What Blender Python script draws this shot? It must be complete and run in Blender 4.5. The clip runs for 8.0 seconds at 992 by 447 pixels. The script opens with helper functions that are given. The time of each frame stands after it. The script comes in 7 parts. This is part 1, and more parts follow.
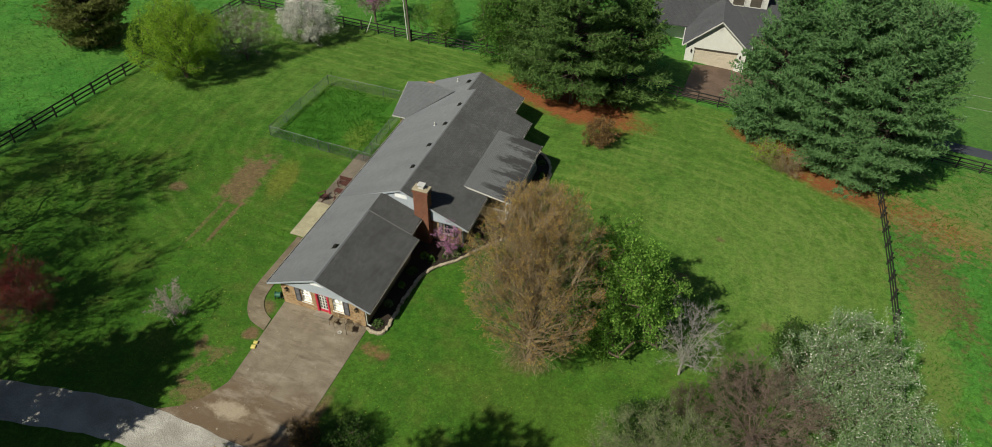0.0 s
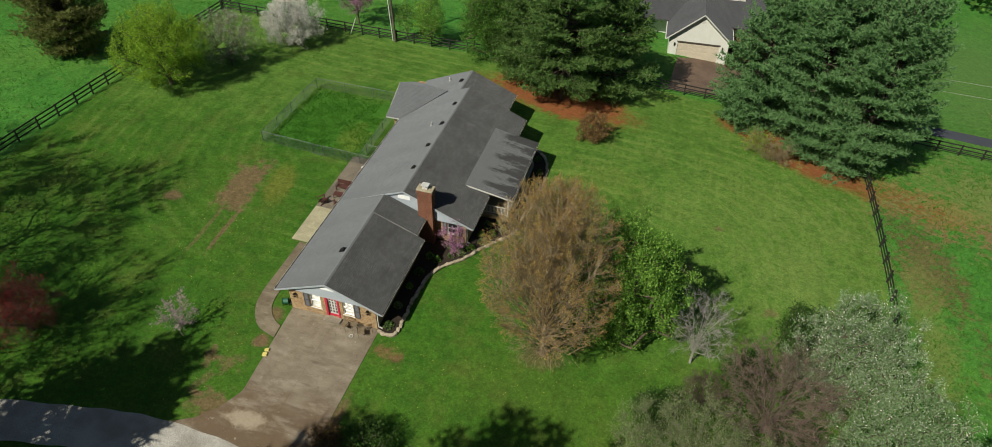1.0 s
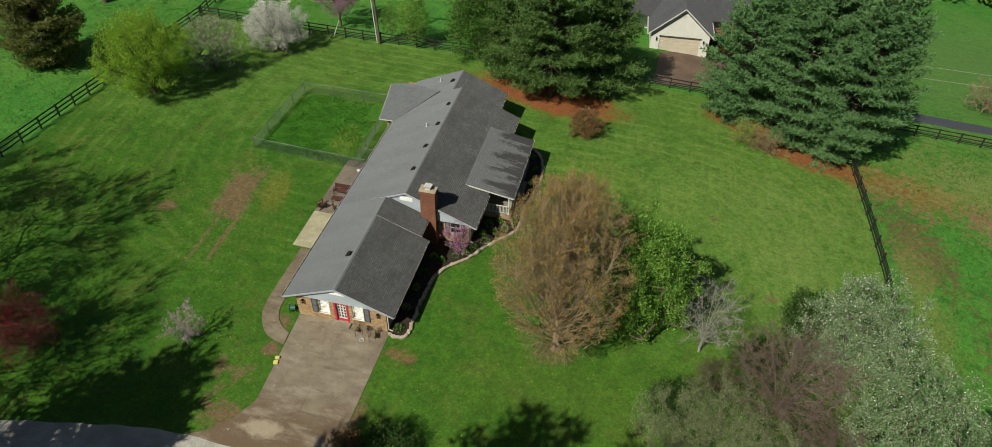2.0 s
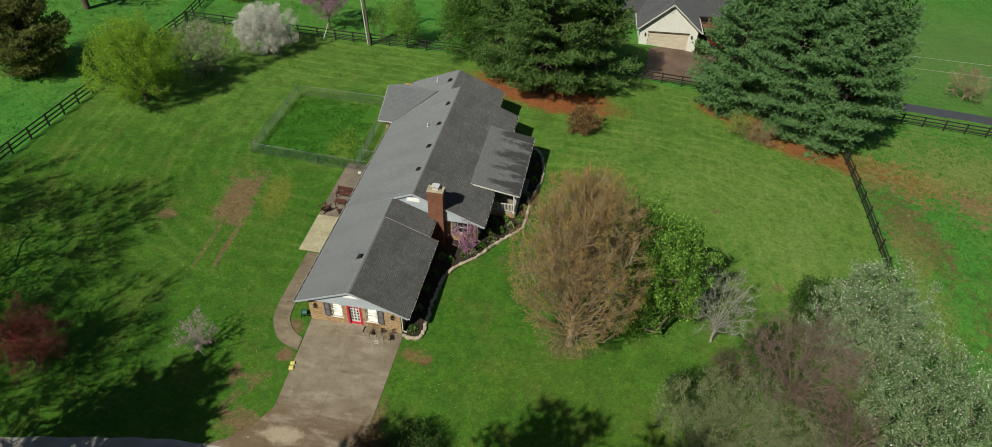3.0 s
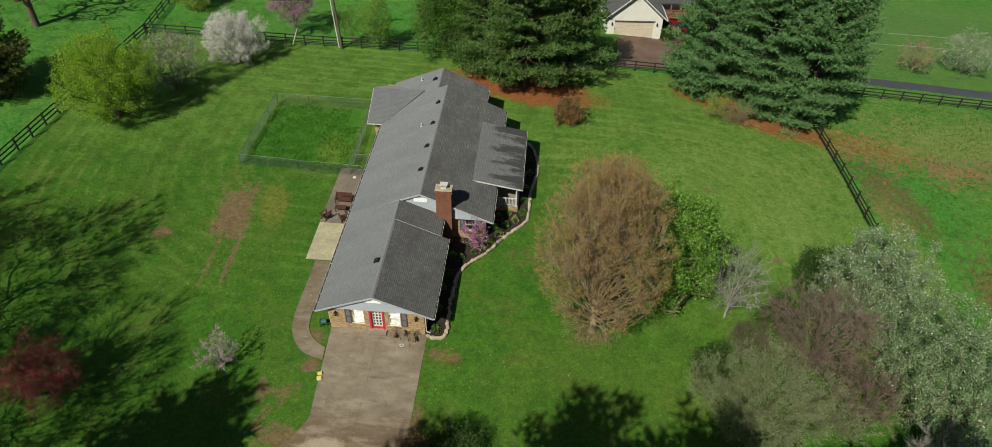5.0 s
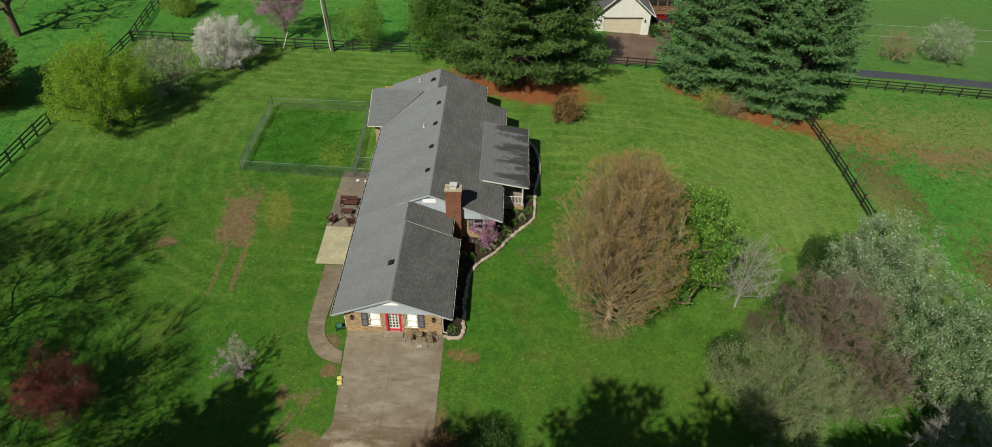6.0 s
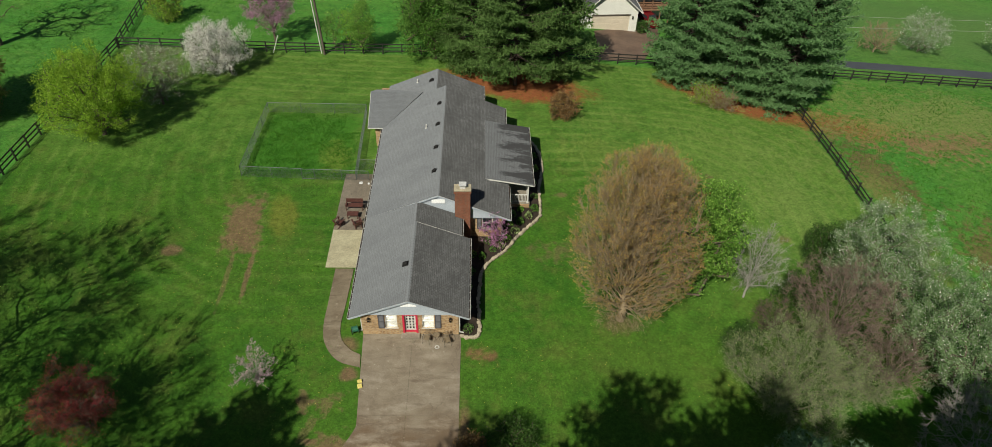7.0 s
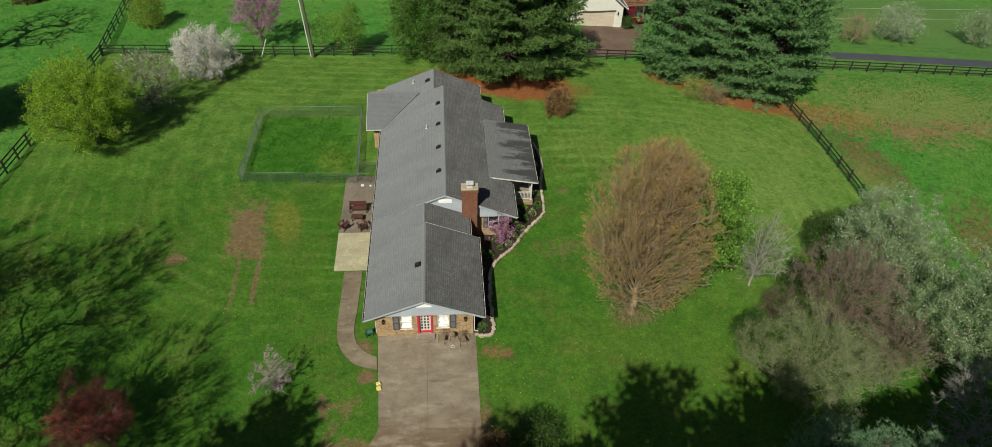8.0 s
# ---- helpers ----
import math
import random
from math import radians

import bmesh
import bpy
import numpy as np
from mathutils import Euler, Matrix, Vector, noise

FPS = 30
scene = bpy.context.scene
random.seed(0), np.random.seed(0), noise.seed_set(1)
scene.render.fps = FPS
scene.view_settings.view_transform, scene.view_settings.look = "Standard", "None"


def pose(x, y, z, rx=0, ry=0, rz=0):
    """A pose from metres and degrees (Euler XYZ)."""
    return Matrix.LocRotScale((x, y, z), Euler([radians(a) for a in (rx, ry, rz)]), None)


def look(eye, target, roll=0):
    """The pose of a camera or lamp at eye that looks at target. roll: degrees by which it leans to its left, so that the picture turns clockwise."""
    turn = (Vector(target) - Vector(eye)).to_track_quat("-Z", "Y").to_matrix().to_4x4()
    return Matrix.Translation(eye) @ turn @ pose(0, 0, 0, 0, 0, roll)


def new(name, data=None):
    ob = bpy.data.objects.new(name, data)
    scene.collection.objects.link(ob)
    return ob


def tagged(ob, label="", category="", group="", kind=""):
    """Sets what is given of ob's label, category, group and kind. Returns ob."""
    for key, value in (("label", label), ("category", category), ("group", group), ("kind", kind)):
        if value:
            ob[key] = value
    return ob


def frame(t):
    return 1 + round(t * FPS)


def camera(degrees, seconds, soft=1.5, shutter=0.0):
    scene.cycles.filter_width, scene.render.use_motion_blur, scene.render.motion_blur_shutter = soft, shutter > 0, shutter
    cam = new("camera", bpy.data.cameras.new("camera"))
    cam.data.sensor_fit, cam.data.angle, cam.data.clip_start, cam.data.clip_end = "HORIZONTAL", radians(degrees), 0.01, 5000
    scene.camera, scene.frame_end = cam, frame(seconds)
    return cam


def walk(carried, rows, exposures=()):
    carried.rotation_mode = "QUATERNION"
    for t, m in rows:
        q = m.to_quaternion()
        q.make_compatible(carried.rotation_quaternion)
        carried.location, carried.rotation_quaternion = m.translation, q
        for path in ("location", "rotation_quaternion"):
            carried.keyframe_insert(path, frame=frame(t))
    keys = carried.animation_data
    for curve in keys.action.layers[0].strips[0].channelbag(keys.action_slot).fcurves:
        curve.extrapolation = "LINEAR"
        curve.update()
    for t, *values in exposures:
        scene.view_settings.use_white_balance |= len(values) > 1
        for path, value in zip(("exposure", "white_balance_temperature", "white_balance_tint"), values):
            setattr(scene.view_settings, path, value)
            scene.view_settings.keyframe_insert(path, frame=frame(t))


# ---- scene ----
cam = camera(69.7, 8.0, soft=0.8)
PATH = [
    (0, (24.482, -30.359, 42.319), (23.991, -28.945, 40.992), 1.3),
    (0.5, (23.114, -30.9, 42.324), (22.663, -29.474, 40.996), 1.3),
    (1, (21.736, -31.465, 42.358), (21.328, -30.027, 41.029), 1.4),
    (1.5, (20.385, -31.965, 42.361), (20.021, -30.515, 41.032), 1.4),
    (3, (16.393, -33.142, 42.256), (16.137, -31.668, 40.929), 1.5),
    (3.5, (15.075, -33.405, 42.244), (14.854, -31.926, 40.916), 1.4),
    (4, (13.679, -33.658, 42.208), (13.5, -32.173, 40.88), 1.4),
    (4.5, (12.278, -34.0, 42.175), (12.145, -32.511, 40.847), 1.5),
    (6, (7.878, -34.629, 42.101), (7.859, -33.133, 40.774), 1.6),
    (6.5, (6.354, -34.751, 42.102), (6.373, -33.254, 40.776), 1.7),
    (7, (4.834, -34.856, 42.084), (4.891, -33.36, 40.758), 1.8),
    (7.5, (3.327, -34.906, 42.084), (3.422, -33.412, 40.758), 1.8),
    (8, (1.89, -34.946, 42.115), (2.025, -33.455, 40.788), 1.9),
]
walk(cam, [(t, look(*row)) for t, *row in PATH], [(0.0, 0.26, 6800, 4), (3.5, 0.30, 6800, 4), (8.0, 0.32, 6800, 4)])

# ---- world, sun ----
SUN_TRAVEL = Vector((0.46, 0.86, -1.0)).normalized()
world = bpy.data.worlds.new("sky")
scene.world = world
world.use_nodes = True
wt = world.node_tree
sky = wt.nodes.new("ShaderNodeTexSky")
sky.sky_type = "NISHITA"
sky.sun_disc = False
sky.sun_elevation = radians(45)
sky.sun_rotation = radians(208)
sky.air_density, sky.dust_density, sky.ozone_density = 1.0, 1.0, 1.0
wt.nodes["Background"].inputs["Strength"].default_value = 0.042
wt.links.new(sky.outputs[0], wt.nodes["Background"].inputs["Color"])
sun = new("sun", bpy.data.lights.new("sun", "SUN"))
sun.data.energy, sun.data.angle, sun.data.color = 4.6, radians(0.5), (1.0, 0.94, 0.82)
sun.rotation_euler = SUN_TRAVEL.to_track_quat("-Z", "Y").to_euler()
sun.location = (-30, -50, 60)


# ---- terrain height ----
def softplus(v, k=4.0):
    return k * np.log1p(np.exp(np.minimum(v / k, 50.0)))


def ground_z(x, y):
    """Height of the ground: level round the house, falling away to the far right."""
    x, y = np.asarray(x, float), np.asarray(y, float)
    xc, yc = np.clip(x, -150, 180), np.clip(y, -120, 170)
    return (-0.05 * softplus(xc - 9) - 0.055 * softplus(yc - 24)
            - 0.0012 * softplus(np.minimum(xc, 110) - 6) * softplus(np.minimum(yc, 90) - 24) + 0.040 * softplus(-xc - 16))


def gz(x, y):
    return float(ground_z(x, y))


# ---- node helpers ----
class Nodes:
    """A few shorthands for building a material's node tree."""

    def __init__(self, name):
        self.mat = bpy.data.materials.new(name)
        self.mat.use_nodes = True
        self.t = self.mat.node_tree
        self.bsdf = self.t.nodes["Principled BSDF"]

    def node(self, kind, **inputs):
        n = self.t.nodes.new(kind)
        for k, v in inputs.items():
            self.plug(v, n.inputs[k.replace("_", " ")])
        return n

    def plug(self, v, socket):
        if isinstance(v, bpy.types.NodeSocket):
            self.t.links.new(v, socket)
        elif isinstance(v, tuple) and len(v) == 3 and socket.type == "RGBA":
            socket.default_value = (*v, 1)
        else:
            socket.default_value = v

    def coords(self, kind="Object"):
        return self.t.nodes.new("ShaderNodeTexCoord").outputs[kind]

    def mapped(self, vec, scale=(1, 1, 1), rot=(0, 0, 0), loc=(0, 0, 0)):
        n = self.node("ShaderNodeMapping", Vector=vec)
        n.inputs["Scale"].default_value, n.inputs["Rotation"].default_value, n.inputs["Location"].default_value = scale, rot, loc
        return n.outputs[0]

    def noise(self, vec, scale, detail=4.0, rough=0.55, distortion=0.0):
        n = self.node("ShaderNodeTexNoise", Vector=vec, Scale=scale, Detail=detail, Roughness=rough, Distortion=distortion)
        return n.outputs["Fac"]

    def ramp(self, fac, lo, hi):
        n = self.node("ShaderNodeMapRange", Value=fac)
        n.inputs["From Min"].default_value, n.inputs["From Max"].default_value = lo, hi
        n.interpolation_type = "SMOOTHSTEP"
        return n.outputs["Result"]

    def math(self, op, a, b=0.0, c=0.0):
        n = self.t.nodes.new("ShaderNodeMath")
        n.operation = op
        for i, v in enumerate((a, b, c)):
            self.plug(v, n.inputs[i])
        return n.outputs[0]

    def mix(self, fac, a, b, blend="MIX"):
        n = self.t.nodes.new("ShaderNodeMix")
        n.data_type, n.blend_type = "RGBA", blend
        self.plug(fac, n.inputs[0])
        self.plug(a, n.inputs[6])
        self.plug(b, n.inputs[7])
        return n.outputs[2]

    def bump(self, height, strength=0.3, distance=0.02):
        n = self.node("ShaderNodeBump", Height=height, Strength=strength, Distance=distance)
        self.t.links.new(n.outputs[0], self.bsdf.inputs["Normal"])

    def done(self, colour, rough=0.8, metal=0.0, spec=None):
        self.plug(colour, self.bsdf.inputs["Base Color"])
        self.plug(rough, self.bsdf.inputs["Roughness"])
        self.bsdf.inputs["Metallic"].default_value = metal
        if spec is not None:
            self.bsdf.inputs["Specular IOR Level"].default_value = spec
        return self.mat


def surface(name, a, b, scale=2.0, rough=0.8, fine=25.0, bump=0.2, dist=0.01, metal=0.0, spec=None, per_object=0.0, stretch=(1, 1, 1)):
    """Two-tone surface: broad stains and fine grain in colour, fine relief."""
    n = Nodes(name)
    v = n.mapped(n.coords(), scale=stretch)
    broad = n.ramp(n.noise(v, scale, 5), 0.3, 0.7)
    grain = n.noise(v, fine, 3)
    col = n.mix(broad, a, b)
    col = n.mix(n.ramp(grain, 0.2, 0.8), col, n.mix(1.0, col, (0.62, 0.62, 0.62), "MULTIPLY"))
    if per_object:
        r = n.t.nodes.new("ShaderNodeObjectInfo").outputs["Random"]
        hsv = n.node("ShaderNodeHueSaturation", Color=col)
        n.plug(n.math("MULTIPLY_ADD", r, per_object * 2, 1 - per_object), hsv.inputs["Value"])
        col = hsv.outputs[0]
    if bump:
        n.bump(grain, bump, dist)
    return n.done(col, rough, metal, spec)


def leafy(name, a, b, c, rough=0.55, trans=0.25, scale=0.35, spec=0.12, vary=0.6):
    """Leaves: colour varies from leaf to leaf and over the crown; some light comes through."""
    n = Nodes(name)
    rnd = n.t.nodes.new("ShaderNodeNewGeometry").outputs["Random Per Island"]
    broad = n.ramp(n.noise(n.coords(), scale, 3), 0.35, 0.65)
    col = n.mix(broad, a, b)
    col = n.mix(n.ramp(rnd, 0.55, 1.0), col, c)
    hsv = n.node("ShaderNodeHueSaturation", Color=col)
    n.plug(n.math("MULTIPLY_ADD", rnd, vary, 1.0 - vary * 0.5), hsv.inputs["Value"])
    m = n.done(hsv.outputs[0], rough, 0.0, spec)
    tr = n.node("ShaderNodeBsdfTranslucent", Color=hsv.outputs[0])
    mixer = n.t.nodes.new("ShaderNodeMixShader")
    mixer.inputs[0].default_value = trans
    n.t.links.new(n.bsdf.outputs[0], mixer.inputs[1])
    n.t.links.new(tr.outputs[0], mixer.inputs[2])
    n.t.links.new(mixer.outputs[0], n.t.nodes["Material Output"].inputs["Surface"])
    return m


# ---- ground material ----
def make_ground_material():
    n = Nodes("lawn_and_pasture")
    pos = n.coords()
    sep = n.node("ShaderNodeSeparateXYZ", Vector=pos)
    X, Y = sep.outputs[0], sep.outputs[1]
    wob = n.math("SUBTRACT", n.noise(pos, 0.25, 5), 0.5)
    wob2 = n.math("SUBTRACT", n.noise(pos, 1.4, 4), 0.5)
    big = n.ramp(n.noise(pos, 0.06, 5, 0.6), 0.35, 0.65)
    mid = n.ramp(n.noise(pos, 0.5, 6, 0.65), 0.3, 0.7)
    fine = n.noise(pos, 7.0, 5, 0.7)
    tuft = n.noise(pos, 22.0, 3, 0.7)

    lawn = n.mix(mid, (0.022, 0.088, 0.008), (0.045, 0.130, 0.011))
    lawn = n.mix(n.math("MULTIPLY", big, 0.35), lawn, (0.072, 0.135, 0.018))
    thatch = n.ramp(n.noise(n.mapped(pos, loc=(2.0, 13.0, 0.0)), 0.28, 6, 0.7), 0.48, 0.66)
    lawn = n.mix(n.math("MULTIPLY", thatch, 0.5), lawn, (0.088, 0.112, 0.024))
    rough_side = n.math("MULTIPLY", n.ramp(n.math("ADD", X, n.math("MULTIPLY", wob, 14.0)), 12.0, 27.0), n.ramp(n.math("ADD", Y, n.math("MULTIPLY", wob, 14.0)), -2.0, 14.0))
    far_side = n.ramp(n.math("ADD", Y, n.math("MULTIPLY", wob, 16.0)), 14.0, 30.0)
    worn = n.math("MULTIPLY", n.math("MAXIMUM", rough_side, far_side), n.math("MULTIPLY_ADD", mid, 0.5, 0.25))
    lawn = n.mix(worn, lawn, (0.104, 0.196, 0.036))
    field = n.mix(mid, (0.034, 0.150, 0.020), (0.058, 0.200, 0.030))
    field = n.mix(n.math("MULTIPLY", big, 0.55), field, (0.085, 0.185, 0.03))
    field = n.mix(n.math("MULTIPLY", n.ramp(n.noise(pos, 0.9, 6, 0.75), 0.52, 0.66), 0.5), field, (0.10, 0.17, 0.04))
    field = n.mix(n.math("MULTIPLY", n.ramp(n.noise(n.mapped(pos, loc=(4.0, 9.0, 0.0)), 0.75, 6, 0.7), 0.50, 0.62), 0.6), field, (0.024, 0.105, 0.016))

    def step(v, lo, hi):
        return n.ramp(v, lo, hi)

    # the mown yard lies inside the three board fences
    inside = n.math("MULTIPLY", step(X, -38.9, -38.0), n.math("SUBTRACT", 1.0, step(X, 42.0, 43.0)))
    inside = n.math("MULTIPLY", inside, n.math("SUBTRACT", 1.0, step(Y, 45.0, 46.2)))
    col = n.mix(inside, field, lawn)

    # mower tracks: rings that follow the yard's outline, and straight passes by the far fence
    ex, ey = n.math("SUBTRACT", X, 18.0), n.math("MULTIPLY_ADD", Y, 0.95, -9.5)
    ring = n.math("POWER", n.math("ADD", n.math("POWER", n.math("ABSOLUTE", ex), 3.2), n.math("POWER", n.math("ABSOLUTE", ey), 3.2)), 1 / 3.2)
    patchy = n.math("MULTIPLY_ADD", n.ramp(n.noise(n.mapped(pos, loc=(7.0, 3.0, 0.0)), 0.16, 4, 0.6), 0.40, 0.62), 0.85, 0.3)
    band = n.math("SINE", n.math("MULTIPLY_ADD", wob, 3.2, n.math("MULTIPLY", ring, 4.2)))
    right = n.math("MULTIPLY", n.math("MULTIPLY", step(X, 8, 16), step(ring, 5, 11)), n.math("MULTIPLY", step(Y, 2, 14), patchy))
    rows = n.math("SINE", n.math("MULTIPLY_ADD", wob, 3.0, n.math("MULTIPLY", n.math("MULTIPLY_ADD", X, 0.06, Y), 4.4)))
    # rounds of the mower about the dog pen
    px, py = n.math("MULTIPLY", n.math("ADD", X, 9.0), 0.95), n.math("MULTIPLY", n.math("SUBTRACT", Y, 25.0), 0.8)
    round_pen = n.math("POWER", n.math("ADD", n.math("POWER", n.math("ABSOLUTE", px), 2.6), n.math("POWER", n.math("ABSOLUTE", py), 2.6)), 1 / 2.6)
    cols = n.math("SINE", n.math("MULTIPLY_ADD", wob, 7.0, n.math("MULTIPLY", round_pen, 5.0)))
    west = n.math("SUBTRACT", 1.0, step(X, -4, 4))
    back = n.math("MULTIPLY", west, step(Y, 31, 36))
    side = n.math("MULTIPLY", n.math("MULTIPLY", west, patchy), n.math("SUBTRACT", step(Y, -2, 6), step(Y, 31, 36)))
    stripes = n.math("ADD", n.math("MULTIPLY", band, right), n.math("ADD", n.math("MULTIPLY", rows, n.math("MULTIPLY", back, 0.7)), n.math("MULTIPLY", cols, n.math("MULTIPLY", side, 0.42))))
    stripes = n.math("MULTIPLY", n.math("MULTIPLY", stripes, inside), n.math("ADD", 0.35, mid))
    dry = n.math("MULTIPLY", n.ramp(stripes, -0.15, 1.0), 0.58)
    passes = n.math("MULTIPLY", n.ramp(n.noise(n.mapped(pos, (1.5, 0.14, 1)), 1.0, 4, 0.6), 0.46, 0.64), n.math("MULTIPLY", right, inside))
    dry = n.math("MAXIMUM", dry, n.math("MULTIPLY", passes, 0.5))
    col = n.mix(dry, col, (0.142, 0.214, 0.049))

    def patch(col, cx, cy, rx, ry, turn, colour, amount=1.0, rag=1.3, soft=0.5, speck=0.0, square=False):
        c, s = math.cos(radians(turn)), math.sin(radians(turn))
        dx, dy = n.math("SUBTRACT", X, cx), n.math("SUBTRACT", Y, cy)
        u = n.math("DIVIDE", n.math("ADD", n.math("MULTIPLY", dx, c), n.math("MULTIPLY", dy, s)), rx)
        w = n.math("DIVIDE", n.math("SUBTRACT", n.math("MULTIPLY", dy, c), n.math("MULTIPLY", dx, s)), ry)
        if square:
            d = n.math("MAXIMUM", n.math("ABSOLUTE", u), n.math("ABSOLUTE", w))
        else:
            d = n.math("SQRT", n.math("ADD", n.math("MULTIPLY", u, u), n.math("MULTIPLY", w, w)))
        d = n.math("ADD", d, n.math("ADD", n.math("MULTIPLY", wob, rag), n.math("MULTIPLY", wob2, rag * 0.9 + speck)))
        m = n.math("MULTIPLY", n.math("SUBTRACT", 1.0, n.ramp(d, 1.0 - soft, 1.0 + soft * 0.4)), amount)
        return n.mix(m, col, colour)

    needles, earth, bare = (0.21, 0.075, 0.030), (0.125, 0.075, 0.042), (0.155, 0.098, 0.060)
    col = patch(col, 9.0, 38.3, 9.8, 3.9, -12, needles, 1.0, 0.7, 0.35)
    col = patch(col, 36.0, 37.6, 10.4, 3.4, -31, needles, 1.0, 0.7, 0.35)
    col = patch(col, 48.0, 33.0, 6.5, 3.8, -12, needles, 0.95, 1.6, 0.6, 1.8)
    col = patch(col, 46.0, 25.0, 3.0, 8.0, 8, earth, 0.75, 1.7, 0.6, 1.6)
    col = patch(col, 52.0, 10.0, 3.0, 7.5, -10, earth, 0.7, 1.8, 0.6, 1.6)
    col = patch(col, 62.0, 36.0, 19.0, 9.5, 4, (0.175, 0.205, 0.065), 0.75, 1.6, 0.7, 1.4)
    col = patch(col, 58.0, 30.0, 9.0, 3.0, 10, (0.20, 0.125, 0.070), 0.75, 2.0, 0.7, 1.8)
    col = patch(col, 45.5, 14.0, 1.8, 12.0, 0, (0.15, 0.17, 0.05), 0.6, 1.6, 0.7, 1.2)
    col = patch(col, -15.6, 12.1, 1.75, 3.7, 8, bare, 0.85, 0.9, 0.4, 0.5, True)
    col = patch(col, -13.7, 6.0, 0.26, 3.4, 2, bare, 0.75, 1.2, 0.5)
    col = patch(col, -15.3, 5.4, 0.22, 3.2, 2, bare, 0.45, 1.4, 0.5)
    col = patch(col, -20.6, 8.7, 0.9, 0.7, 0, bare, 0.8, 1.0, 0.5)
    col = patch(col, -12.3, 13.4, 1.4, 3.2, 12, (0.13, 0.14, 0.025), 0.7, 1.0, 0.5)
    col = patch(col, 5.3, -1.9, 1.4, 0.9, -20, (0.165, 0.09, 0.05), 0.85, 1.9, 0.7, 0.6)
    col = patch(col, -5.2, -6.2, 0.95, 0.75, 20, bare, 0.6, 2.2, 0.6, 1.8)
    col = patch(col, -7.0, -6.0, 0.45, 1.1, 10, bare, 0.7, 2.0, 0.6, 1.5)
    col = patch(col, -6.3, -8.2, 0.35, 1.5, -15, bare, 0.45, 2.4, 0.6, 1.8)
    col = patch(col, -4.6, -1.0, 0.9, 0.7, -40, bare, 0.8, 1.0, 0.6)
    col = patch(col, -4.7, -9.7, 1.5, 1.3, -20, bare, 0.8, 1.7, 0.6, 1.2)
    col = patch(col, -4.2, -3.7, 0.7, 0.7, 0, bare, 0.9, 0.9, 0.5)
    col = patch(col, 4.1, -9.0, 0.5, 3.0, 0, bare, 0.85, 1.0, 0.6)
    col = patch(col, 16.0, 1.2, 1.6, 1.1, 0, (0.13, 0.085, 0.05), 0.7, 1.5, 0.7, 1.0)
    col = patch(col, 17.5, -2.0, 9.0, 4.0, -10, (0.075, 0.125, 0.020), 0.4, 1.4, 0.7, 0.8)
    col = patch(col, -12.2, 24.8, 5.1, 5.7, 0, (0.034, 0.135, 0.012), 0.8, 0.25, 0.25, 0.2, True)
    col = patch(col, -9.2, 22.6, 1.6, 3.4, 10, (0.13, 0.185, 0.03), 0.7, 1.2, 0.6, 0.8)
    col = patch(col, 30.0, 24.0, 9.0, 9.0, 0, (0.140, 0.215, 0.050), 0.35, 2.0, 0.8, 1.4)
    col = patch(col, 36.0, 16.0, 5.5, 13.0, 0, (0.150, 0.215, 0.058), 0.32, 2.0, 0.8, 1.6)
    col = patch(col, 17.0, 24.0, 4.5, 3.5, 0, (0.16, 0.20, 0.045), 0.30, 2.4, 0.8, 1.6)
    col = patch(col, 13.0, 9.5, 2.8, 1.2, 10, bare, 0.45, 2.0, 0.7, 1.6)
    # far right fields greyed: distance haze put into the ground colour
    col = patch(col, 90.0, 75.0, 60.0, 30.0, 0, (0.095, 0.175, 0.05), 0.75, 0.8, 0.8)
    for bx, by, br in ((9.5, 13.5, 0.9), (13.0, 17.0, 0.8), (25.5, 15.0, 0.7), (33.0, 12.0, 0.8), (28.0, 21.0, 0.6)):
        col = patch(col, bx, by, br, br * 0.7, 20, bare, 0.55, 1.6, 0.7, 1.0)

    clump = n.noise(pos, 2.6, 5, 0.75)
    val = n.math("MULTIPLY_ADD", n.ramp(fine, 0.28, 0.72), 0.46, 0.76)
    val = n.math("MULTIPLY", val, n.math("MULTIPLY_ADD", n.ramp(tuft, 0.25, 0.75), 0.36, 0.82))
    val = n.math("MULTIPLY", val, n.math("MULTIPLY_ADD", n.ramp(clump, 0.3, 0.7), 0.44, 0.73))
    hsv = n.node("ShaderNodeHueSaturation", Color=col, Value=val)
    h = n.math("ADD", n.math("MULTIPLY", fine, 0.7), n.math("MULTIPLY", tuft, 0.5))
    n.bump(h, 0.4, 0.08)
    return n.done(hsv.outputs[0], 0.9, 0.0, 0.15)


M_GROUND = make_ground_material()


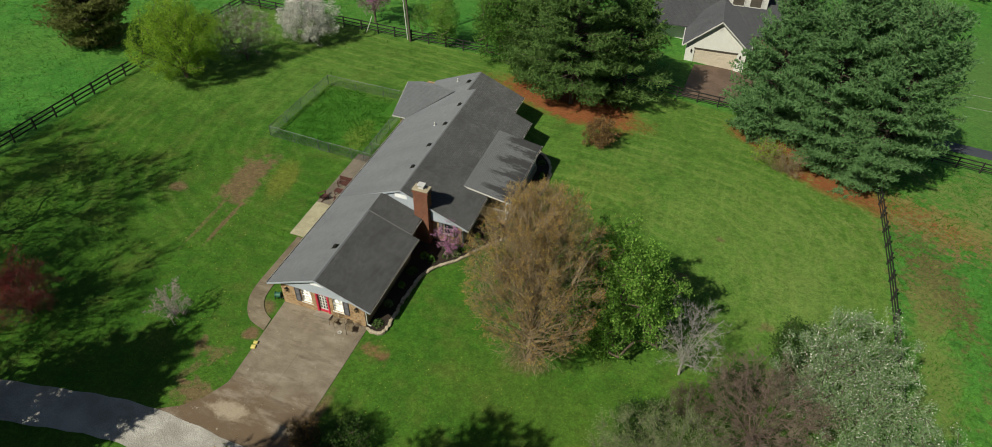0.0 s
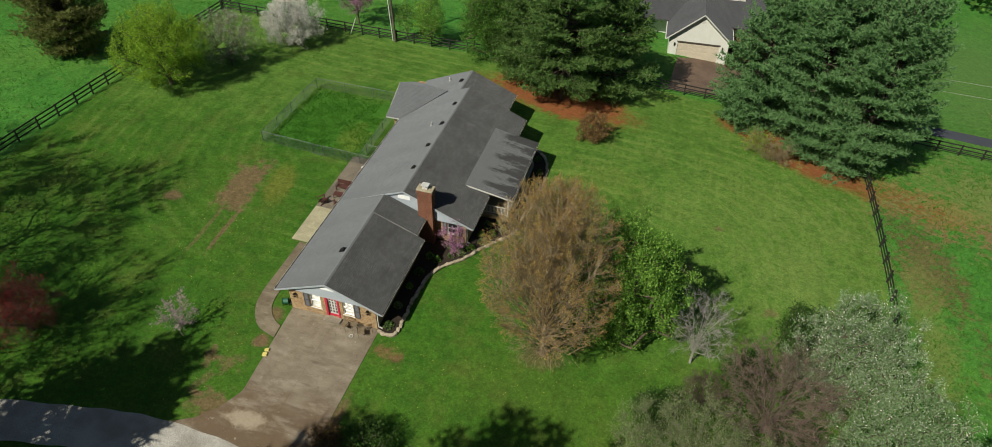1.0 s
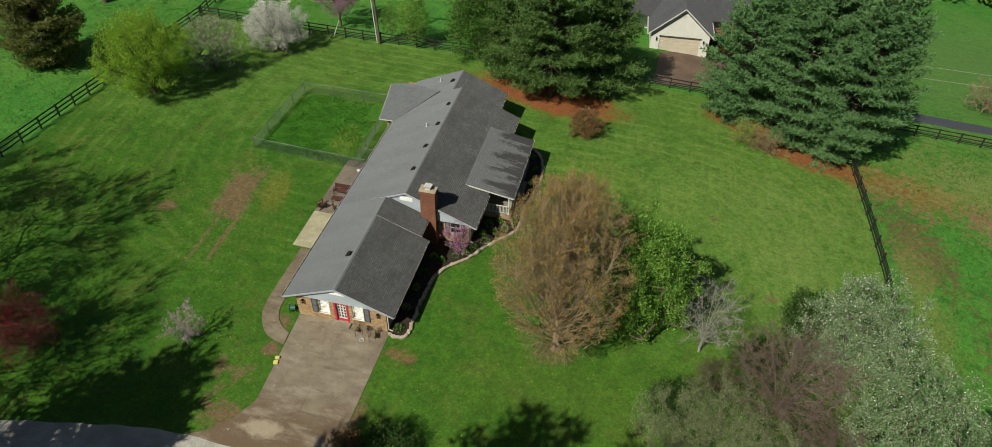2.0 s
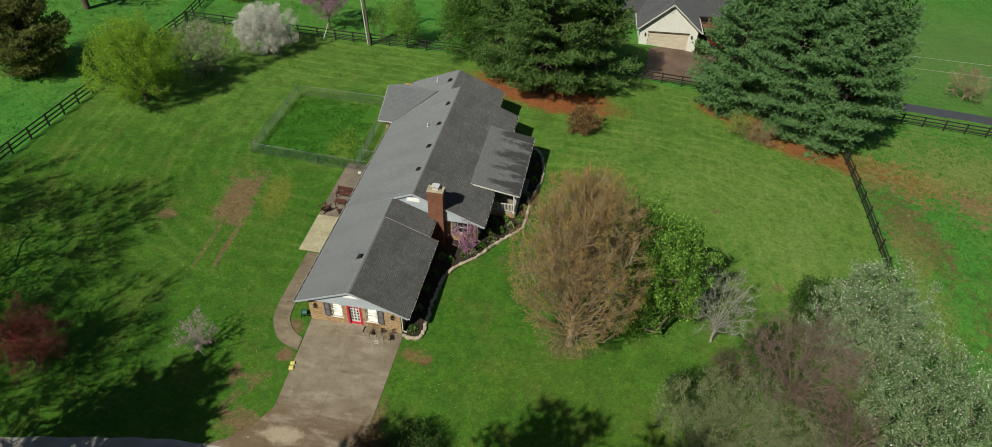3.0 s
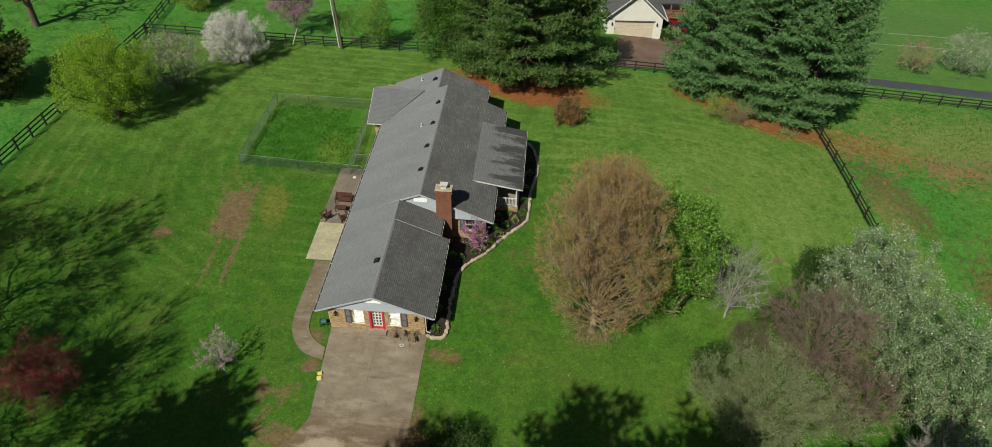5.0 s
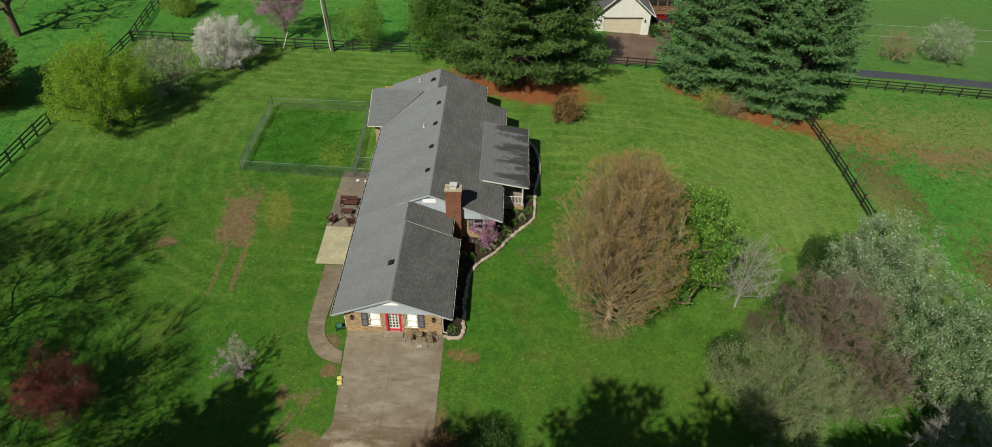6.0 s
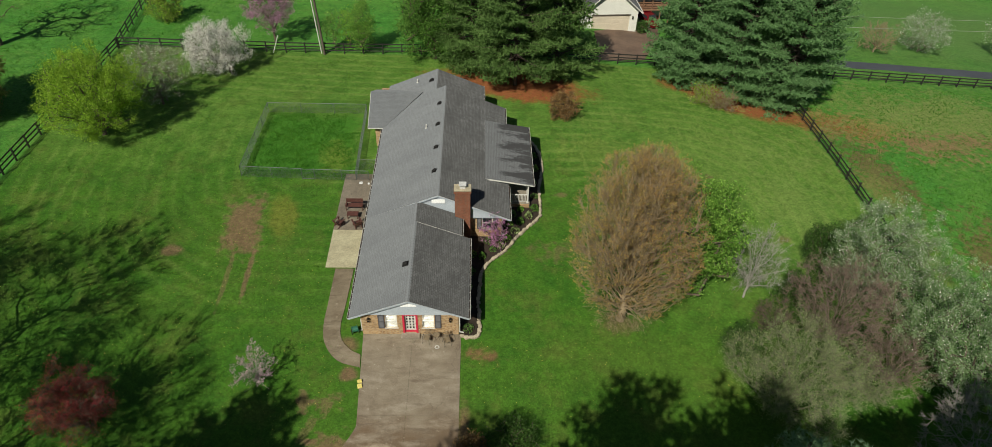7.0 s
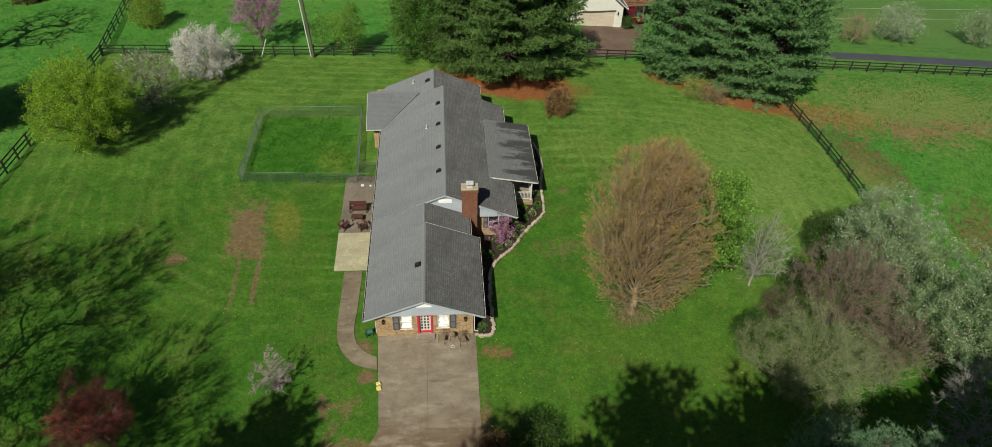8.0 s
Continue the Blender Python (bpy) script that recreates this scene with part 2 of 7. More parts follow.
def make_shingle_material(name, a, b, c, soot_shade=0.0):
    """Asphalt shingles laid out by the mesh's own length and slope measure, in metres."""
    n = Nodes(name)
    uv = n.coords("UV")
    br = n.node("ShaderNodeTexBrick", Vector=uv, Scale=1.0)
    br.inputs["Color1"].default_value, br.inputs["Color2"].default_value, br.inputs["Mortar"].default_value = (*a, 1), (*b, 1), (*c, 1)
    br.inputs["Brick Width"].default_value, br.inputs["Row Height"].default_value = 0.32, 0.15
    br.inputs["Mortar Size"].default_value, br.inputs["Mortar Smooth"].default_value = 0.013, 0.5
    broad = n.ramp(n.noise(n.mapped(uv, (0.5, 0.16, 1)), 1.0, 5), 0.3, 0.7)
    grit = n.noise(uv, 60.0, 2)
    col = n.mix(n.math("MULTIPLY", broad, 0.5), br.outputs["Color"], n.mix(1.0, br.outputs["Color"], (0.72, 0.72, 0.74), "MULTIPLY"))
    col = n.mix(n.ramp(grit, 0.3, 0.8), col, n.mix(1.0, col, (0.7, 0.7, 0.7), "MULTIPLY"))
    if soot_shade:
        # dark weathering in broad blots and thin runs downslope, over even painted shade
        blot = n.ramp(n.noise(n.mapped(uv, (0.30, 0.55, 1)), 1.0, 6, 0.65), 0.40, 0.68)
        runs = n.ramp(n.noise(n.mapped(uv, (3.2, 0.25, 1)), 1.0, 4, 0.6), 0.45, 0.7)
        m = n.math("MULTIPLY", n.math("MULTIPLY_ADD", runs, 0.35, n.math("MULTIPLY_ADD", blot, 0.55, 0.22)), soot_shade)
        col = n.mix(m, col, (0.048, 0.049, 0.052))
    n.bump(grit, 0.35, 0.006)
    n.bsdf.inputs["Diffuse Roughness"].default_value = 1.0
    return n.done(col, 0.92, 0.0, 0.2)


def make_stained_shingles():
    n = Nodes("algae_stained_shingles")
    uv = n.coords("UV")
    br = n.node("ShaderNodeTexBrick", Vector=uv, Scale=1.0)
    br.inputs["Color1"].default_value, br.inputs["Color2"].default_value, br.inputs["Mortar"].default_value = (0.165, 0.172, 0.185, 1), (0.14, 0.146, 0.157, 1), (0.08, 0.083, 0.09, 1)
    br.inputs["Brick Width"].default_value, br.inputs["Row Height"].default_value, br.inputs["Mortar Size"].default_value = 0.32, 0.15, 0.01
    # dark algae in ragged bands that run down the slope and join at the eave, with a clean strip under the ridge
    sep = n.node("ShaderNodeSeparateXYZ", Vector=uv)
    bands = n.noise(n.mapped(uv, (0.62, 0.085, 1), loc=(0.35, 0.0, 0.0)), 1.45, 3, 0.5)
    ragged = n.noise(n.mapped(uv, (1.6, 0.75, 1)), 2.4, 6, 0.75)
    down = n.math("MULTIPLY", n.math("SUBTRACT", 2.3, sep.outputs[1]), 0.045)
    clean = n.ramp(n.math("ADD", sep.outputs[1], n.math("MULTIPLY", ragged, 0.9)), 3.1, 4.1)
    m = n.ramp(n.math("ADD", n.math("ADD", bands, down), n.math("MULTIPLY_ADD", ragged, 0.44, -0.22)), 0.47, 0.58)
    m = n.math("MULTIPLY", n.math("MULTIPLY", m, n.math("SUBTRACT", 1.0, clean)), 0.9)
    col = n.mix(m, br.outputs["Color"], (0.042, 0.042, 0.045))
    grit = n.noise(uv, 60.0, 2)
    col = n.mix(n.ramp(grit, 0.3, 0.8), col, n.mix(1.0, col, (0.7, 0.7, 0.7), "MULTIPLY"))
    n.bump(grit, 0.35, 0.006)
    return n.done(col, 0.92, 0.0, 0.2)


def make_brick_material(name, a, b, mortar):
    n = Nodes(name)
    uv = n.coords("UV")
    br = n.node("ShaderNodeTexBrick", Vector=uv, Scale=1.0)
    br.inputs["Color1"].default_value, br.inputs["Color2"].default_value, br.inputs["Mortar"].default_value = (*a, 1), (*b, 1), (*mortar, 1)
    br.inputs["Brick Width"].default_value, br.inputs["Row Height"].default_value, br.inputs["Mortar Size"].default_value = 0.21, 0.075, 0.008
    stain = n.ramp(n.noise(uv, 0.9, 5), 0.3, 0.7)
    col = n.mix(n.math("MULTIPLY", stain, 0.45), br.outputs["Color"], n.mix(1.0, br.outputs["Color"], (0.6, 0.58, 0.55), "MULTIPLY"))
    grain = n.noise(uv, 40.0, 2)
    n.bump(n.math("ADD", n.math("MULTIPLY", br.outputs["Fac"], -1.0), n.math("MULTIPLY", grain, 0.3)), 0.5, 0.01)
    return n.done(col, 0.9, 0.0, 0.2)


M_SHINGLE = make_shingle_material("weathered_grey_shingles", (0.172, 0.184, 0.202), (0.150, 0.160, 0.177), (0.118, 0.125, 0.138))
# darker copy for slopes turned from the sun: soot plus shade in the colour
M_SOOTED_SHADED = make_shingle_material("soot_streaked_shaded_grey_shingles", (0.138, 0.141, 0.148), (0.092, 0.095, 0.100), (0.040, 0.041, 0.044), 0.90)
M_STAINED = make_stained_shingles()
M_BRICK = make_brick_material("tan_brick", (0.47, 0.315, 0.165), (0.22, 0.118, 0.058), (0.38, 0.33, 0.25))
M_REDBRICK = make_brick_material("red_brown_brick", (0.235, 0.085, 0.052), (0.15, 0.056, 0.036), (0.18, 0.125, 0.095))
M_CONCRETE = surface("stained_concrete", (0.33, 0.295, 0.245), (0.175, 0.150, 0.120), 0.38, 0.85, 9.0, 0.15, 0.01, per_object=0.06)


def make_driveway_material(name, tone):
    """Old concrete, browner with washed-down earth towards the lane, with pale scuffs and dark tyre stains."""
    n = Nodes(name)
    pos = n.coords()
    sep = n.node("ShaderNodeSeparateXYZ", Vector=pos)
    big = n.ramp(n.noise(pos, 0.35, 6, 0.6), 0.3, 0.7)
    streak = n.ramp(n.noise(n.mapped(pos, (0.5, 1.15, 1)), 0.8, 5, 0.6), 0.35, 0.7)
    col = n.mix(big, (0.315, 0.28, 0.23), (0.225, 0.195, 0.158))
    col = n.mix(n.math("MULTIPLY", streak, 0.65), col, (0.185, 0.152, 0.118))
    washed = n.ramp(n.math("ADD", sep.outputs[1], n.math("MULTIPLY", n.math("SUBTRACT", n.noise(pos, 0.5, 5), 0.5), 5.0)), -9.3, -6.0)
    col = n.mix(washed, (0.170, 0.124, 0.086), col)
    cross = n.ramp(n.noise(n.mapped(pos, (0.34, 0.85, 1), loc=(3.0, 5.0, 0)), 1.0, 6, 0.62), 0.46, 0.70)
    col = n.mix(n.math("MULTIPLY", cross, 0.6), col, (0.40, 0.365, 0.315))
    blot = n.ramp(n.noise(n.mapped(pos, loc=(11.0, 2.0, 0)), 0.55, 6, 0.75), 0.48, 0.66)
    col = n.mix(n.math("MULTIPLY", blot, 0.45), col, (0.155, 0.122, 0.092))
    scuff = n.ramp(n.noise(pos, 2.2, 4, 0.7), 0.62, 0.70)
    col = n.mix(n.math("MULTIPLY", scuff, 0.6), col, (0.46, 0.425, 0.37))
    # dark crossways stains, and old hairline cracks
    damp = n.ramp(n.noise(n.mapped(pos, (0.25, 1.1, 1), loc=(8.0, 1.5, 0)), 0.9, 5, 0.6), 0.55, 0.68)
    col = n.mix(n.math("MULTIPLY", damp, 0.55), col, (0.135, 0.105, 0.080))
    cells = n.t.nodes.new("ShaderNodeTexVoronoi")
    cells.feature = "DISTANCE_TO_EDGE"
    cells.inputs["Scale"].default_value = 0.42
    warped = n.node("ShaderNodeVectorMath")
    warped.operation = "ADD"
    n.plug(pos, warped.inputs[0])
    n.plug(n.node("ShaderNodeTexNoise", Vector=pos, Scale=1.2, Detail=4.0).outputs["Color"], warped.inputs[1])
    n.plug(warped.outputs[0], cells.inputs["Vector"])
    crack = n.math("MULTIPLY", n.math("SUBTRACT", 1.0, n.ramp(cells.outputs["Distance"], 0.004, 0.016)), n.ramp(n.noise(pos, 0.4, 3), 0.48, 0.6))
    col = n.mix(n.math("MULTIPLY", crack, 0.28), col, (0.09, 0.075, 0.06))
    # a pale rubbed place by the lane
    dx, dy = n.math("DIVIDE", n.math("ADD", sep.outputs[0], 1.7), 1.7), n.math("DIVIDE", n.math("ADD", sep.outputs[1], 10.0), 0.75)
    away = n.math("SQRT", n.math("ADD", n.math("MULTIPLY", dx, dx), n.math("MULTIPLY", dy, dy)))
    away = n.math("ADD", away, n.math("MULTIPLY", n.math("SUBTRACT", n.noise(pos, 1.3, 6, 0.7), 0.5), 1.6))
    col = n.mix(n.math("MULTIPLY", n.math("SUBTRACT", 1.0, n.ramp(away, 0.5, 1.1)), 0.85), col, (0.43, 0.375, 0.30))
    grain = n.noise(pos, 14.0, 4, 0.7)
    col = n.mix(n.ramp(grain, 0.25, 0.8), col, n.mix(1.0, col, (0.74, 0.73, 0.72), "MULTIPLY"))
    col = n.mix(1.0, col, tone, "MULTIPLY")
    n.bump(grain, 0.2, 0.01)
    return n.done(col, 0.88, 0.0, 0.25)


M_DRIVE = make_driveway_material("stained_driveway_concrete", (0.84, 0.815, 0.78))
M_WALK = make_driveway_material("brown_weathered_concrete", (0.72, 0.68, 0.61))
M_PALECONCRETE = surface("pale_concrete", (0.44, 0.41, 0.28), (0.34, 0.31, 0.21), 0.7, 0.85, 9.0, 0.15, 0.01)
M_BROWNCONCRETE = surface("brown_dusted_concrete", (0.205, 0.175, 0.138), (0.14, 0.117, 0.092), 0.6, 0.85, 9.0, 0.15, 0.01)
M_WETCONCRETE = surface("damp_red_brown_concrete", (0.175, 0.115, 0.085), (0.105, 0.068, 0.050), 0.35, 0.7, 6.0, 0.15, 0.01)
M_GRAVEL = surface("grey_limestone_gravel", (0.46, 0.445, 0.42), (0.30, 0.285, 0.26), 0.5, 0.95, 14.0, 0.8, 0.05)
M_ASPHALT = surface("asphalt", (0.060, 0.068, 0.090), (0.048, 0.055, 0.072), 0.3, 0.9, 30.0, 0.3, 0.01)
M_MULCH = surface("dark_bark_mulch", (0.020, 0.013, 0.009), (0.035, 0.022, 0.014), 1.5, 0.95, 16.0, 0.9, 0.05)
M_STONE = surface("pale_fieldstone", (0.46, 0.40, 0.31), (0.33, 0.28, 0.21), 2.2, 0.9, 14.0, 0.6, 0.03, per_object=0.22)
M_FENCE = surface("black_painted_board", (0.014, 0.013, 0.013), (0.03, 0.027, 0.024), 1.2, 0.7, 20.0, 0.3, 0.01)
M_TRIM = surface("white_trim_paint", (0.66, 0.66, 0.64), (0.56, 0.56, 0.55), 1.5, 0.5, 30.0, 0.05)
M_VENTWHITE = surface("white_vent_paint", (0.80, 0.82, 0.86), (0.74, 0.76, 0.80), 1.5, 0.5, 30.0, 0.05)
M_TRIMDARK = surface("soffit_shadow_metal", (0.10, 0.085, 0.07), (0.07, 0.06, 0.05), 1.5, 0.6, 30.0, 0.05)
M_SIDING = surface("blue_grey_siding", (0.42, 0.47, 0.55), (0.37, 0.42, 0.49), 0.8, 0.6, 20.0, 0.1)
M_RED = surface("red_door_paint", (0.60, 0.022, 0.075), (0.52, 0.018, 0.06), 2.0, 0.4, 30.0, 0.03)
M_SHUTTER = surface("slate_grey_shutter_paint", (0.085, 0.085, 0.10), (0.065, 0.065, 0.078), 2.0, 0.55, 25.0, 0.05)
M_BLIND = surface("white_window_blind", (0.62, 0.62, 0.61), (0.56, 0.56, 0.56), 2.0, 0.6, 30.0, 0.05)
M_IRON = surface("dark_wrought_iron", (0.03, 0.025, 0.022), (0.05, 0.04, 0.033), 4.0, 0.5, 30.0, 0.1, metal=0.6)
M_STEEL = surface("galvanised_steel", (0.17, 0.20, 0.20), (0.12, 0.15, 0.15), 4.0, 0.6, 30.0, 0.05, metal=0.5)
M_WIRE = surface("weathered_aluminium_wire", (0.34, 0.37, 0.30), (0.29, 0.32, 0.26), 3.0, 0.5, 30.0, 0.0)
M_VENT = surface("black_roof_vent_plastic", (0.012, 0.012, 0.013), (0.02, 0.02, 0.021), 4.0, 0.85, 30.0, 0.05, spec=0.15)
M_FURN = surface("red_brown_stained_wood", (0.105, 0.038, 0.03), (0.07, 0.027, 0.022), 2.5, 0.6, 30.0, 0.15, stretch=(1, 1, 4))
M_TANFURN = surface("tan_patio_furniture", (0.20, 0.155, 0.10), (0.14, 0.105, 0.07), 3.0, 0.6, 30.0, 0.1)
M_CAP = surface("mortar_chimney_cap", (0.42, 0.37, 0.27), (0.32, 0.28, 0.20), 3.0, 0.9, 20.0, 0.4, 0.02)
M_FLUE = surface("bright_metal_flue", (0.80, 0.80, 0.80), (0.72, 0.72, 0.72), 4.0, 0.35, 30.0, 0.03, metal=0.3)
M_POLE = surface("weathered_pole_wood", (0.12, 0.10, 0.08), (0.08, 0.066, 0.052), 2.0, 0.9, 20.0, 0.5, 0.02, stretch=(1, 1, 0.15))
M_HOUSEWHITE = surface("cream_siding_paint", (0.76, 0.77, 0.74), (0.70, 0.71, 0.68), 1.0, 0.6, 20.0, 0.05)
M_DOORCREAM = surface("beige_garage_door_paint", (0.62, 0.55, 0.45), (0.56, 0.50, 0.41), 1.0, 0.6, 20.0, 0.05)
M_NROOF = make_shingle_material("dark_grey_shingles", (0.085, 0.088, 0.10), (0.072, 0.075, 0.085), (0.04, 0.04, 0.045))
M_DECK = surface("brown_deck_wood", (0.26, 0.14, 0.085), (0.19, 0.10, 0.06), 1.5, 0.8, 20.0, 0.2)
M_CARPAINT = surface("dark_red_car_paint", (0.13, 0.007, 0.012), (0.12, 0.006, 0.010), 1.0, 0.25, 30.0, 0.0)
M_RUBBER = surface("black_rubber", (0.02, 0.02, 0.02), (0.03, 0.03, 0.03), 4.0, 0.8, 30.0, 0.1)
M_YELLOW = surface("yellow_plastic", (0.75, 0.64, 0.20), (0.68, 0.58, 0.18), 3.0, 0.5, 30.0, 0.05)
M_GREENPLASTIC = surface("green_hose_plastic", (0.03, 0.16, 0.10), (0.02, 0.11, 0.07), 4.0, 0.5, 30.0, 0.05)


def make_glass(name):
    n = Nodes(name)
    n.bsdf.inputs["Transmission Weight"].default_value = 0.0
    return n.done((0.02, 0.024, 0.028), 0.06, 0.0, 0.6)


M_GLASS = make_glass("dark_window_glass")


def make_clear_glass(name):
    n = Nodes(name)
    n.bsdf.inputs["Transmission Weight"].default_value = 1.0
    n.bsdf.inputs["IOR"].default_value = 1.45
    return n.done((0.97, 0.98, 0.98), 0.0)


M_CLEAR = make_clear_glass("clear_window_glass")

M_BARK = surface("grey_brown_bark", (0.15, 0.115, 0.085), (0.095, 0.072, 0.055), 2.0, 0.95, 12.0, 0.8, 0.03, stretch=(1, 1, 0.25))
M_TANBARK = surface("tan_bark", (0.35, 0.268, 0.172), (0.245, 0.186, 0.120), 1.5, 0.95, 12.0, 0.6, 0.02, stretch=(1, 1, 0.3))
M_GREYBARK = surface("pale_grey_bark", (0.37, 0.355, 0.33), (0.27, 0.26, 0.24), 1.5, 0.95, 12.0, 0.6, 0.02, stretch=(1, 1, 0.3))
M_OLIVEBARK = surface("lichened_olive_bark", (0.255, 0.250, 0.165), (0.185, 0.180, 0.120), 1.5, 0.95, 12.0, 0.6, 0.02, stretch=(1, 1, 0.3))
M_PURPLEBARK = surface("purplish_brown_bark", (0.220, 0.166, 0.132), (0.152, 0.116, 0.094), 1.2, 0.95, 12.0, 0.5, 0.02, stretch=(1, 1, 0.3))
M_PINEBARK = surface("dark_pine_bark", (0.09, 0.065, 0.05), (0.06, 0.045, 0.035), 2.0, 0.95, 12.0, 0.8, 0.03, stretch=(1, 1, 0.3))
M_PINE = leafy("pine_needles", (0.136, 0.262, 0.106), (0.166, 0.305, 0.128), (0.182, 0.320, 0.138), 0.9, 0.5, spec=0.04, vary=0.25)
M_PINE_PALE = leafy("pale_pine_needles", (0.130, 0.235, 0.125), (0.155, 0.270, 0.150), (0.190, 0.310, 0.180), 0.8, 0.45, spec=0.08, vary=0.4)
M_PINE_OLIVE = leafy("olive_pine_needles", (0.108, 0.200, 0.060), (0.136, 0.235, 0.070), (0.165, 0.265, 0.088), 0.9, 0.5, spec=0.04, vary=0.35)
M_CEDAR = leafy("bronzed_cedar_foliage", (0.150, 0.180, 0.056), (0.180, 0.190, 0.064), (0.205, 0.225, 0.082), 0.9, 0.5, spec=0.04, vary=0.35)
M_LEAF_YELLOW = leafy("yellow_green_leaves", (0.195, 0.350, 0.036), (0.245, 0.405, 0.042), (0.315, 0.465, 0.064), 0.6, 0.5, spec=0.08, vary=0.45)
M_LEAF_GREEN = leafy("fresh_green_leaves", (0.130, 0.285, 0.044), (0.175, 0.340, 0.056), (0.250, 0.410, 0.090), 0.5, 0.5, spec=0.15)
M_LEAF_MID = leafy("mid_green_leaves", (0.072, 0.165, 0.032), (0.096, 0.205, 0.038), (0.135, 0.255, 0.054), 0.6, 0.45, spec=0.08, vary=0.45)
M_LEAF_DARK = leafy("dark_green_leaves", (0.034, 0.078, 0.018), (0.048, 0.102, 0.022), (0.072, 0.135, 0.032), 0.6, 0.35, spec=0.08, vary=0.5)
M_BUD_TAN = leafy("tan_orange_buds", (0.46, 0.270, 0.092), (0.49, 0.300, 0.100), (0.42, 0.365, 0.100), 0.7, 0.5, vary=0.9)
M_BLOSSOM = leafy("white_blossom", (0.54, 0.52, 0.50), (0.63, 0.61, 0.59), (0.74, 0.72, 0.70), 0.6, 0.35)
M_BLOSSOM_GREEN = leafy("white_and_grey_green_blossom", (0.170, 0.285, 0.115), (0.210, 0.330, 0.150), (0.35, 0.45, 0.28), 0.7, 0.45, spec=0.08, vary=0.4)
M_BUD_GREYGREEN = leafy("grey_green_buds", (0.205, 0.285, 0.110), (0.245, 0.325, 0.135), (0.31, 0.38, 0.185), 0.7, 0.45)
M_PINK = leafy("pink_redbud_blossom", (0.50, 0.195, 0.43), (0.58, 0.25, 0.50), (0.62, 0.34, 0.56), 0.6, 0.45)
M_PALEPINK = leafy("pale_mauve_blossom", (0.48, 0.275, 0.39), (0.54, 0.33, 0.45), (0.62, 0.43, 0.54), 0.6, 0.35)
M_DARKRED = leafy("dark_red_buds", (0.52, 0.050, 0.080), (0.60, 0.075, 0.105), (0.48, 0.14, 0.10), 0.6, 0.45)
M_RUST = leafy("rusty_shrub_leaves", (0.21, 0.115, 0.048), (0.18, 0.115, 0.045), (0.25, 0.17, 0.075), 0.6, 0.3)
M_PURPLEBUD = leafy("purple_brown_buds", (0.185, 0.125, 0.105), (0.155, 0.11, 0.092), (0.22, 0.155, 0.135), 0.7, 0.3)
M_GRASSBLADE = leafy("grass_blades", (0.044, 0.125, 0.012), (0.068, 0.155, 0.016), (0.120, 0.200, 0.026), 0.7, 0.35)
M_LUSH = leafy("lush_grass_blades", (0.038, 0.155, 0.014), (0.060, 0.190, 0.018), (0.095, 0.235, 0.03), 0.7, 0.4)
M_DANDELION = surface("dandelion_yellow", (0.70, 0.62, 0.14), (0.62, 0.55, 0.12), 3.0, 0.7, 30.0, 0.0)


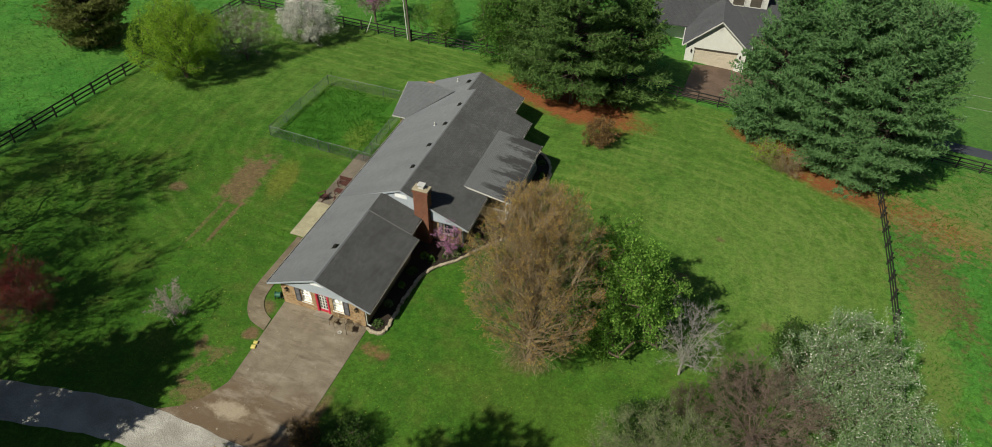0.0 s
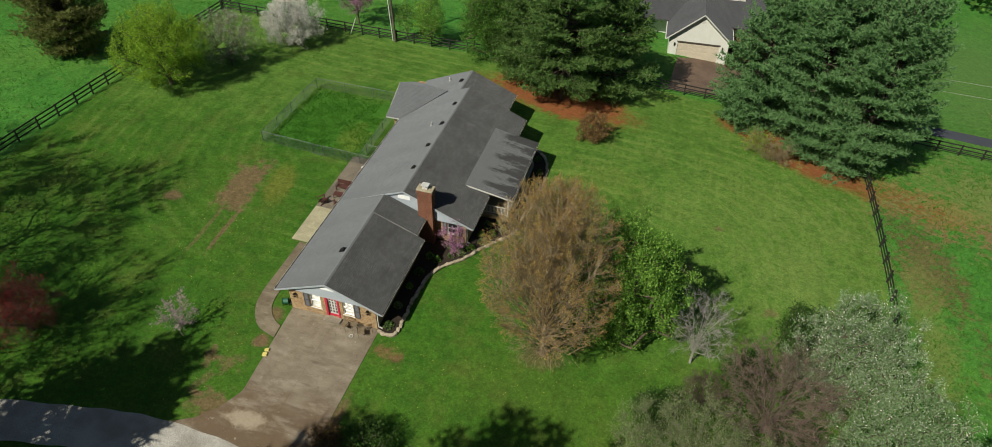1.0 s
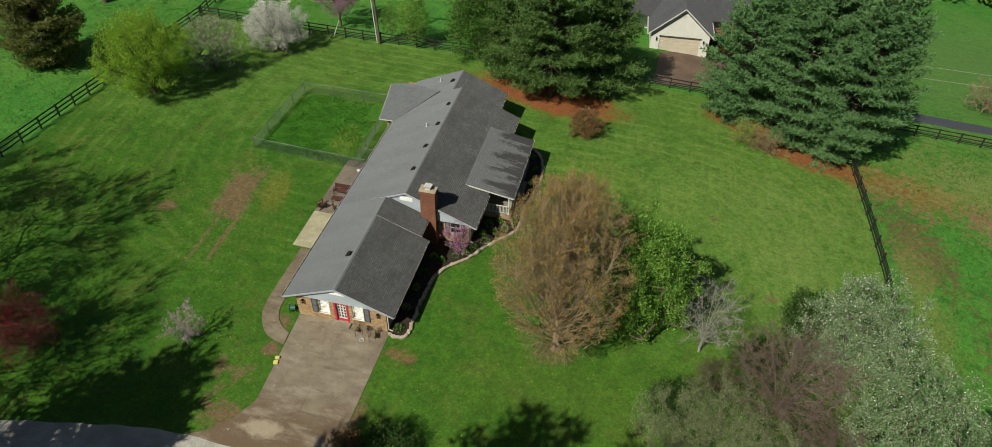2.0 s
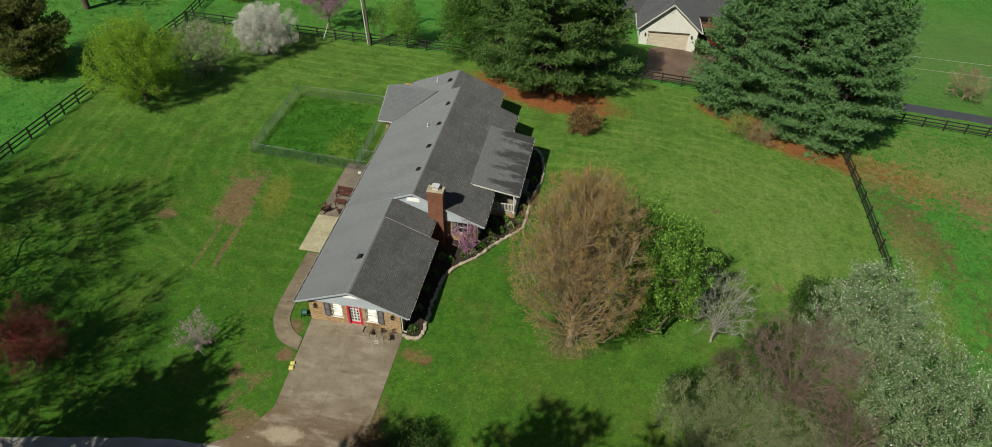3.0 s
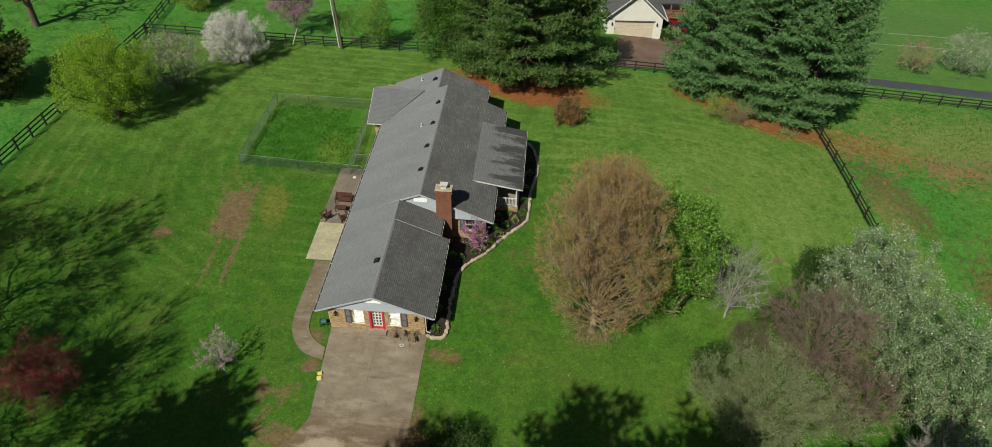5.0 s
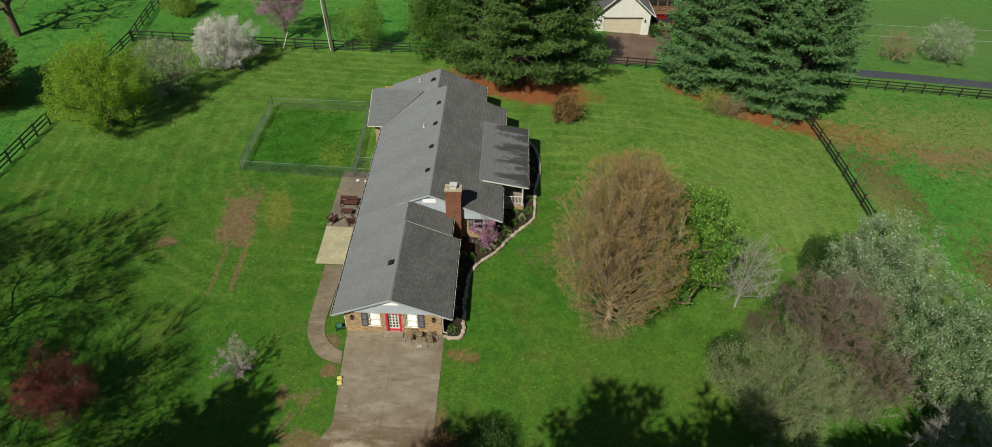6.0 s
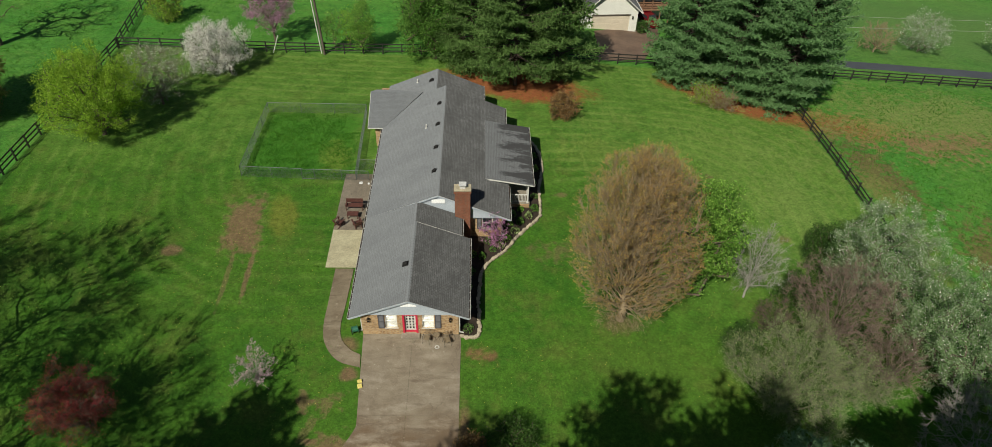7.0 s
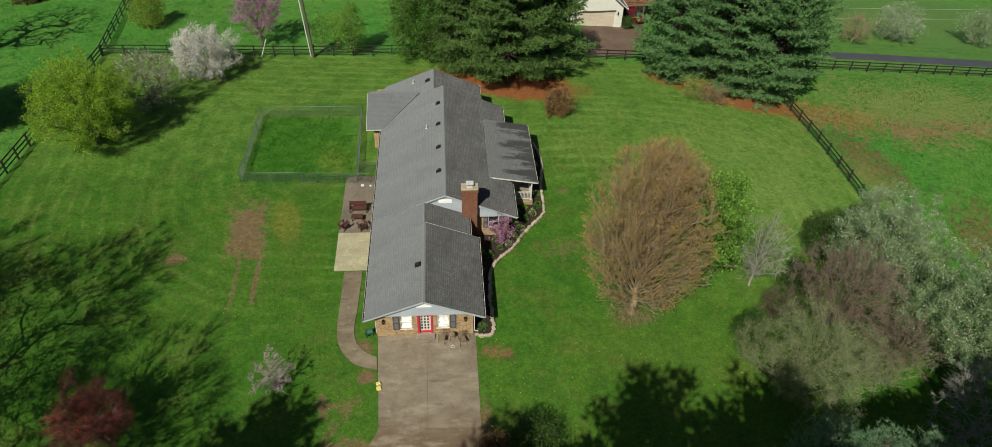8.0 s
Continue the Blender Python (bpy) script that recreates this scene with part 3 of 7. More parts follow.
# ---- mesh helpers ----
class Shape:
    """Gathers faces for one mesh; measures u, v in metres where they are given."""

    def __init__(self):
        self.v, self.f, self.uv = [], [], []

    def poly(self, pts, uv=None):
        k = len(self.v)
        self.v.extend([tuple(map(float, p)) for p in pts])
        self.f.append(tuple(range(k, k + len(pts))))
        self.uv.append(uv)
        return self

    def wall(self, pts):
        """An upright or sloping flat face, with u along its first edge and v across, in metres."""
        p = [Vector(q) for q in pts]
        u = (p[1] - p[0]).normalized()
        nrm = u.cross(p[-1] - p[0]).normalized()
        w = nrm.cross(u)
        return self.poly(pts, [(q.dot(u), q.dot(w)) for q in p])

    def box(self, x0, x1, y0, y1, z0, z1, m=None):
        c = [Vector((x, y, z)) for z in (z0, z1) for y in (y0, y1) for x in (x0, x1)]
        if m is not None:
            c = [m @ q for q in c]
        for q in ((0, 1, 5, 4), (1, 3, 7, 5), (3, 2, 6, 7), (2, 0, 4, 6), (4, 5, 7, 6), (1, 0, 2, 3)):
            self.wall([c[i] for i in q])
        return self

    def beam(self, a, b, w, h, up=(0, 0, 1)):
        """A square-cut bar from a to b, w wide and h high."""
        a, b = Vector(a), Vector(b)
        d = (b - a).normalized()
        s = d.cross(Vector(up))
        s = (s if s.length > 1e-4 else d.cross(Vector((1, 0, 0)))).normalized()
        t = s.cross(d)
        c = []
        for p in (a, b):
            c += [p - s * w / 2 - t * h / 2, p + s * w / 2 - t * h / 2, p + s * w / 2 + t * h / 2, p - s * w / 2 + t * h / 2]
        for q in ((0, 1, 5, 4), (1, 2, 6, 5), (2, 3, 7, 6), (3, 0, 4, 7), (3, 2, 1, 0), (4, 5, 6, 7)):
            self.wall([c[i] for i in q])
        return self

    def tube(self, a, b, r0, r1=None, n=8, caps=True):
        a, b = Vector(a), Vector(b)
        r1 = r0 if r1 is None else r1
        d = (b - a).normalized()
        s = d.orthogonal().normalized()
        t = d.cross(s)
        ra = [a + (s * math.cos(2 * math.pi * i / n) + t * math.sin(2 * math.pi * i / n)) * r0 for i in range(n)]
        rb = [b + (s * math.cos(2 * math.pi * i / n) + t * math.sin(2 * math.pi * i / n)) * r1 for i in range(n)]
        for i in range(n):
            j = (i + 1) % n
            self.poly([ra[i], ra[j], rb[j], rb[i]])
        if caps:
            self.poly(ra[::-1])
            self.poly(rb)
        return self

    def slab(self, top, thick):
        """A flat plate: its top outline, anticlockwise from above, and its thickness straight down."""
        low = [(x, y, z - thick) for x, y, z in top]
        self.wall(top)
        self.poly(low[::-1])
        for i in range(len(top)):
            j = (i + 1) % len(top)
            self.wall([low[i], low[j], top[j], top[i]])
        return self

    def mesh(self, name):
        me = bpy.data.meshes.new(name)
        me.from_pydata(self.v, [], self.f)
        if any(u is not None for u in self.uv):
            lay = me.uv_layers.new(name="UVMap")
            flat = []
            for f, u in zip(self.f, self.uv):
                for k in range(len(f)):
                    flat.extend(u[k] if u is not None else (0.0, 0.0))
            lay.data.foreach_set("uv", flat)
        return me


def thing(name, at=(0, 0, 0), turn=0.0, label="", category="", group="", kind=""):
    """An Empty at a thing's base, which its parts hang from."""
    ob = new(name)
    ob.empty_display_size = 0.2
    ob.matrix_basis = pose(*at, 0, 0, turn)
    return tagged(ob, label, category, group, kind)


def part(name, shape, material, parent=None, label="", smooth=False, at=None, kind="", bevel=0.0):
    """Links a Shape, or a mesh, as one mesh object under a thing or a part."""
    me = shape.mesh(name) if isinstance(shape, Shape) else shape
    if material is not None and not me.materials:
        me.materials.append(material)
    if bevel:
        bm = bmesh.new()
        bm.from_mesh(me)
        bmesh.ops.remove_doubles(bm, verts=bm.verts, dist=1e-4)
        bmesh.ops.bevel(bm, geom=bm.edges[:], offset=bevel, segments=1, affect="EDGES", clamp_overlap=True)
        bm.to_mesh(me)
        bm.free()
    if smooth:
        me.shade_smooth()
    ob = new(name, me)
    ob.parent = parent
    if at is not None:
        ob.matrix_basis = at if isinstance(at, Matrix) else Matrix.Translation(at)
    return tagged(ob, label, kind=kind)


def structure(name, shape, material, label, category):
    ob = part(name, shape, material)
    return tagged(ob, label, category, kind="structure")


def drape(outline, lift, step=0.6, inset=0.05):
    """A sheet over the ground inside an outline, with a small upright rim; its top lies lift above the ground."""
    bm = bmesh.new()
    vs = [bm.verts.new((x, y, 0)) for x, y in outline]
    bm.faces.new(vs)
    xs, ys = [p[0] for p in outline], [p[1] for p in outline]
    for axis, lo, hi in ((0, min(xs), max(xs)), (1, min(ys), max(ys))):
        for k in range(1, int((hi - lo) / step)):
            co = [0, 0, 0]
            no = [0, 0, 0]
            co[axis], no[axis] = lo + k * step, 1
            bmesh.ops.bisect_plane(bm, geom=bm.verts[:] + bm.edges[:] + bm.faces[:], plane_co=co, plane_no=no)
    bmesh.ops.triangulate(bm, faces=[f for f in bm.faces if len(f.verts) > 4])
    for v in bm.verts:
        v.co.z = gz(v.co.x, v.co.y) + lift
    rim = [e for e in bm.edges if e.is_boundary]
    got = bmesh.ops.extrude_edge_only(bm, edges=rim)
    for v in got["geom"]:
        if isinstance(v, bmesh.types.BMVert):
            v.co.z -= lift + 0.25
    bmesh.ops.recalc_face_normals(bm, faces=bm.faces)
    me = bpy.data.meshes.new("sheet")
    bm.to_mesh(me)
    bm.free()
    return me


def smooth_line(pts, per=8):
    """A rounded line through points (Catmull-Rom)."""
    p = [np.array(q, float) for q in pts]
    p = [2 * p[0] - p[1]] + p + [2 * p[-1] - p[-2]]
    out = []
    for i in range(1, len(p) - 2):
        for k in range(per):
            t = k / per
            out.append(0.5 * (2 * p[i] + (p[i + 1] - p[i - 1]) * t + (2 * p[i - 1] - 5 * p[i] + 4 * p[i + 1] - p[i + 2]) * t * t
                              + (3 * p[i] - p[i - 1] - 3 * p[i + 1] + p[i + 2]) * t ** 3))
    out.append(p[-2])
    return out


# ---- ground ----
def make_ground():
    near = np.concatenate([np.arange(-70, 100.01, 1.7)])
    far_lo = -70 - np.geomspace(2, 2500, 26)[::-1]
    far_hi = 100 + np.geomspace(2, 2500, 26)
    xs = np.concatenate([far_lo, near, far_hi])
    ys = np.concatenate([-45 - np.geomspace(2, 2500, 24)[::-1], np.arange(-45, 100.01, 1.7), 100 + np.geomspace(2, 2500, 26)])
    gx, gy = np.meshgrid(xs, ys)
    z = ground_z(gx, gy)
    z += 0.05 * np.sin(gx * 0.9 + 1.7 * np.sin(gy * 0.31)) * np.sin(gy * 0.8 + gx * 0.13) * np.clip((np.hypot(gx - 1, gy - 12) - 20) / 20, 0, 1)
    verts = np.stack([gx, gy, z], -1).reshape(-1, 3)
    w, h = len(xs), len(ys)
    idx = np.arange(w * h).reshape(h, w)
    faces = np.stack([idx[:-1, :-1], idx[:-1, 1:], idx[1:, 1:], idx[1:, :-1]], -1).reshape(-1, 4)
    me = bpy.data.meshes.new("ground")
    me.from_pydata(verts.tolist(), [], faces.tolist())
    me.shade_smooth()
    me.materials.append(M_GROUND)
    tagged(new("ground", me), "green mown lawn and pasture with worn red-brown soil patches", "ground", kind="structure")


make_ground()

# driveway of poured slabs with sunk joints
driveway = thing("driveway", (0, 0, 0), 0, "tan-grey stained concrete driveway before the house end", "driveway", kind="structure")
for row, (y0, y1) in enumerate(((-3.55, -0.02), (-7.15, -3.55), (-10.7, -7.15))):
    for x0, x1 in ((-3.58, 0.15), (0.15, 3.78)):
        l0 = x0 + 0.006 if x0 > -3 else -3.58 + (-0.02 - y0) * 0.06
        l1 = x0 + 0.006 if x0 > -3 else -3.58 + (-0.02 - y1) * 0.06
        part("concrete_slab", Shape().slab([(px, py, gz(px, py) + 0.032) for px, py in ((l0, y0 + 0.004), (x1 - 0.004, y0 + 0.004), (x1 - 0.004, y1 - 0.004), (l1, y1 - 0.004))], 0.16), M_DRIVE, driveway)
apron = structure("driveway_apron", drape([(-7.2, -13.6), (3.6, -14.2), (4.0, -10.9), (3.9, -9.6), (3.7, -9.6), (3.7, -10.6), (-2.9, -10.6), (-2.95, -7.6), (-3.3, -8.5), (-3.9, -9.7), (-5.0, -10.9), (-6.6, -11.8)], 0.028), M_DRIVE, "brown earth and concrete apron where the driveway meets the gravel", "driveway")
lane = smooth_line([(-70, -29), (-42, -21.5), (-24, -16.6), (-14, -14.3), (-7, -13.2), (1.5, -13.6)], 10)
left_side, right_side = [], []
for i, p in enumerate(lane):
    d = lane[min(i + 1, len(lane) - 1)] - lane[max(i - 1, 0)]
    nrm = np.array((-d[1], d[0])) / np.hypot(*d)
    wide = 1.5 + 0.05 * math.sin(i * 1.7)
    left_side.append(tuple(p + nrm * wide))
    right_side.append(tuple(p - nrm * wide))
structure("gravel_lane", drape(right_side + left_side[::-1], 0.035, 1.0), M_GRAVEL, "grey crushed limestone gravel lane beside the lawn", "lane")

# garden walk from the driveway to the patio, and the patio
walk_in = smooth_line([(-5.2, 6.85), (-5.3, 3.0), (-5.4, 0.9), (-5.15, -0.5), (-4.4, -1.5), (-3.55, -2.0)], 6)
walk_out = smooth_line([(-6.7, 6.85), (-6.7, 3.0), (-6.7, 0.9), (-6.35, -0.9), (-5.2, -2.5), (-3.45, -3.15)], 6)
structure("garden_walk", drape([tuple(p) for p in walk_out] + [tuple(p) for p in walk_in[::-1]], 0.05, 0.8), M_WALK, "brown-stained concrete garden walk curving to the driveway", "path")
patio = thing("patio", (0, 0, 0), 0, "concrete patio slab behind the house, pale at its near end", "patio", kind="structure")
part("concrete_slab", Shape().slab([(-7.55, 7.0, 0.06), (-4.0, 7.0, 0.06), (-4.0, 11.6, 0.06), (-7.6, 11.6, 0.06)], 0.2), M_PALECONCRETE, patio, "pale new concrete")
for y0, y1 in ((11.62, 15.6), (15.62, 19.6)):
    part("concrete_slab", Shape().slab([(-7.6, y0, 0.06), (-4.0, y0, 0.06), (-4.0, y1, 0.06), (-7.6, y1, 0.06)], 0.2), M_BROWNCONCRETE, patio)

# roads beyond the fences
structure("side_road", drape([(44, 50.3), (60, 51.6), (82, 52.1), (150, 52), (150, 55.2), (84, 55.0), (60, 54.0), (44, 52.8)], 0.05, 4.0), M_ASPHALT, "dark asphalt road beyond the board fence", "road")
structure("neighbour_driveway", drape([(20.7, 46.6), (26.5, 47.8), (30.2, 56), (31.5, 66), (27.0, 66), (26.2, 58.6), (21.0, 56.2)], 0.05, 1.5), M_WETCONCRETE, "damp brown concrete driveway before the cream garage", "driveway")


# ---- the house ----
EAVE, PITCH = 2.35, 0.417
house = thing("house", (0, 0, 0), 0, "long tan brick ranch house with grey shingle roof", "house")


def roof_slope(name, e0, e1, r1, r0, material=M_SHINGLE, label="", butt=1.0):
    """A roof plane from its eave e0-e1 up to its ridge r1-r0: a plate with stepped shingle courses laid over it."""
    e0, e1, r1, r0 = (Vector(p) for p in (e0, e1, r1, r0))
    u = (e1 - e0).normalized()
    nrm = u.cross(r0 - e0).normalized()
    up = nrm.cross(u)
    deck = Shape()
    low = [p - nrm * 0.10 for p in (e0, e1, r1, r0)]
    top = [p - nrm * 0.004 for p in (e0, e1, r1, r0)]
    deck.wall(low[::-1])
    for i in range(4):
        j = (i + 1) % 4
        deck.wall([low[i], low[j], top[j], top[i]])
    plate = part(name, deck, M_TRIM, house, label)
    height = max((r0 - e0).dot(up), (r1 - e0).dot(up))
    n = max(2, round(height / 0.15))
    sh = Shape()

    def edge(a, b, h):
        ha, hb = (a - e0).dot(up), (b - e0).dot(up)
        return a + (b - a) * min(max((h - ha) / (hb - ha), 0), 1)

    for k in range(n):
        h0, h1 = height * k / n, height * (k + 1) / n
        a0, b0, b1, a1 = edge(e0, r0, h0), edge(e1, r1, h0), edge(e1, r1, h1), edge(e0, r0, h1)
        lift = nrm * (0.017 + 0.005 * math.sin(k * 12.9)) * butt
        q = [a0 + lift - up * 0.01, b0 + lift - up * 0.01, b1 + nrm * 0.003, a1 + nrm * 0.003]
        sh.poly(q, [((p - e0).dot(u), (p - e0).dot(up)) for p in q])
        r = [a0 - nrm * 0.004 - up * 0.01, b0 - nrm * 0.004 - up * 0.01, q[1], q[0]]
        sh.poly(r, [((p - e0).dot(u), h0) for p in r])
    part("shingle_course", sh, material, plate, kind="stuff")
    return plate


def gutter(a, b, out):
    """An open trough along an eave, with hanger straps."""
    a, b, o = Vector(a), Vector(b), Vector(out)
    s = Shape()
    ring = [o * 0.01 + Vector((0, 0, -0.02)), o * 0.01 + Vector((0, 0, -0.13)), o * 0.10 + Vector((0, 0, -0.13)), o * 0.135 + Vector((0, 0, -0.01)), o * 0.120 + Vector((0, 0, -0.01)), o * 0.09 + Vector((0, 0, -0.115)), o * 0.025 + Vector((0, 0, -0.115)), o * 0.025 + Vector((0, 0, -0.02))]
    for i in range(8):
        j = (i + 1) % 8
        s.poly([a + ring[i], a + ring[j], b + ring[j], b + ring[i]])
    s.poly([a + p for p in ring[:4]])
    s.poly([b + p for p in ring[:4]][::-1])
    g = part("gutter", s, M_TRIM, house, "white metal gutter with hangers")
    # dark strip along the inside of the trough, in the mulch colour
    dark_strip = Shape().poly([a + o * 0.022 + Vector((0, 0, -0.05)), b + o * 0.022 + Vector((0, 0, -0.05)), b + o * 0.115 + Vector((0, 0, -0.05)), a + o * 0.115 + Vector((0, 0, -0.05))])
    part("gutter_strip", dark_strip, M_MULCH, g, "dark strip inside the trough")
    n = int((b - a).length / 0.8)
    strap = Shape()
    d = (b - a).normalized()
    for k in range(1, n):
        p = a + d * (k * (b - a).length / n)
        strap.beam(p + o * -0.05 + Vector((0, 0, 0.012)), p + o * 0.13 + Vector((0, 0, 0.0)), 0.03, 0.008)
    if n > 1:
        part("hanger_straps", strap, M_TRIM, g, kind="stuff")


def rise(x):
    return EAVE + PITCH * (x + 4.37)


RA, RB, RC = EAVE + PITCH * 4.37, 4.92, 4.48
XB, XC = 1.72, 0.72
# section A, over the end room: ridge at x = 0
roof_slope("roof_slope", (-4.37, 10.5, EAVE), (-4.37, -0.5, EAVE), (0, -0.5, RA), (0, 10.5, RA), butt=0.6)
roof_slope("roof_slope", (4.37, -0.5, EAVE), (4.37, 8.1, EAVE), (0, 8.1, RA), (0, -0.5, RA), M_SOOTED_SHADED)
roof_slope("roof_slope", (3.7, 8.12, RA - PITCH * 3.7 + 0.02), (3.7, 10.6, RA - PITCH * 3.7 + 0.02), (0, 10.6, RA + 0.02), (0, 8.12, RA + 0.02), M_SOOTED_SHADED)
# section B, the main block: ridge at x = 1.72
roof_slope("roof_slope", (-4.37, 27.9, EAVE), (-4.37, 10.5, EAVE), (XB, 10.5, RB), (XB, 27.9, RB), butt=0.6)
roof_slope("roof_slope", (7.76, 10.5, RB - 0.43 * (7.76 - XB)), (7.76, 27.9, RB - 0.43 * (7.76 - XB)), (XB, 27.9, RB), (XB, 10.5, RB), M_SOOTED_SHADED)
# section C, the far end, lower
roof_slope("roof_slope", (-4.4, 32.0, RC - PITCH * 5.12), (-4.4, 27.7, RC - PITCH * 5.12), (XC, 27.7, RC), (XC, 32.0, RC))
roof_slope("roof_slope", (5.6, 27.8, RC - PITCH * 4.88), (5.6, 32.0, RC - PITCH * 4.88), (XC, 32.0, RC), (XC, 27.8, RC), M_SOOTED_SHADED)
# section D, the side wing
roof_slope("roof_slope", (-5.8, 24.0, EAVE + 0.05), (-4.25, 24.0, EAVE + 0.05), (-0.6, 28.0, 4.1), (-5.8, 28.0, 4.1), butt=0.35)
roof_slope("roof_slope", (-4.4, 31.4, EAVE - 0.1), (-5.75, 31.4, EAVE - 0.1), (-5.75, 28.02, 4.08), (-1.0, 28.02, 4.08))
# porch roof
roof_slope("porch_roof", (9.98, 14.95, 2.48), (9.98, 24.2, 2.48), (5.65, 24.2, 3.26), (5.65, 14.95, 3.26), M_STAINED, "grey shingles streaked with black algae")

# ridge caps
for x, z, y0, y1 in ((0, RA, -0.5, 10.5), (XB, RB, 10.5, 27.9), (XC, RC, 27.9, 32.0)):
    s = Shape()
    k = y0
    while k < y1 - 0.05:
        e = min(k + 0.3, y1)
        s.poly([(x - 0.13, k, z - 0.035), (x, k, z + 0.032), (x, e, z + 0.022), (x - 0.13, e, z - 0.045)], [(0, 0), (0.13, 0), (0.13, 0.14), (0, 0.14)])
        s.poly([(x, k, z + 0.032), (x + 0.13, k, z - 0.035), (x + 0.13, e, z - 0.045), (x, e, z + 0.022)], [(0, 0), (0.13, 0), (0.13, 0.14), (0, 0.14)])
        k = e
    part("ridge_cap", s, M_SHINGLE, house, kind="stuff")

gutter((-4.37, -0.5, EAVE), (-4.37, 23.9, EAVE), (-1, 0, 0))
gutter((4.37, 8.1, EAVE), (4.37, -0.5, EAVE), (1, 0, 0))
gutter((3.7, 10.2, RA - PITCH * 3.7), (3.7, 8.15, RA - PITCH * 3.7), (1, 0, 0))
gutter((7.76, 15, RB - 0.43 * 6.04), (7.76, 10.5, RB - 0.43 * 6.04), (1, 0, 0))
gutter((7.76, 27.9, RB - 0.43 * 6.04), (7.76, 24.2, RB - 0.43 * 6.04), (1, 0, 0))
gutter((9.98, 24.2, 2.48), (9.98, 14.95, 2.48), (1, 0, 0))
gutter((5.6, 32, RC - PITCH * 4.88), (5.6, 27.9, RC - PITCH * 4.88), (1, 0, 0))


def brick_wall(pts, openings=(), thick=0.22, material=None, label=""):
    """An upright wall from a to b, outside on its right, z0 to z1, with square openings (u0, u1, z0, z1) cut through it."""
    (ax, ay), (bx, by), z0, z1 = pts
    a, b = Vector((ax, ay, 0)), Vector((bx, by, 0))
    d = (b - a).normalized()
    out = Vector((d.y, -d.x, 0))
    L = (b - a).length
    us = sorted({0.0, L, *[o[i] for o in openings for i in (0, 1)]})
    zs = sorted({z0, z1, *[o[i] for o in openings for i in (2, 3)]})
    s = Shape()

    def P(u, z, k):
        q = a + d * u - out * thick * k
        return (q.x, q.y, z)

    def solid(u0, u1, w0, w1):
        return not any(o[0] <= (u0 + u1) / 2 <= o[1] and o[2] <= (w0 + w1) / 2 <= o[3] for o in openings)

    for i in range(len(us) - 1):
        for j in range(len(zs) - 1):
            u0, u1, w0, w1 = us[i], us[i + 1], zs[j], zs[j + 1]
            if solid(u0, u1, w0, w1):
                s.poly([P(u0, w0, 0), P(u1, w0, 0), P(u1, w1, 0), P(u0, w1, 0)], [(u0, w0), (u1, w0), (u1, w1), (u0, w1)])
                s.poly([P(u1, w0, 1), P(u0, w0, 1), P(u0, w1, 1), P(u1, w1, 1)], [(u1, w0), (u0, w0), (u0, w1), (u1, w1)])
    for u0, u1, w0, w1 in list(openings):
        for q in (((u0, w0), (u0, w1)), ((u1, w1), (u1, w0)), ((u0, w1), (u1, w1)), ((u1, w0), (u0, w0))):
            (p, w), (p2, w2) = q
            s.poly([P(p, w, 0), P(p, w, 1), P(p2, w2, 1), P(p2, w2, 0)], [(0, w), (thick, w), (thick, w2 + p2 - p), (0, w2 + p2 - p)])
    s.wall([P(0, z1, 0), P(L, z1, 0), P(L, z1, 1), P(0, z1, 1)])
    s.wall([P(0, z0, 0), P(0, z0, 1), P(0, z1, 1), P(0, z1, 0)])
    s.wall([P(L, z0, 1), P(L, z0, 0), P(L, z1, 0), P(L, z1, 1)])
    return part("wall", s, material or M_BRICK, house, label)


ZB = -0.6
front = brick_wall(((-3.6, 0), (3.6, 0), ZB, 2.42), [(1.75, 2.65, 0.72, 2.12), (3.1, 4.12, 0.16, 2.24), (4.5, 5.4, 0.72, 2.12)], label="tan brick wall of the house end")
brick_wall(((3.6, 0.23), (3.6, 8.0), ZB, 2.2))
brick_wall(((3.0, 8.02), (3.0, 10.95), ZB, 2.5))
brick_wall(((3.23, 11.0), (7.05, 11.0), ZB, 2.45), [(2.15, 3.05, 0.85, 2.05)])
brick_wall(((7.05, 11.23), (7.05, 27.6), ZB, 2.45), [(5.3, 6.3, 0.3, 2.3), (8.0, 9.6, 0.9, 2.1)])
brick_wall(((6.8, 27.6), (5.3, 27.6), ZB, 2.4))
brick_wall(((4.95, 27.62), (4.95, 31.6), ZB, 2.35))
brick_wall(((4.7, 31.6), (-5.2, 31.6), ZB, 2.35))
brick_wall(((-5.2, 31.35), (-5.2, 24.5), ZB, 2.35))
brick_wall(((-4.97, 24.5), (-3.62, 24.5), ZB, 2.35))
brick_wall(((-3.6, 24.3), (-3.6, 0.25), ZB, 2.4), [(5.0, 6.2, 0.9, 2.1), (10.5, 12.3, 0.1, 2.15), (16.0, 17.0, 0.9, 2.1)])


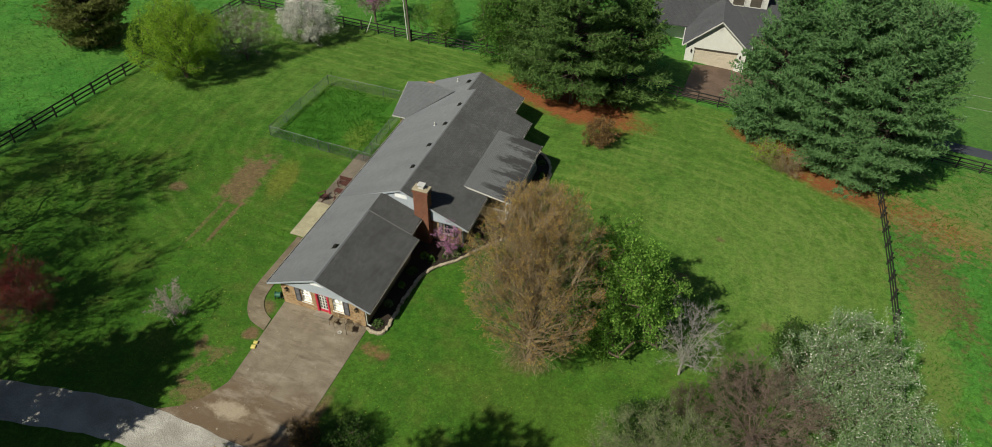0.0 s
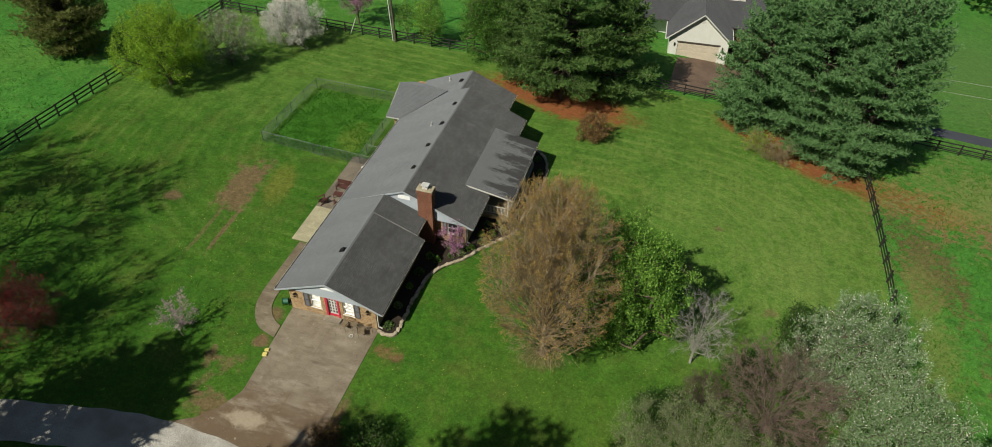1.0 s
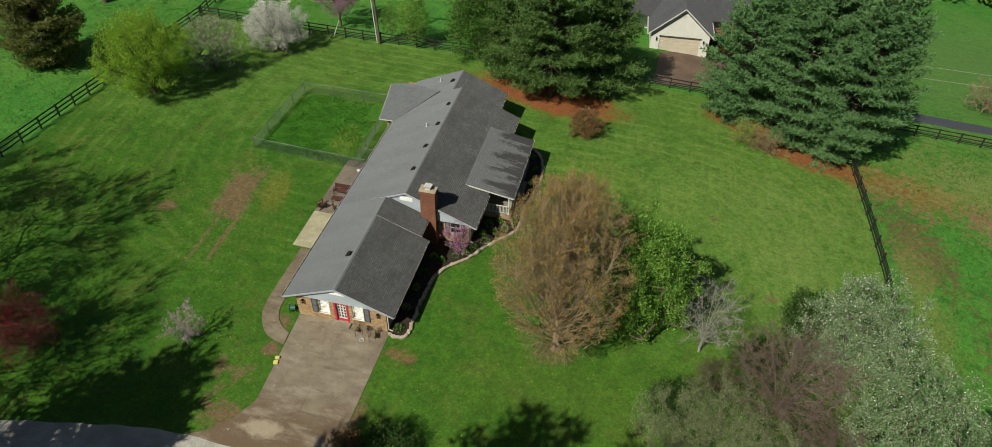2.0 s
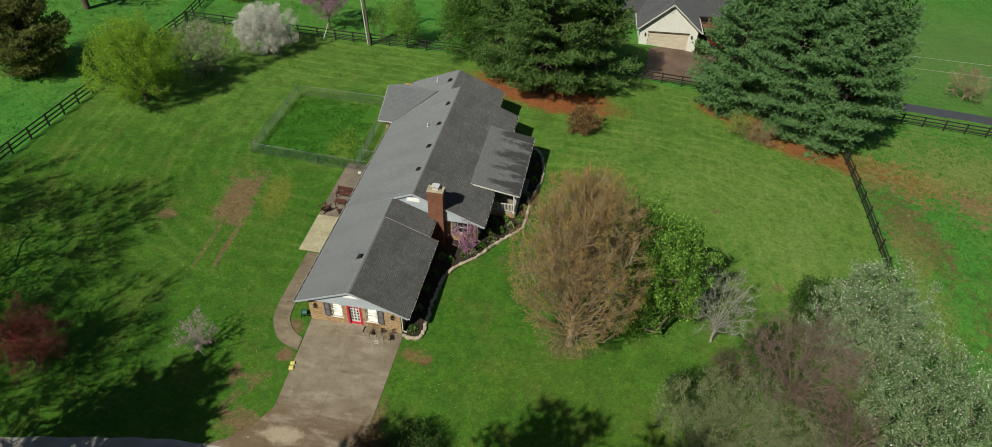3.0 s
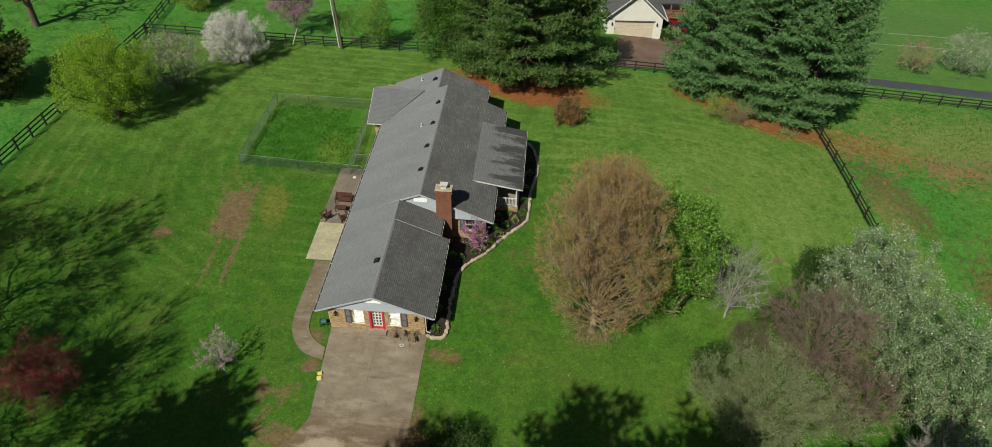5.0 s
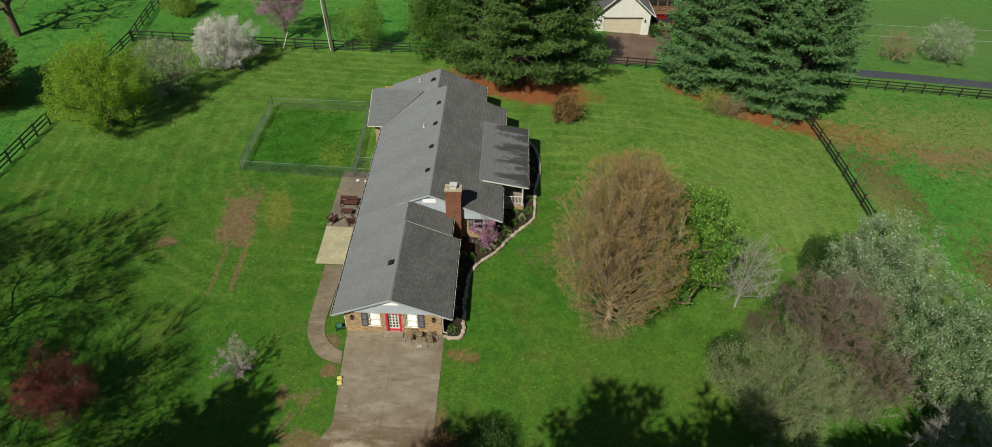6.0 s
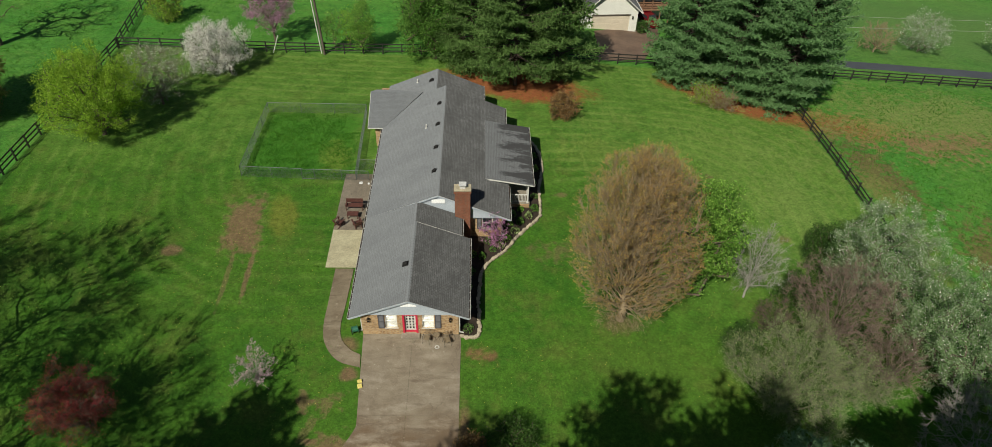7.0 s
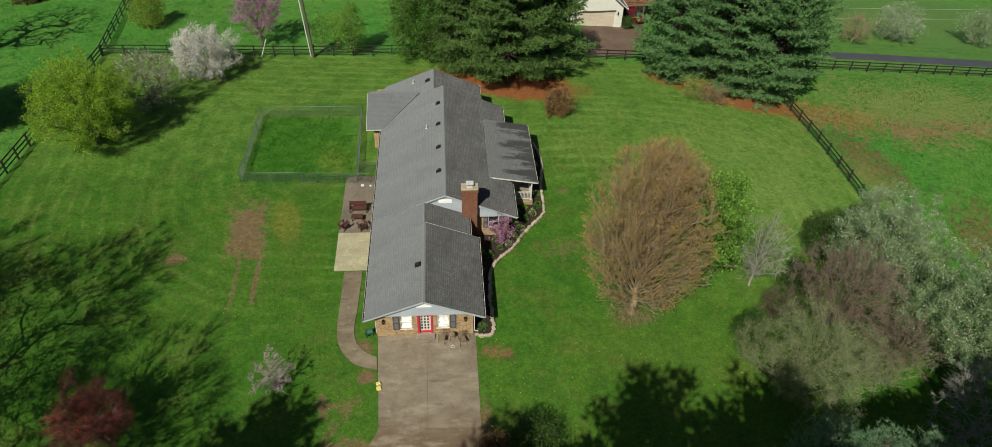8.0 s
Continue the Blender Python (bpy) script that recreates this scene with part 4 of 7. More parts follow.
def gable(x0, x1, xr, y, z0, slope, name="gable_siding", vent=True, thick=0.06):
    """A gable's siding: lapped boards in a triangle, with a pale louvred vent at its peak."""
    s = Shape()
    zr = z0 + slope * (xr - x0)
    n = int((zr - z0) / 0.16)
    for k in range(n):
        za, zb = z0 + (zr - z0) * k / n, z0 + (zr - z0) * (k + 1) / n

        def lim(z):
            f = (z - z0) / (zr - z0)
            return x0 + (xr - x0) * f, x1 + (xr - x1) * f

        (a0, a1), (b0, b1) = lim(za), lim(zb)
        s.wall([(a0, y - thick, za), (a1, y - thick, za), (b1, y - thick + 0.018, zb), (b0, y - thick + 0.018, zb)])
        s.poly([(a0, y - thick + 0.018, za), (a1, y - thick + 0.018, za), (a1, y - thick, za), (a0, y - thick, za)])
    s.poly([(x1, y, z0), (x0, y, z0), (xr, y, zr)])
    g = part(name, s, M_SIDING, house, "pale blue-grey lapped siding")
    if vent:
        v = Shape()
        h = 0.42
        top = zr - 0.26
        v.slab([(xr - 0.58, y - thick - 0.03, top - h), (xr + 0.58, y - thick - 0.03, top - h), (xr + 0.58, y - thick - 0.002, top - h), (xr - 0.58, y - thick - 0.002, top - h)], 0.04)
        for k in range(5):
            za = top - h + k * 0.075
            f = (zr - 0.05 - za) / slope
            w = min(0.58, f * 1.1)
            v.poly([(xr - w, y - thick - 0.035, za), (xr + w, y - thick - 0.035, za), (xr + w * 0.9, y - thick - 0.008, za + 0.075), (xr - w * 0.9, y - thick - 0.008, za + 0.075)])
        part("gable_vent", v, M_VENTWHITE, g, "white louvred gable vent")
    return g


gable(-3.95, 3.95, 0.0, -0.2, EAVE + 0.12, PITCH - 0.012)
gable(-4.0, 7.4, XB, 10.7, EAVE + 0.05, PITCH - 0.015)
part("soffit", Shape().box(-3.9, 3.9, -0.25, -0.005, EAVE + 0.07, EAVE + 0.115), M_SIDING, house, "pale blue-grey soffit")
part("soffit", Shape().box(4.5, 7.4, 10.66, 10.98, EAVE - 0.02, EAVE + 0.03), M_SIDING, house, "pale blue-grey soffit")


def rake(a, b, y):
    """A white board and drip edge along a sloping roof edge."""
    (ax, az), (bx, bz) = a, b
    part("rake_board", Shape().beam((ax, y, az - 0.09), (bx, y, bz - 0.09), 0.03, 0.13), M_SIDING, house, "pale grey rake board")


rake((-4.4, EAVE), (0, RA), -0.517)
rake((0, RA), (4.4, EAVE), -0.517)
rake((XB - 3.2, RB - 3.2 * PITCH), (XB, RB), 10.482)
rake((XB, RB), (7.78, RB - 0.43 * 6.06), 10.482)
part("rake_board", Shape().beam((5.9, 14.93, 3.15), (9.98, 14.93, 2.42), 0.03, 0.11), M_TRIM, house, "white rake board")
part("rake_board", Shape().beam((-5.82, 24.0, EAVE - 0.05), (-5.82, 28.0, 4.04), 0.03, 0.10), M_TRIM, house, "white rake board")
part("fascia", Shape().box(-5.8, -4.3, 23.96, 23.985, EAVE - 0.06, EAVE + 0.03), M_TRIM, house, "white fascia board")

# chimney
chim = part("chimney", Shape().box(3.1, 4.38, 10.2, 10.97, -0.4, 5.62), M_REDBRICK, house, "red-brown brick chimney")
part("chimney_shoulder", Shape().box(3.02, 4.46, 10.16, 10.98, 5.36, 5.50), M_REDBRICK, chim)
cap = Shape().slab([(3.04, 10.14, 5.74), (4.46, 10.14, 5.74), (4.46, 11.02, 5.74), (3.04, 11.02, 5.74)], 0.12)
part("chimney_cap", cap, M_CAP, chim, "pale mortar cap", bevel=0.02)
fl = Shape().box(3.52, 3.98, 10.38, 10.78, 5.73, 5.90)
for px, py in ((3.55, 10.41), (3.95, 10.41), (3.55, 10.75), (3.95, 10.75)):
    fl.beam((px, py, 5.90), (px, py, 6.06), 0.02, 0.02)
fl.slab([(3.44, 10.30, 6.10), (4.06, 10.30, 6.10), (4.06, 10.86, 6.10), (3.44, 10.86, 6.10)], 0.03)
part("flue_cover", fl, M_FLUE, chim, "bright white metal flue cover")


def window(x0, x1, y, z0, z1, facing=(0, -1), blind=True):
    """A sash window set in an opening: frame, panes, sill, drawn blind behind the glass."""
    fx, fy = facing
    ang = math.degrees(math.atan2(fy, fx)) + 90
    m = pose((x0 + x1) / 2 if fy else y, y if fy else (x0 + x1) / 2, 0, 0, 0, ang)
    w = x1 - x0
    wob = part("window", Shape().box(-w / 2, w / 2, 0.16, 0.2, z0, z1, m), M_BLIND if blind else M_TRIMDARK, house, "window with a drawn white blind" if blind else "")
    f = Shape()
    for a, b, c, d in ((-w / 2, -w / 2 + 0.06, z0, z1), (w / 2 - 0.06, w / 2, z0, z1), (-w / 2, w / 2, z0, z0 + 0.06), (-w / 2, w / 2, z1 - 0.06, z1), (-w / 2 + 0.06, w / 2 - 0.06, (z0 + z1) / 2 - 0.03, (z0 + z1) / 2 + 0.03)):
        f.box(a, b, 0.05, 0.11, c, d, m)
    part("window_frame", f, M_TRIM, wob, "white window frame")
    for c, d in ((z0 + 0.06, (z0 + z1) / 2 - 0.03), ((z0 + z1) / 2 + 0.03, z1 - 0.06)):
        p = part("pane", Shape().box(-w / 2 + 0.06, w / 2 - 0.06, 0.075, 0.081, c, d, m), M_CLEAR if blind else M_GLASS, wob)
        p.visible_shadow = False
    part("window_sill", Shape().box(-w / 2 - 0.06, w / 2 + 0.06, -0.06, 0.12, z0 - 0.06, z0 - 0.002, m), M_TRIM, wob)
    return wob


def shutter(x0, x1, y, z0, z1):
    s = Shape()
    for a, b, c, d in ((x0, x0 + 0.07, z0, z1), (x1 - 0.07, x1, z0, z1), (x0 + 0.07, x1 - 0.07, z0, z0 + 0.08), (x0 + 0.07, x1 - 0.07, z1 - 0.08, z1), (x0 + 0.07, x1 - 0.07, (z0 + z1) / 2 - 0.04, (z0 + z1) / 2 + 0.04)):
        s.box(a, b, y - 0.05, y - 0.005, c, d)
    k = z0 + 0.1
    while k < z1 - 0.12:
        if abs(k + 0.025 - (z0 + z1) / 2) > 0.07:
            s.poly([(x0 + 0.07, y - 0.012, k + 0.05), (x0 + 0.07, y - 0.045, k), (x1 - 0.07, y - 0.045, k), (x1 - 0.07, y - 0.012, k + 0.05)])
        k += 0.055
    s.poly([(x0 + 0.05, y - 0.006, z0), (x1 - 0.05, y - 0.006, z0), (x1 - 0.05, y - 0.006, z1), (x0 + 0.05, y - 0.006, z1)])
    part("shutter", s, M_SHUTTER, house, "slate grey louvred shutter")


window(-1.85, -0.95, 0, 0.72, 2.12)
window(0.9, 1.8, 0, 0.72, 2.12)
shutter(-2.36, -1.90, 0, 0.68, 2.16)
shutter(1.85, 2.31, 0, 0.68, 2.16)
window(5.38, 6.28, 11.0, 0.85, 2.05, blind=False)
shutter(4.95, 5.33, 11.0, 0.82, 2.08)
shutter(6.33, 6.71, 11.0, 0.82, 2.08)
window(19.23, 20.83, 7.05, 0.9, 2.1, (1, 0), blind=False)
window(18.1, 19.3, -3.6, 0.9, 2.1, (-1, 0), blind=False)
window(7.3, 8.3, -3.6, 0.9, 2.1, (-1, 0), blind=False)

# the red-framed door with fifteen panes
door = part("door", Shape().box(-0.44, 0.44, 0.13, 0.17, 0.18, 2.2), M_TRIM, house, "white fifteen-pane door in a red frame")
fr = Shape()
for a, b, c, d in ((-0.56, -0.41, 0.14, 2.24), (0.43, 0.58, 0.14, 2.24), (-0.41, 0.43, 2.10, 2.26)):
    fr.box(a, b, -0.035, 0.12, c, d)
fr.box(-0.42, 0.44, 0.06, 0.11, 0.16, 0.34)
part("door_frame", fr, M_RED, door, "bright red door frame")
for r in range(5):
    for c in range(3):
        px, pz = -0.300 + c * 0.235, 0.52 + r * 0.32
        pane = part("pane", Shape().box(px, px + 0.125, 0.118, 0.126, pz, pz + 0.195), M_GLASS, door)
        pane.visible_shadow = False
part("door_handle", Shape().tube((0.37, 0.13, 1.05), (0.37, 0.07, 1.05), 0.018).tube((0.37, 0.07, 1.05), (0.29, 0.07, 1.05), 0.012), M_STEEL, door, "steel door handle", True)
part("door_step", Shape().slab([(-0.7, -0.55, 0.15), (0.7, -0.55, 0.15), (0.7, 0.0, 0.15), (-0.7, 0.0, 0.15)], 0.15), M_CONCRETE, house, "low concrete door step", bevel=0.015)


def lantern(x):
    s = Shape().box(x - 0.05, x + 0.05, -0.03, -0.002, 1.60, 1.86)
    s.beam((x, -0.02, 1.84), (x, -0.14, 1.90), 0.025, 0.025)
    for sx, sy in ((-1, -1), (1, -1), (-1, 1), (1, 1)):
        s.beam((x + sx * 0.06, -0.14 + sy * 0.06, 1.56), (x + sx * 0.08, -0.14 + sy * 0.08, 1.82), 0.018, 0.018)
    s.slab([(x - 0.1, -0.24, 1.84), (x + 0.1, -0.24, 1.84), (x + 0.1, -0.04, 1.84), (x - 0.1, -0.04, 1.84)], 0.025)
    s.tube((x, -0.14, 1.84), (x, -0.14, 1.95), 0.07, 0.01, 6)
    s.slab([(x - 0.07, -0.21, 1.56), (x + 0.07, -0.21, 1.56), (x + 0.07, -0.07, 1.56), (x - 0.07, -0.07, 1.56)], 0.02)
    part("wall_lantern", s, M_IRON, house, "black iron wall lantern")


lantern(-3.05)
lantern(3.0)


def downspout(x, y, top, out=(0, -1)):
    s = Shape()
    s.beam((x, y, 0.12), (x, y, top), 0.08, 0.06)
    s.beam((x, y, 0.14), (x + out[0] * 0.3, y + out[1] * 0.3, 0.05), 0.08, 0.06)
    part("downspout", s, M_TRIM, house, "white downspout")


downspout(-3.68, 0.25, 2.3, (-1, 0))
downspout(3.68, 0.1, 2.3, (1, 0))
downspout(7.12, 11.1, 2.3, (1, 0))
downspout(-3.75, 23.7, 2.3, (-1, 0))


def roof_vent(x, y, z, slope):
    """A low turtle vent with a sloping hood."""
    s = Shape()
    s.slab([(x - 0.24, y - 0.24, z + 0.04 - slope * 0.24), (x + 0.24, y - 0.24, z + 0.04 + slope * 0.24), (x + 0.24, y + 0.24, z + 0.04 + slope * 0.24), (x - 0.24, y + 0.24, z + 0.04 - slope * 0.24)], 0.03)
    for q in range(8):
        a0, a1 = 2 * math.pi * q / 8, 2 * math.pi * (q + 1) / 8
        for r0, h0, r1, h1 in ((0.20, 0.03, 0.19, 0.15), (0.19, 0.15, 0.11, 0.21)):
            s.poly([(x + r0 * math.cos(a0), y + r0 * math.sin(a0), z + h0 + slope * r0 * math.cos(a0)), (x + r0 * math.cos(a1), y + r0 * math.sin(a1), z + h0 + slope * r0 * math.cos(a1)),
                    (x + r1 * math.cos(a1), y + r1 * math.sin(a1), z + h1 + slope * r1 * math.cos(a1)), (x + r1 * math.cos(a0), y + r1 * math.sin(a0), z + h1 + slope * r1 * math.cos(a0))])
    s.poly([(x + 0.11 * math.cos(2 * math.pi * q / 8), y + 0.11 * math.sin(2 * math.pi * q / 8), z + 0.21 + slope * 0.11 * math.cos(2 * math.pi * q / 8)) for q in range(8)])
    part("roof_vent", s, M_VENT, house, "black roof vent")


for x, y in ((-0.45, 3.45),):
    roof_vent(x, y, rise(x), PITCH)
for y in (14.1, 17.6, 21.3, 24.9):
    roof_vent(1.25, y, rise(1.25), PITCH)
roof_vent(0.2, 30.0, RC - PITCH * 0.52, PITCH)
for x, y, z in ((0.15, 21.3, rise(0.15)), (-1.3, 30.6, RC - PITCH * 2.0)):
    part("vent_pipe", Shape().tube((x, y, z - 0.05), (x, y, z + 0.38), 0.06, n=10).tube((x, y, z - 0.02), (x, y, z + 0.07), 0.13, 0.07, 10), M_TRIM, house, "white plumbing vent pipe", True)

# porch
part("porch_floor", Shape().box(7.07, 9.75, 15.1, 24.0, -0.7, 0.28), M_CONCRETE, house, "concrete porch floor")
part("porch_base", Shape().box(7.09, 9.70, 15.02, 15.1, -0.7, 0.2), M_BRICK, house, "tan brick porch base")
for y in (15.25, 18.1, 21.0, 23.85):
    part("porch_post", Shape().box(9.5, 9.62, y - 0.06, y + 0.06, 0.28, 2.40).box(9.46, 9.66, y - 0.1, y + 0.1, 0.28, 0.38).box(9.46, 9.66, y - 0.1, y + 0.1, 2.28, 2.38), M_TRIM, house, "white porch post")
part("porch_beam", Shape().box(9.46, 9.66, 15.1, 24.0, 2.30, 2.42), M_TRIM, house)


def railing(a, b):
    a, b = Vector(a), Vector(b)
    r = part("porch_railing", Shape().beam(a + Vector((0, 0, 1.2)), b + Vector((0, 0, 1.2)), 0.07, 0.05).beam(a + Vector((0, 0, 0.42)), b + Vector((0, 0, 0.42)), 0.05, 0.05), M_TRIM, house, "white porch railing")
    n = int((b - a).length / 0.13)
    bal = Shape().box(-0.018, 0.018, -0.018, 0.018, 0.43, 1.19).mesh("baluster")
    bal.materials.append(M_TRIM)
    for k in range(1, n):
        part("baluster", bal, None, r, at=a + (b - a) * k / n)


railing((7.15, 15.25, 0), (9.5, 15.25, 0))
for y0, y1 in ((15.31, 18.04), (21.06, 23.79)):
    railing((9.56, y0, 0), (9.56, y1, 0))
part("porch_step", Shape().box(9.76, 10.2, 18.4, 20.7, -0.7, 0.10), M_CONCRETE, house, "concrete porch step")


# ---- trees ----
def tubes_mesh(name, p0, p1, r0, r1, sides):
    """Tapered tubes from many short limbs, in one mesh."""
    p0, p1 = np.asarray(p0, float), np.asarray(p1, float)
    d = p1 - p0
    d /= np.linalg.norm(d, axis=1, keepdims=True) + 1e-9
    ref = np.where(np.abs(d[:, 2:3]) < 0.9, np.array([[0, 0, 1.0]]), np.array([[1.0, 0, 0]]))
    s = np.cross(d, ref)
    s /= np.linalg.norm(s, axis=1, keepdims=True) + 1e-9
    t = np.cross(d, s)
    ang = 2 * np.pi * np.arange(sides) / sides
    ring = s[:, None] * np.cos(ang)[None, :, None] + t[:, None] * np.sin(ang)[None, :, None]
    a = p0[:, None] + ring * np.asarray(r0)[:, None, None]
    b = p1[:, None] + ring * np.asarray(r1)[:, None, None]
    v = np.concatenate([a, b], 1).reshape(-1, 3)
    n = len(p0)
    base = (np.arange(n) * 2 * sides)[:, None]
    i = np.arange(sides)[None]
    j = (np.arange(sides)[None] + 1) % sides
    f = np.stack([base + i, base + j, base + j + sides, base + i + sides], -1).reshape(-1, 4)
    return v, f


def mesh_from(name, v, f, smooth=True):
    """A mesh from arrays of points and of faces with equal numbers of corners."""
    v, f = np.asarray(v, np.float32), np.asarray(f, np.int32)
    me = bpy.data.meshes.new(name)
    me.vertices.add(len(v))
    me.vertices.foreach_set("co", v.ravel())
    k = f.shape[1]
    me.loops.add(f.size)
    me.loops.foreach_set("vertex_index", f.ravel())
    me.polygons.add(len(f))
    me.polygons.foreach_set("loop_start", np.arange(len(f), dtype=np.int32) * k)
    me.polygons.foreach_set("loop_total", np.full(len(f), k, np.int32))
    me.update(calc_edges=True)
    if smooth:
        me.shade_smooth()
    return me


def leaf_cards(rng, at, size, out=None, lift=0.35, narrow=0.55):
    """Small pointed leaves, each a folded four-cornered blade, at the points given."""
    n = len(at)
    d = rng.normal(size=(n, 3))
    if out is not None:
        d += out * 1.1
    d[:, 2] += lift
    d /= np.linalg.norm(d, axis=1, keepdims=True) + 1e-9
    s = np.cross(d, rng.normal(size=(n, 3)))
    s /= np.linalg.norm(s, axis=1, keepdims=True) + 1e-9
    L = size * rng.uniform(0.6, 1.35, (n, 1))
    nrm = np.cross(d, s)
    a = at - d * L * 0.5
    b = at + s * L * narrow * 0.5 + nrm * L * 0.10
    c = at + d * L * 0.5
    e = at - s * L * narrow * 0.5 + nrm * L * 0.10
    v = np.stack([a, b, c, e], 1).reshape(-1, 3)
    f = (np.arange(n) * 4)[:, None] + np.arange(4)[None]
    return v, f


def grow(rng, height, radius, base, targets, step, trunk_r, forks=1, flat=1.0, lean=0.0, wobble=0.12, shell=0.5, low=0.0, lop=0.2, sag=0.10, expo=0.42, reach=0, fan=1.25):
    """A branching skeleton: limbs reach from the trunk towards points spread through the crown.
    Gives limb ends, radii, and the points of the outer twigs with their outward directions."""
    nodes, parent = [np.zeros(3)], [-1]
    trunk_top = base + (height - base) * 0.45
    if reach:
        # a short trunk that splits into long straight limbs, fanning upwards
        n = max(2, int(base * 1.3 / step))
        for i in range(1, n + 1):
            nodes.append(np.array((0, 0, base * 1.3 * i / n)) + rng.normal(size=3) * 0.03 * step)
            parent.append(len(nodes) - 2)
        stem = len(nodes)
        for k in range(reach):
            a = k * 2.39996 + rng.uniform(-0.3, 0.3)
            q = ((k + 0.5) / reach) ** 0.6
            r = radius * (0.12 + 0.72 * q)
            tip = np.array((r * math.cos(a), r * math.sin(a), base + (height - base) * (0.93 - 0.55 * q ** 2) * rng.uniform(0.92, 1.03)))
            prev = int(rng.integers(max(1, stem - 2 - n // 2), stem))
            a0 = nodes[prev]
            m = max(4, int(np.linalg.norm(tip - a0) / step))
            for i in range(1, m + 1):
                f = i / m
                p = a0 + (tip - a0) * f
                p[:2] = a0[:2] + (tip - a0)[:2] * f ** fan
                nodes.append(p + rng.normal(size=3) * 0.05 * step)
                parent.append(prev)
                prev = len(nodes) - 1
        forks = 0
    for k in range(forks):
        a = 2 * np.pi * (k + rng.uniform(-0.2, 0.2)) / forks
        tip = np.array((math.cos(a), math.sin(a), 0)) * (radius * 0.30 if forks > 1 else 0.15 * radius * rng.uniform(-1, 1)) + np.array((lean, 0, trunk_top))
        prev, n = 0, max(3, int(trunk_top / step))
        for i in range(1, n + 1):
            f = i / n
            q = np.array((tip[0] * f ** 1.3, tip[1] * f ** 1.3, tip[2] * f)) + rng.normal(size=3) * 0.04 * step
            nodes.append(q)
            parent.append(prev)
            prev = len(nodes) - 1
    # crown points: more of them near the uneven outer shell
    c = np.array((lean, 0, (base + height) / 2))
    half = (height - base) / 2
    d = rng.normal(size=(targets, 3))
    d /= np.linalg.norm(d, axis=1, keepdims=True)
    lobes = 1 + lop * np.sin(3 * np.arctan2(d[:, 1], d[:, 0]) + rng.uniform(0, 6)) * np.cos(2.4 * d[:, 2] + rng.uniform(0, 6)) + 0.5 * lop * np.sin(7 * np.arctan2(d[:, 1], d[:, 0]) + 5 * d[:, 2])
    r = rng.uniform(0.15, 1, targets) ** shell * lobes
    pts = c + d * r[:, None] * np.array((radius, radius, half * flat))
    pts[:, 2] = np.maximum(pts[:, 2], low + rng.uniform(0, 0.4, targets))
    order = np.argsort(np.linalg.norm(pts - np.array((lean * 0.4, 0, base)), axis=1))
    cap = targets * 14 + 400
    arr = np.zeros((cap, 3))
    arr[:len(nodes)] = nodes
    m = len(nodes)
    tips = []
    for i in order:
        p = pts[i]
        diff = arr[:m] - p
        dist = np.linalg.norm(diff, axis=1)
        cost = dist + 0.9 * np.maximum(arr[:m, 2] - p[2] + 0.25 * dist, 0)
        cost[0] += 3
        j = int(np.argmin(cost))
        n = max(1, min(12, int(dist[j] / step)))
        a = arr[j].copy()
        prev = j
        bow = rng.normal(size=3) * wobble * dist[j]
        for k in range(1, n + 1):
            f = k / n
            if m >= cap:
                break
            q = a + (p - a) * f + bow * math.sin(math.pi * f) * 0.6 + rng.normal(size=3) * 0.03 * step
            q[2] -= sag * dist[j] * math.sin(math.pi * f)
            arr[m] = q
            parent.append(prev)
            prev = m
            m += 1
        tips.append(prev)
    arr, parent = arr[:m], np.array(parent[:m])
    load = np.zeros(m)
    has_child = np.zeros(m, bool)
    has_child[parent[1:]] = True
    load[~has_child] = 1
    for i in range(m - 1, 0, -1):
        load[parent[i]] += load[i]
    rad = trunk_r * (load / load[0]) ** expo
    out = arr - c
    out /= np.linalg.norm(out, axis=1, keepdims=True) + 1e-9
    return arr, parent, rad, np.array(tips), out


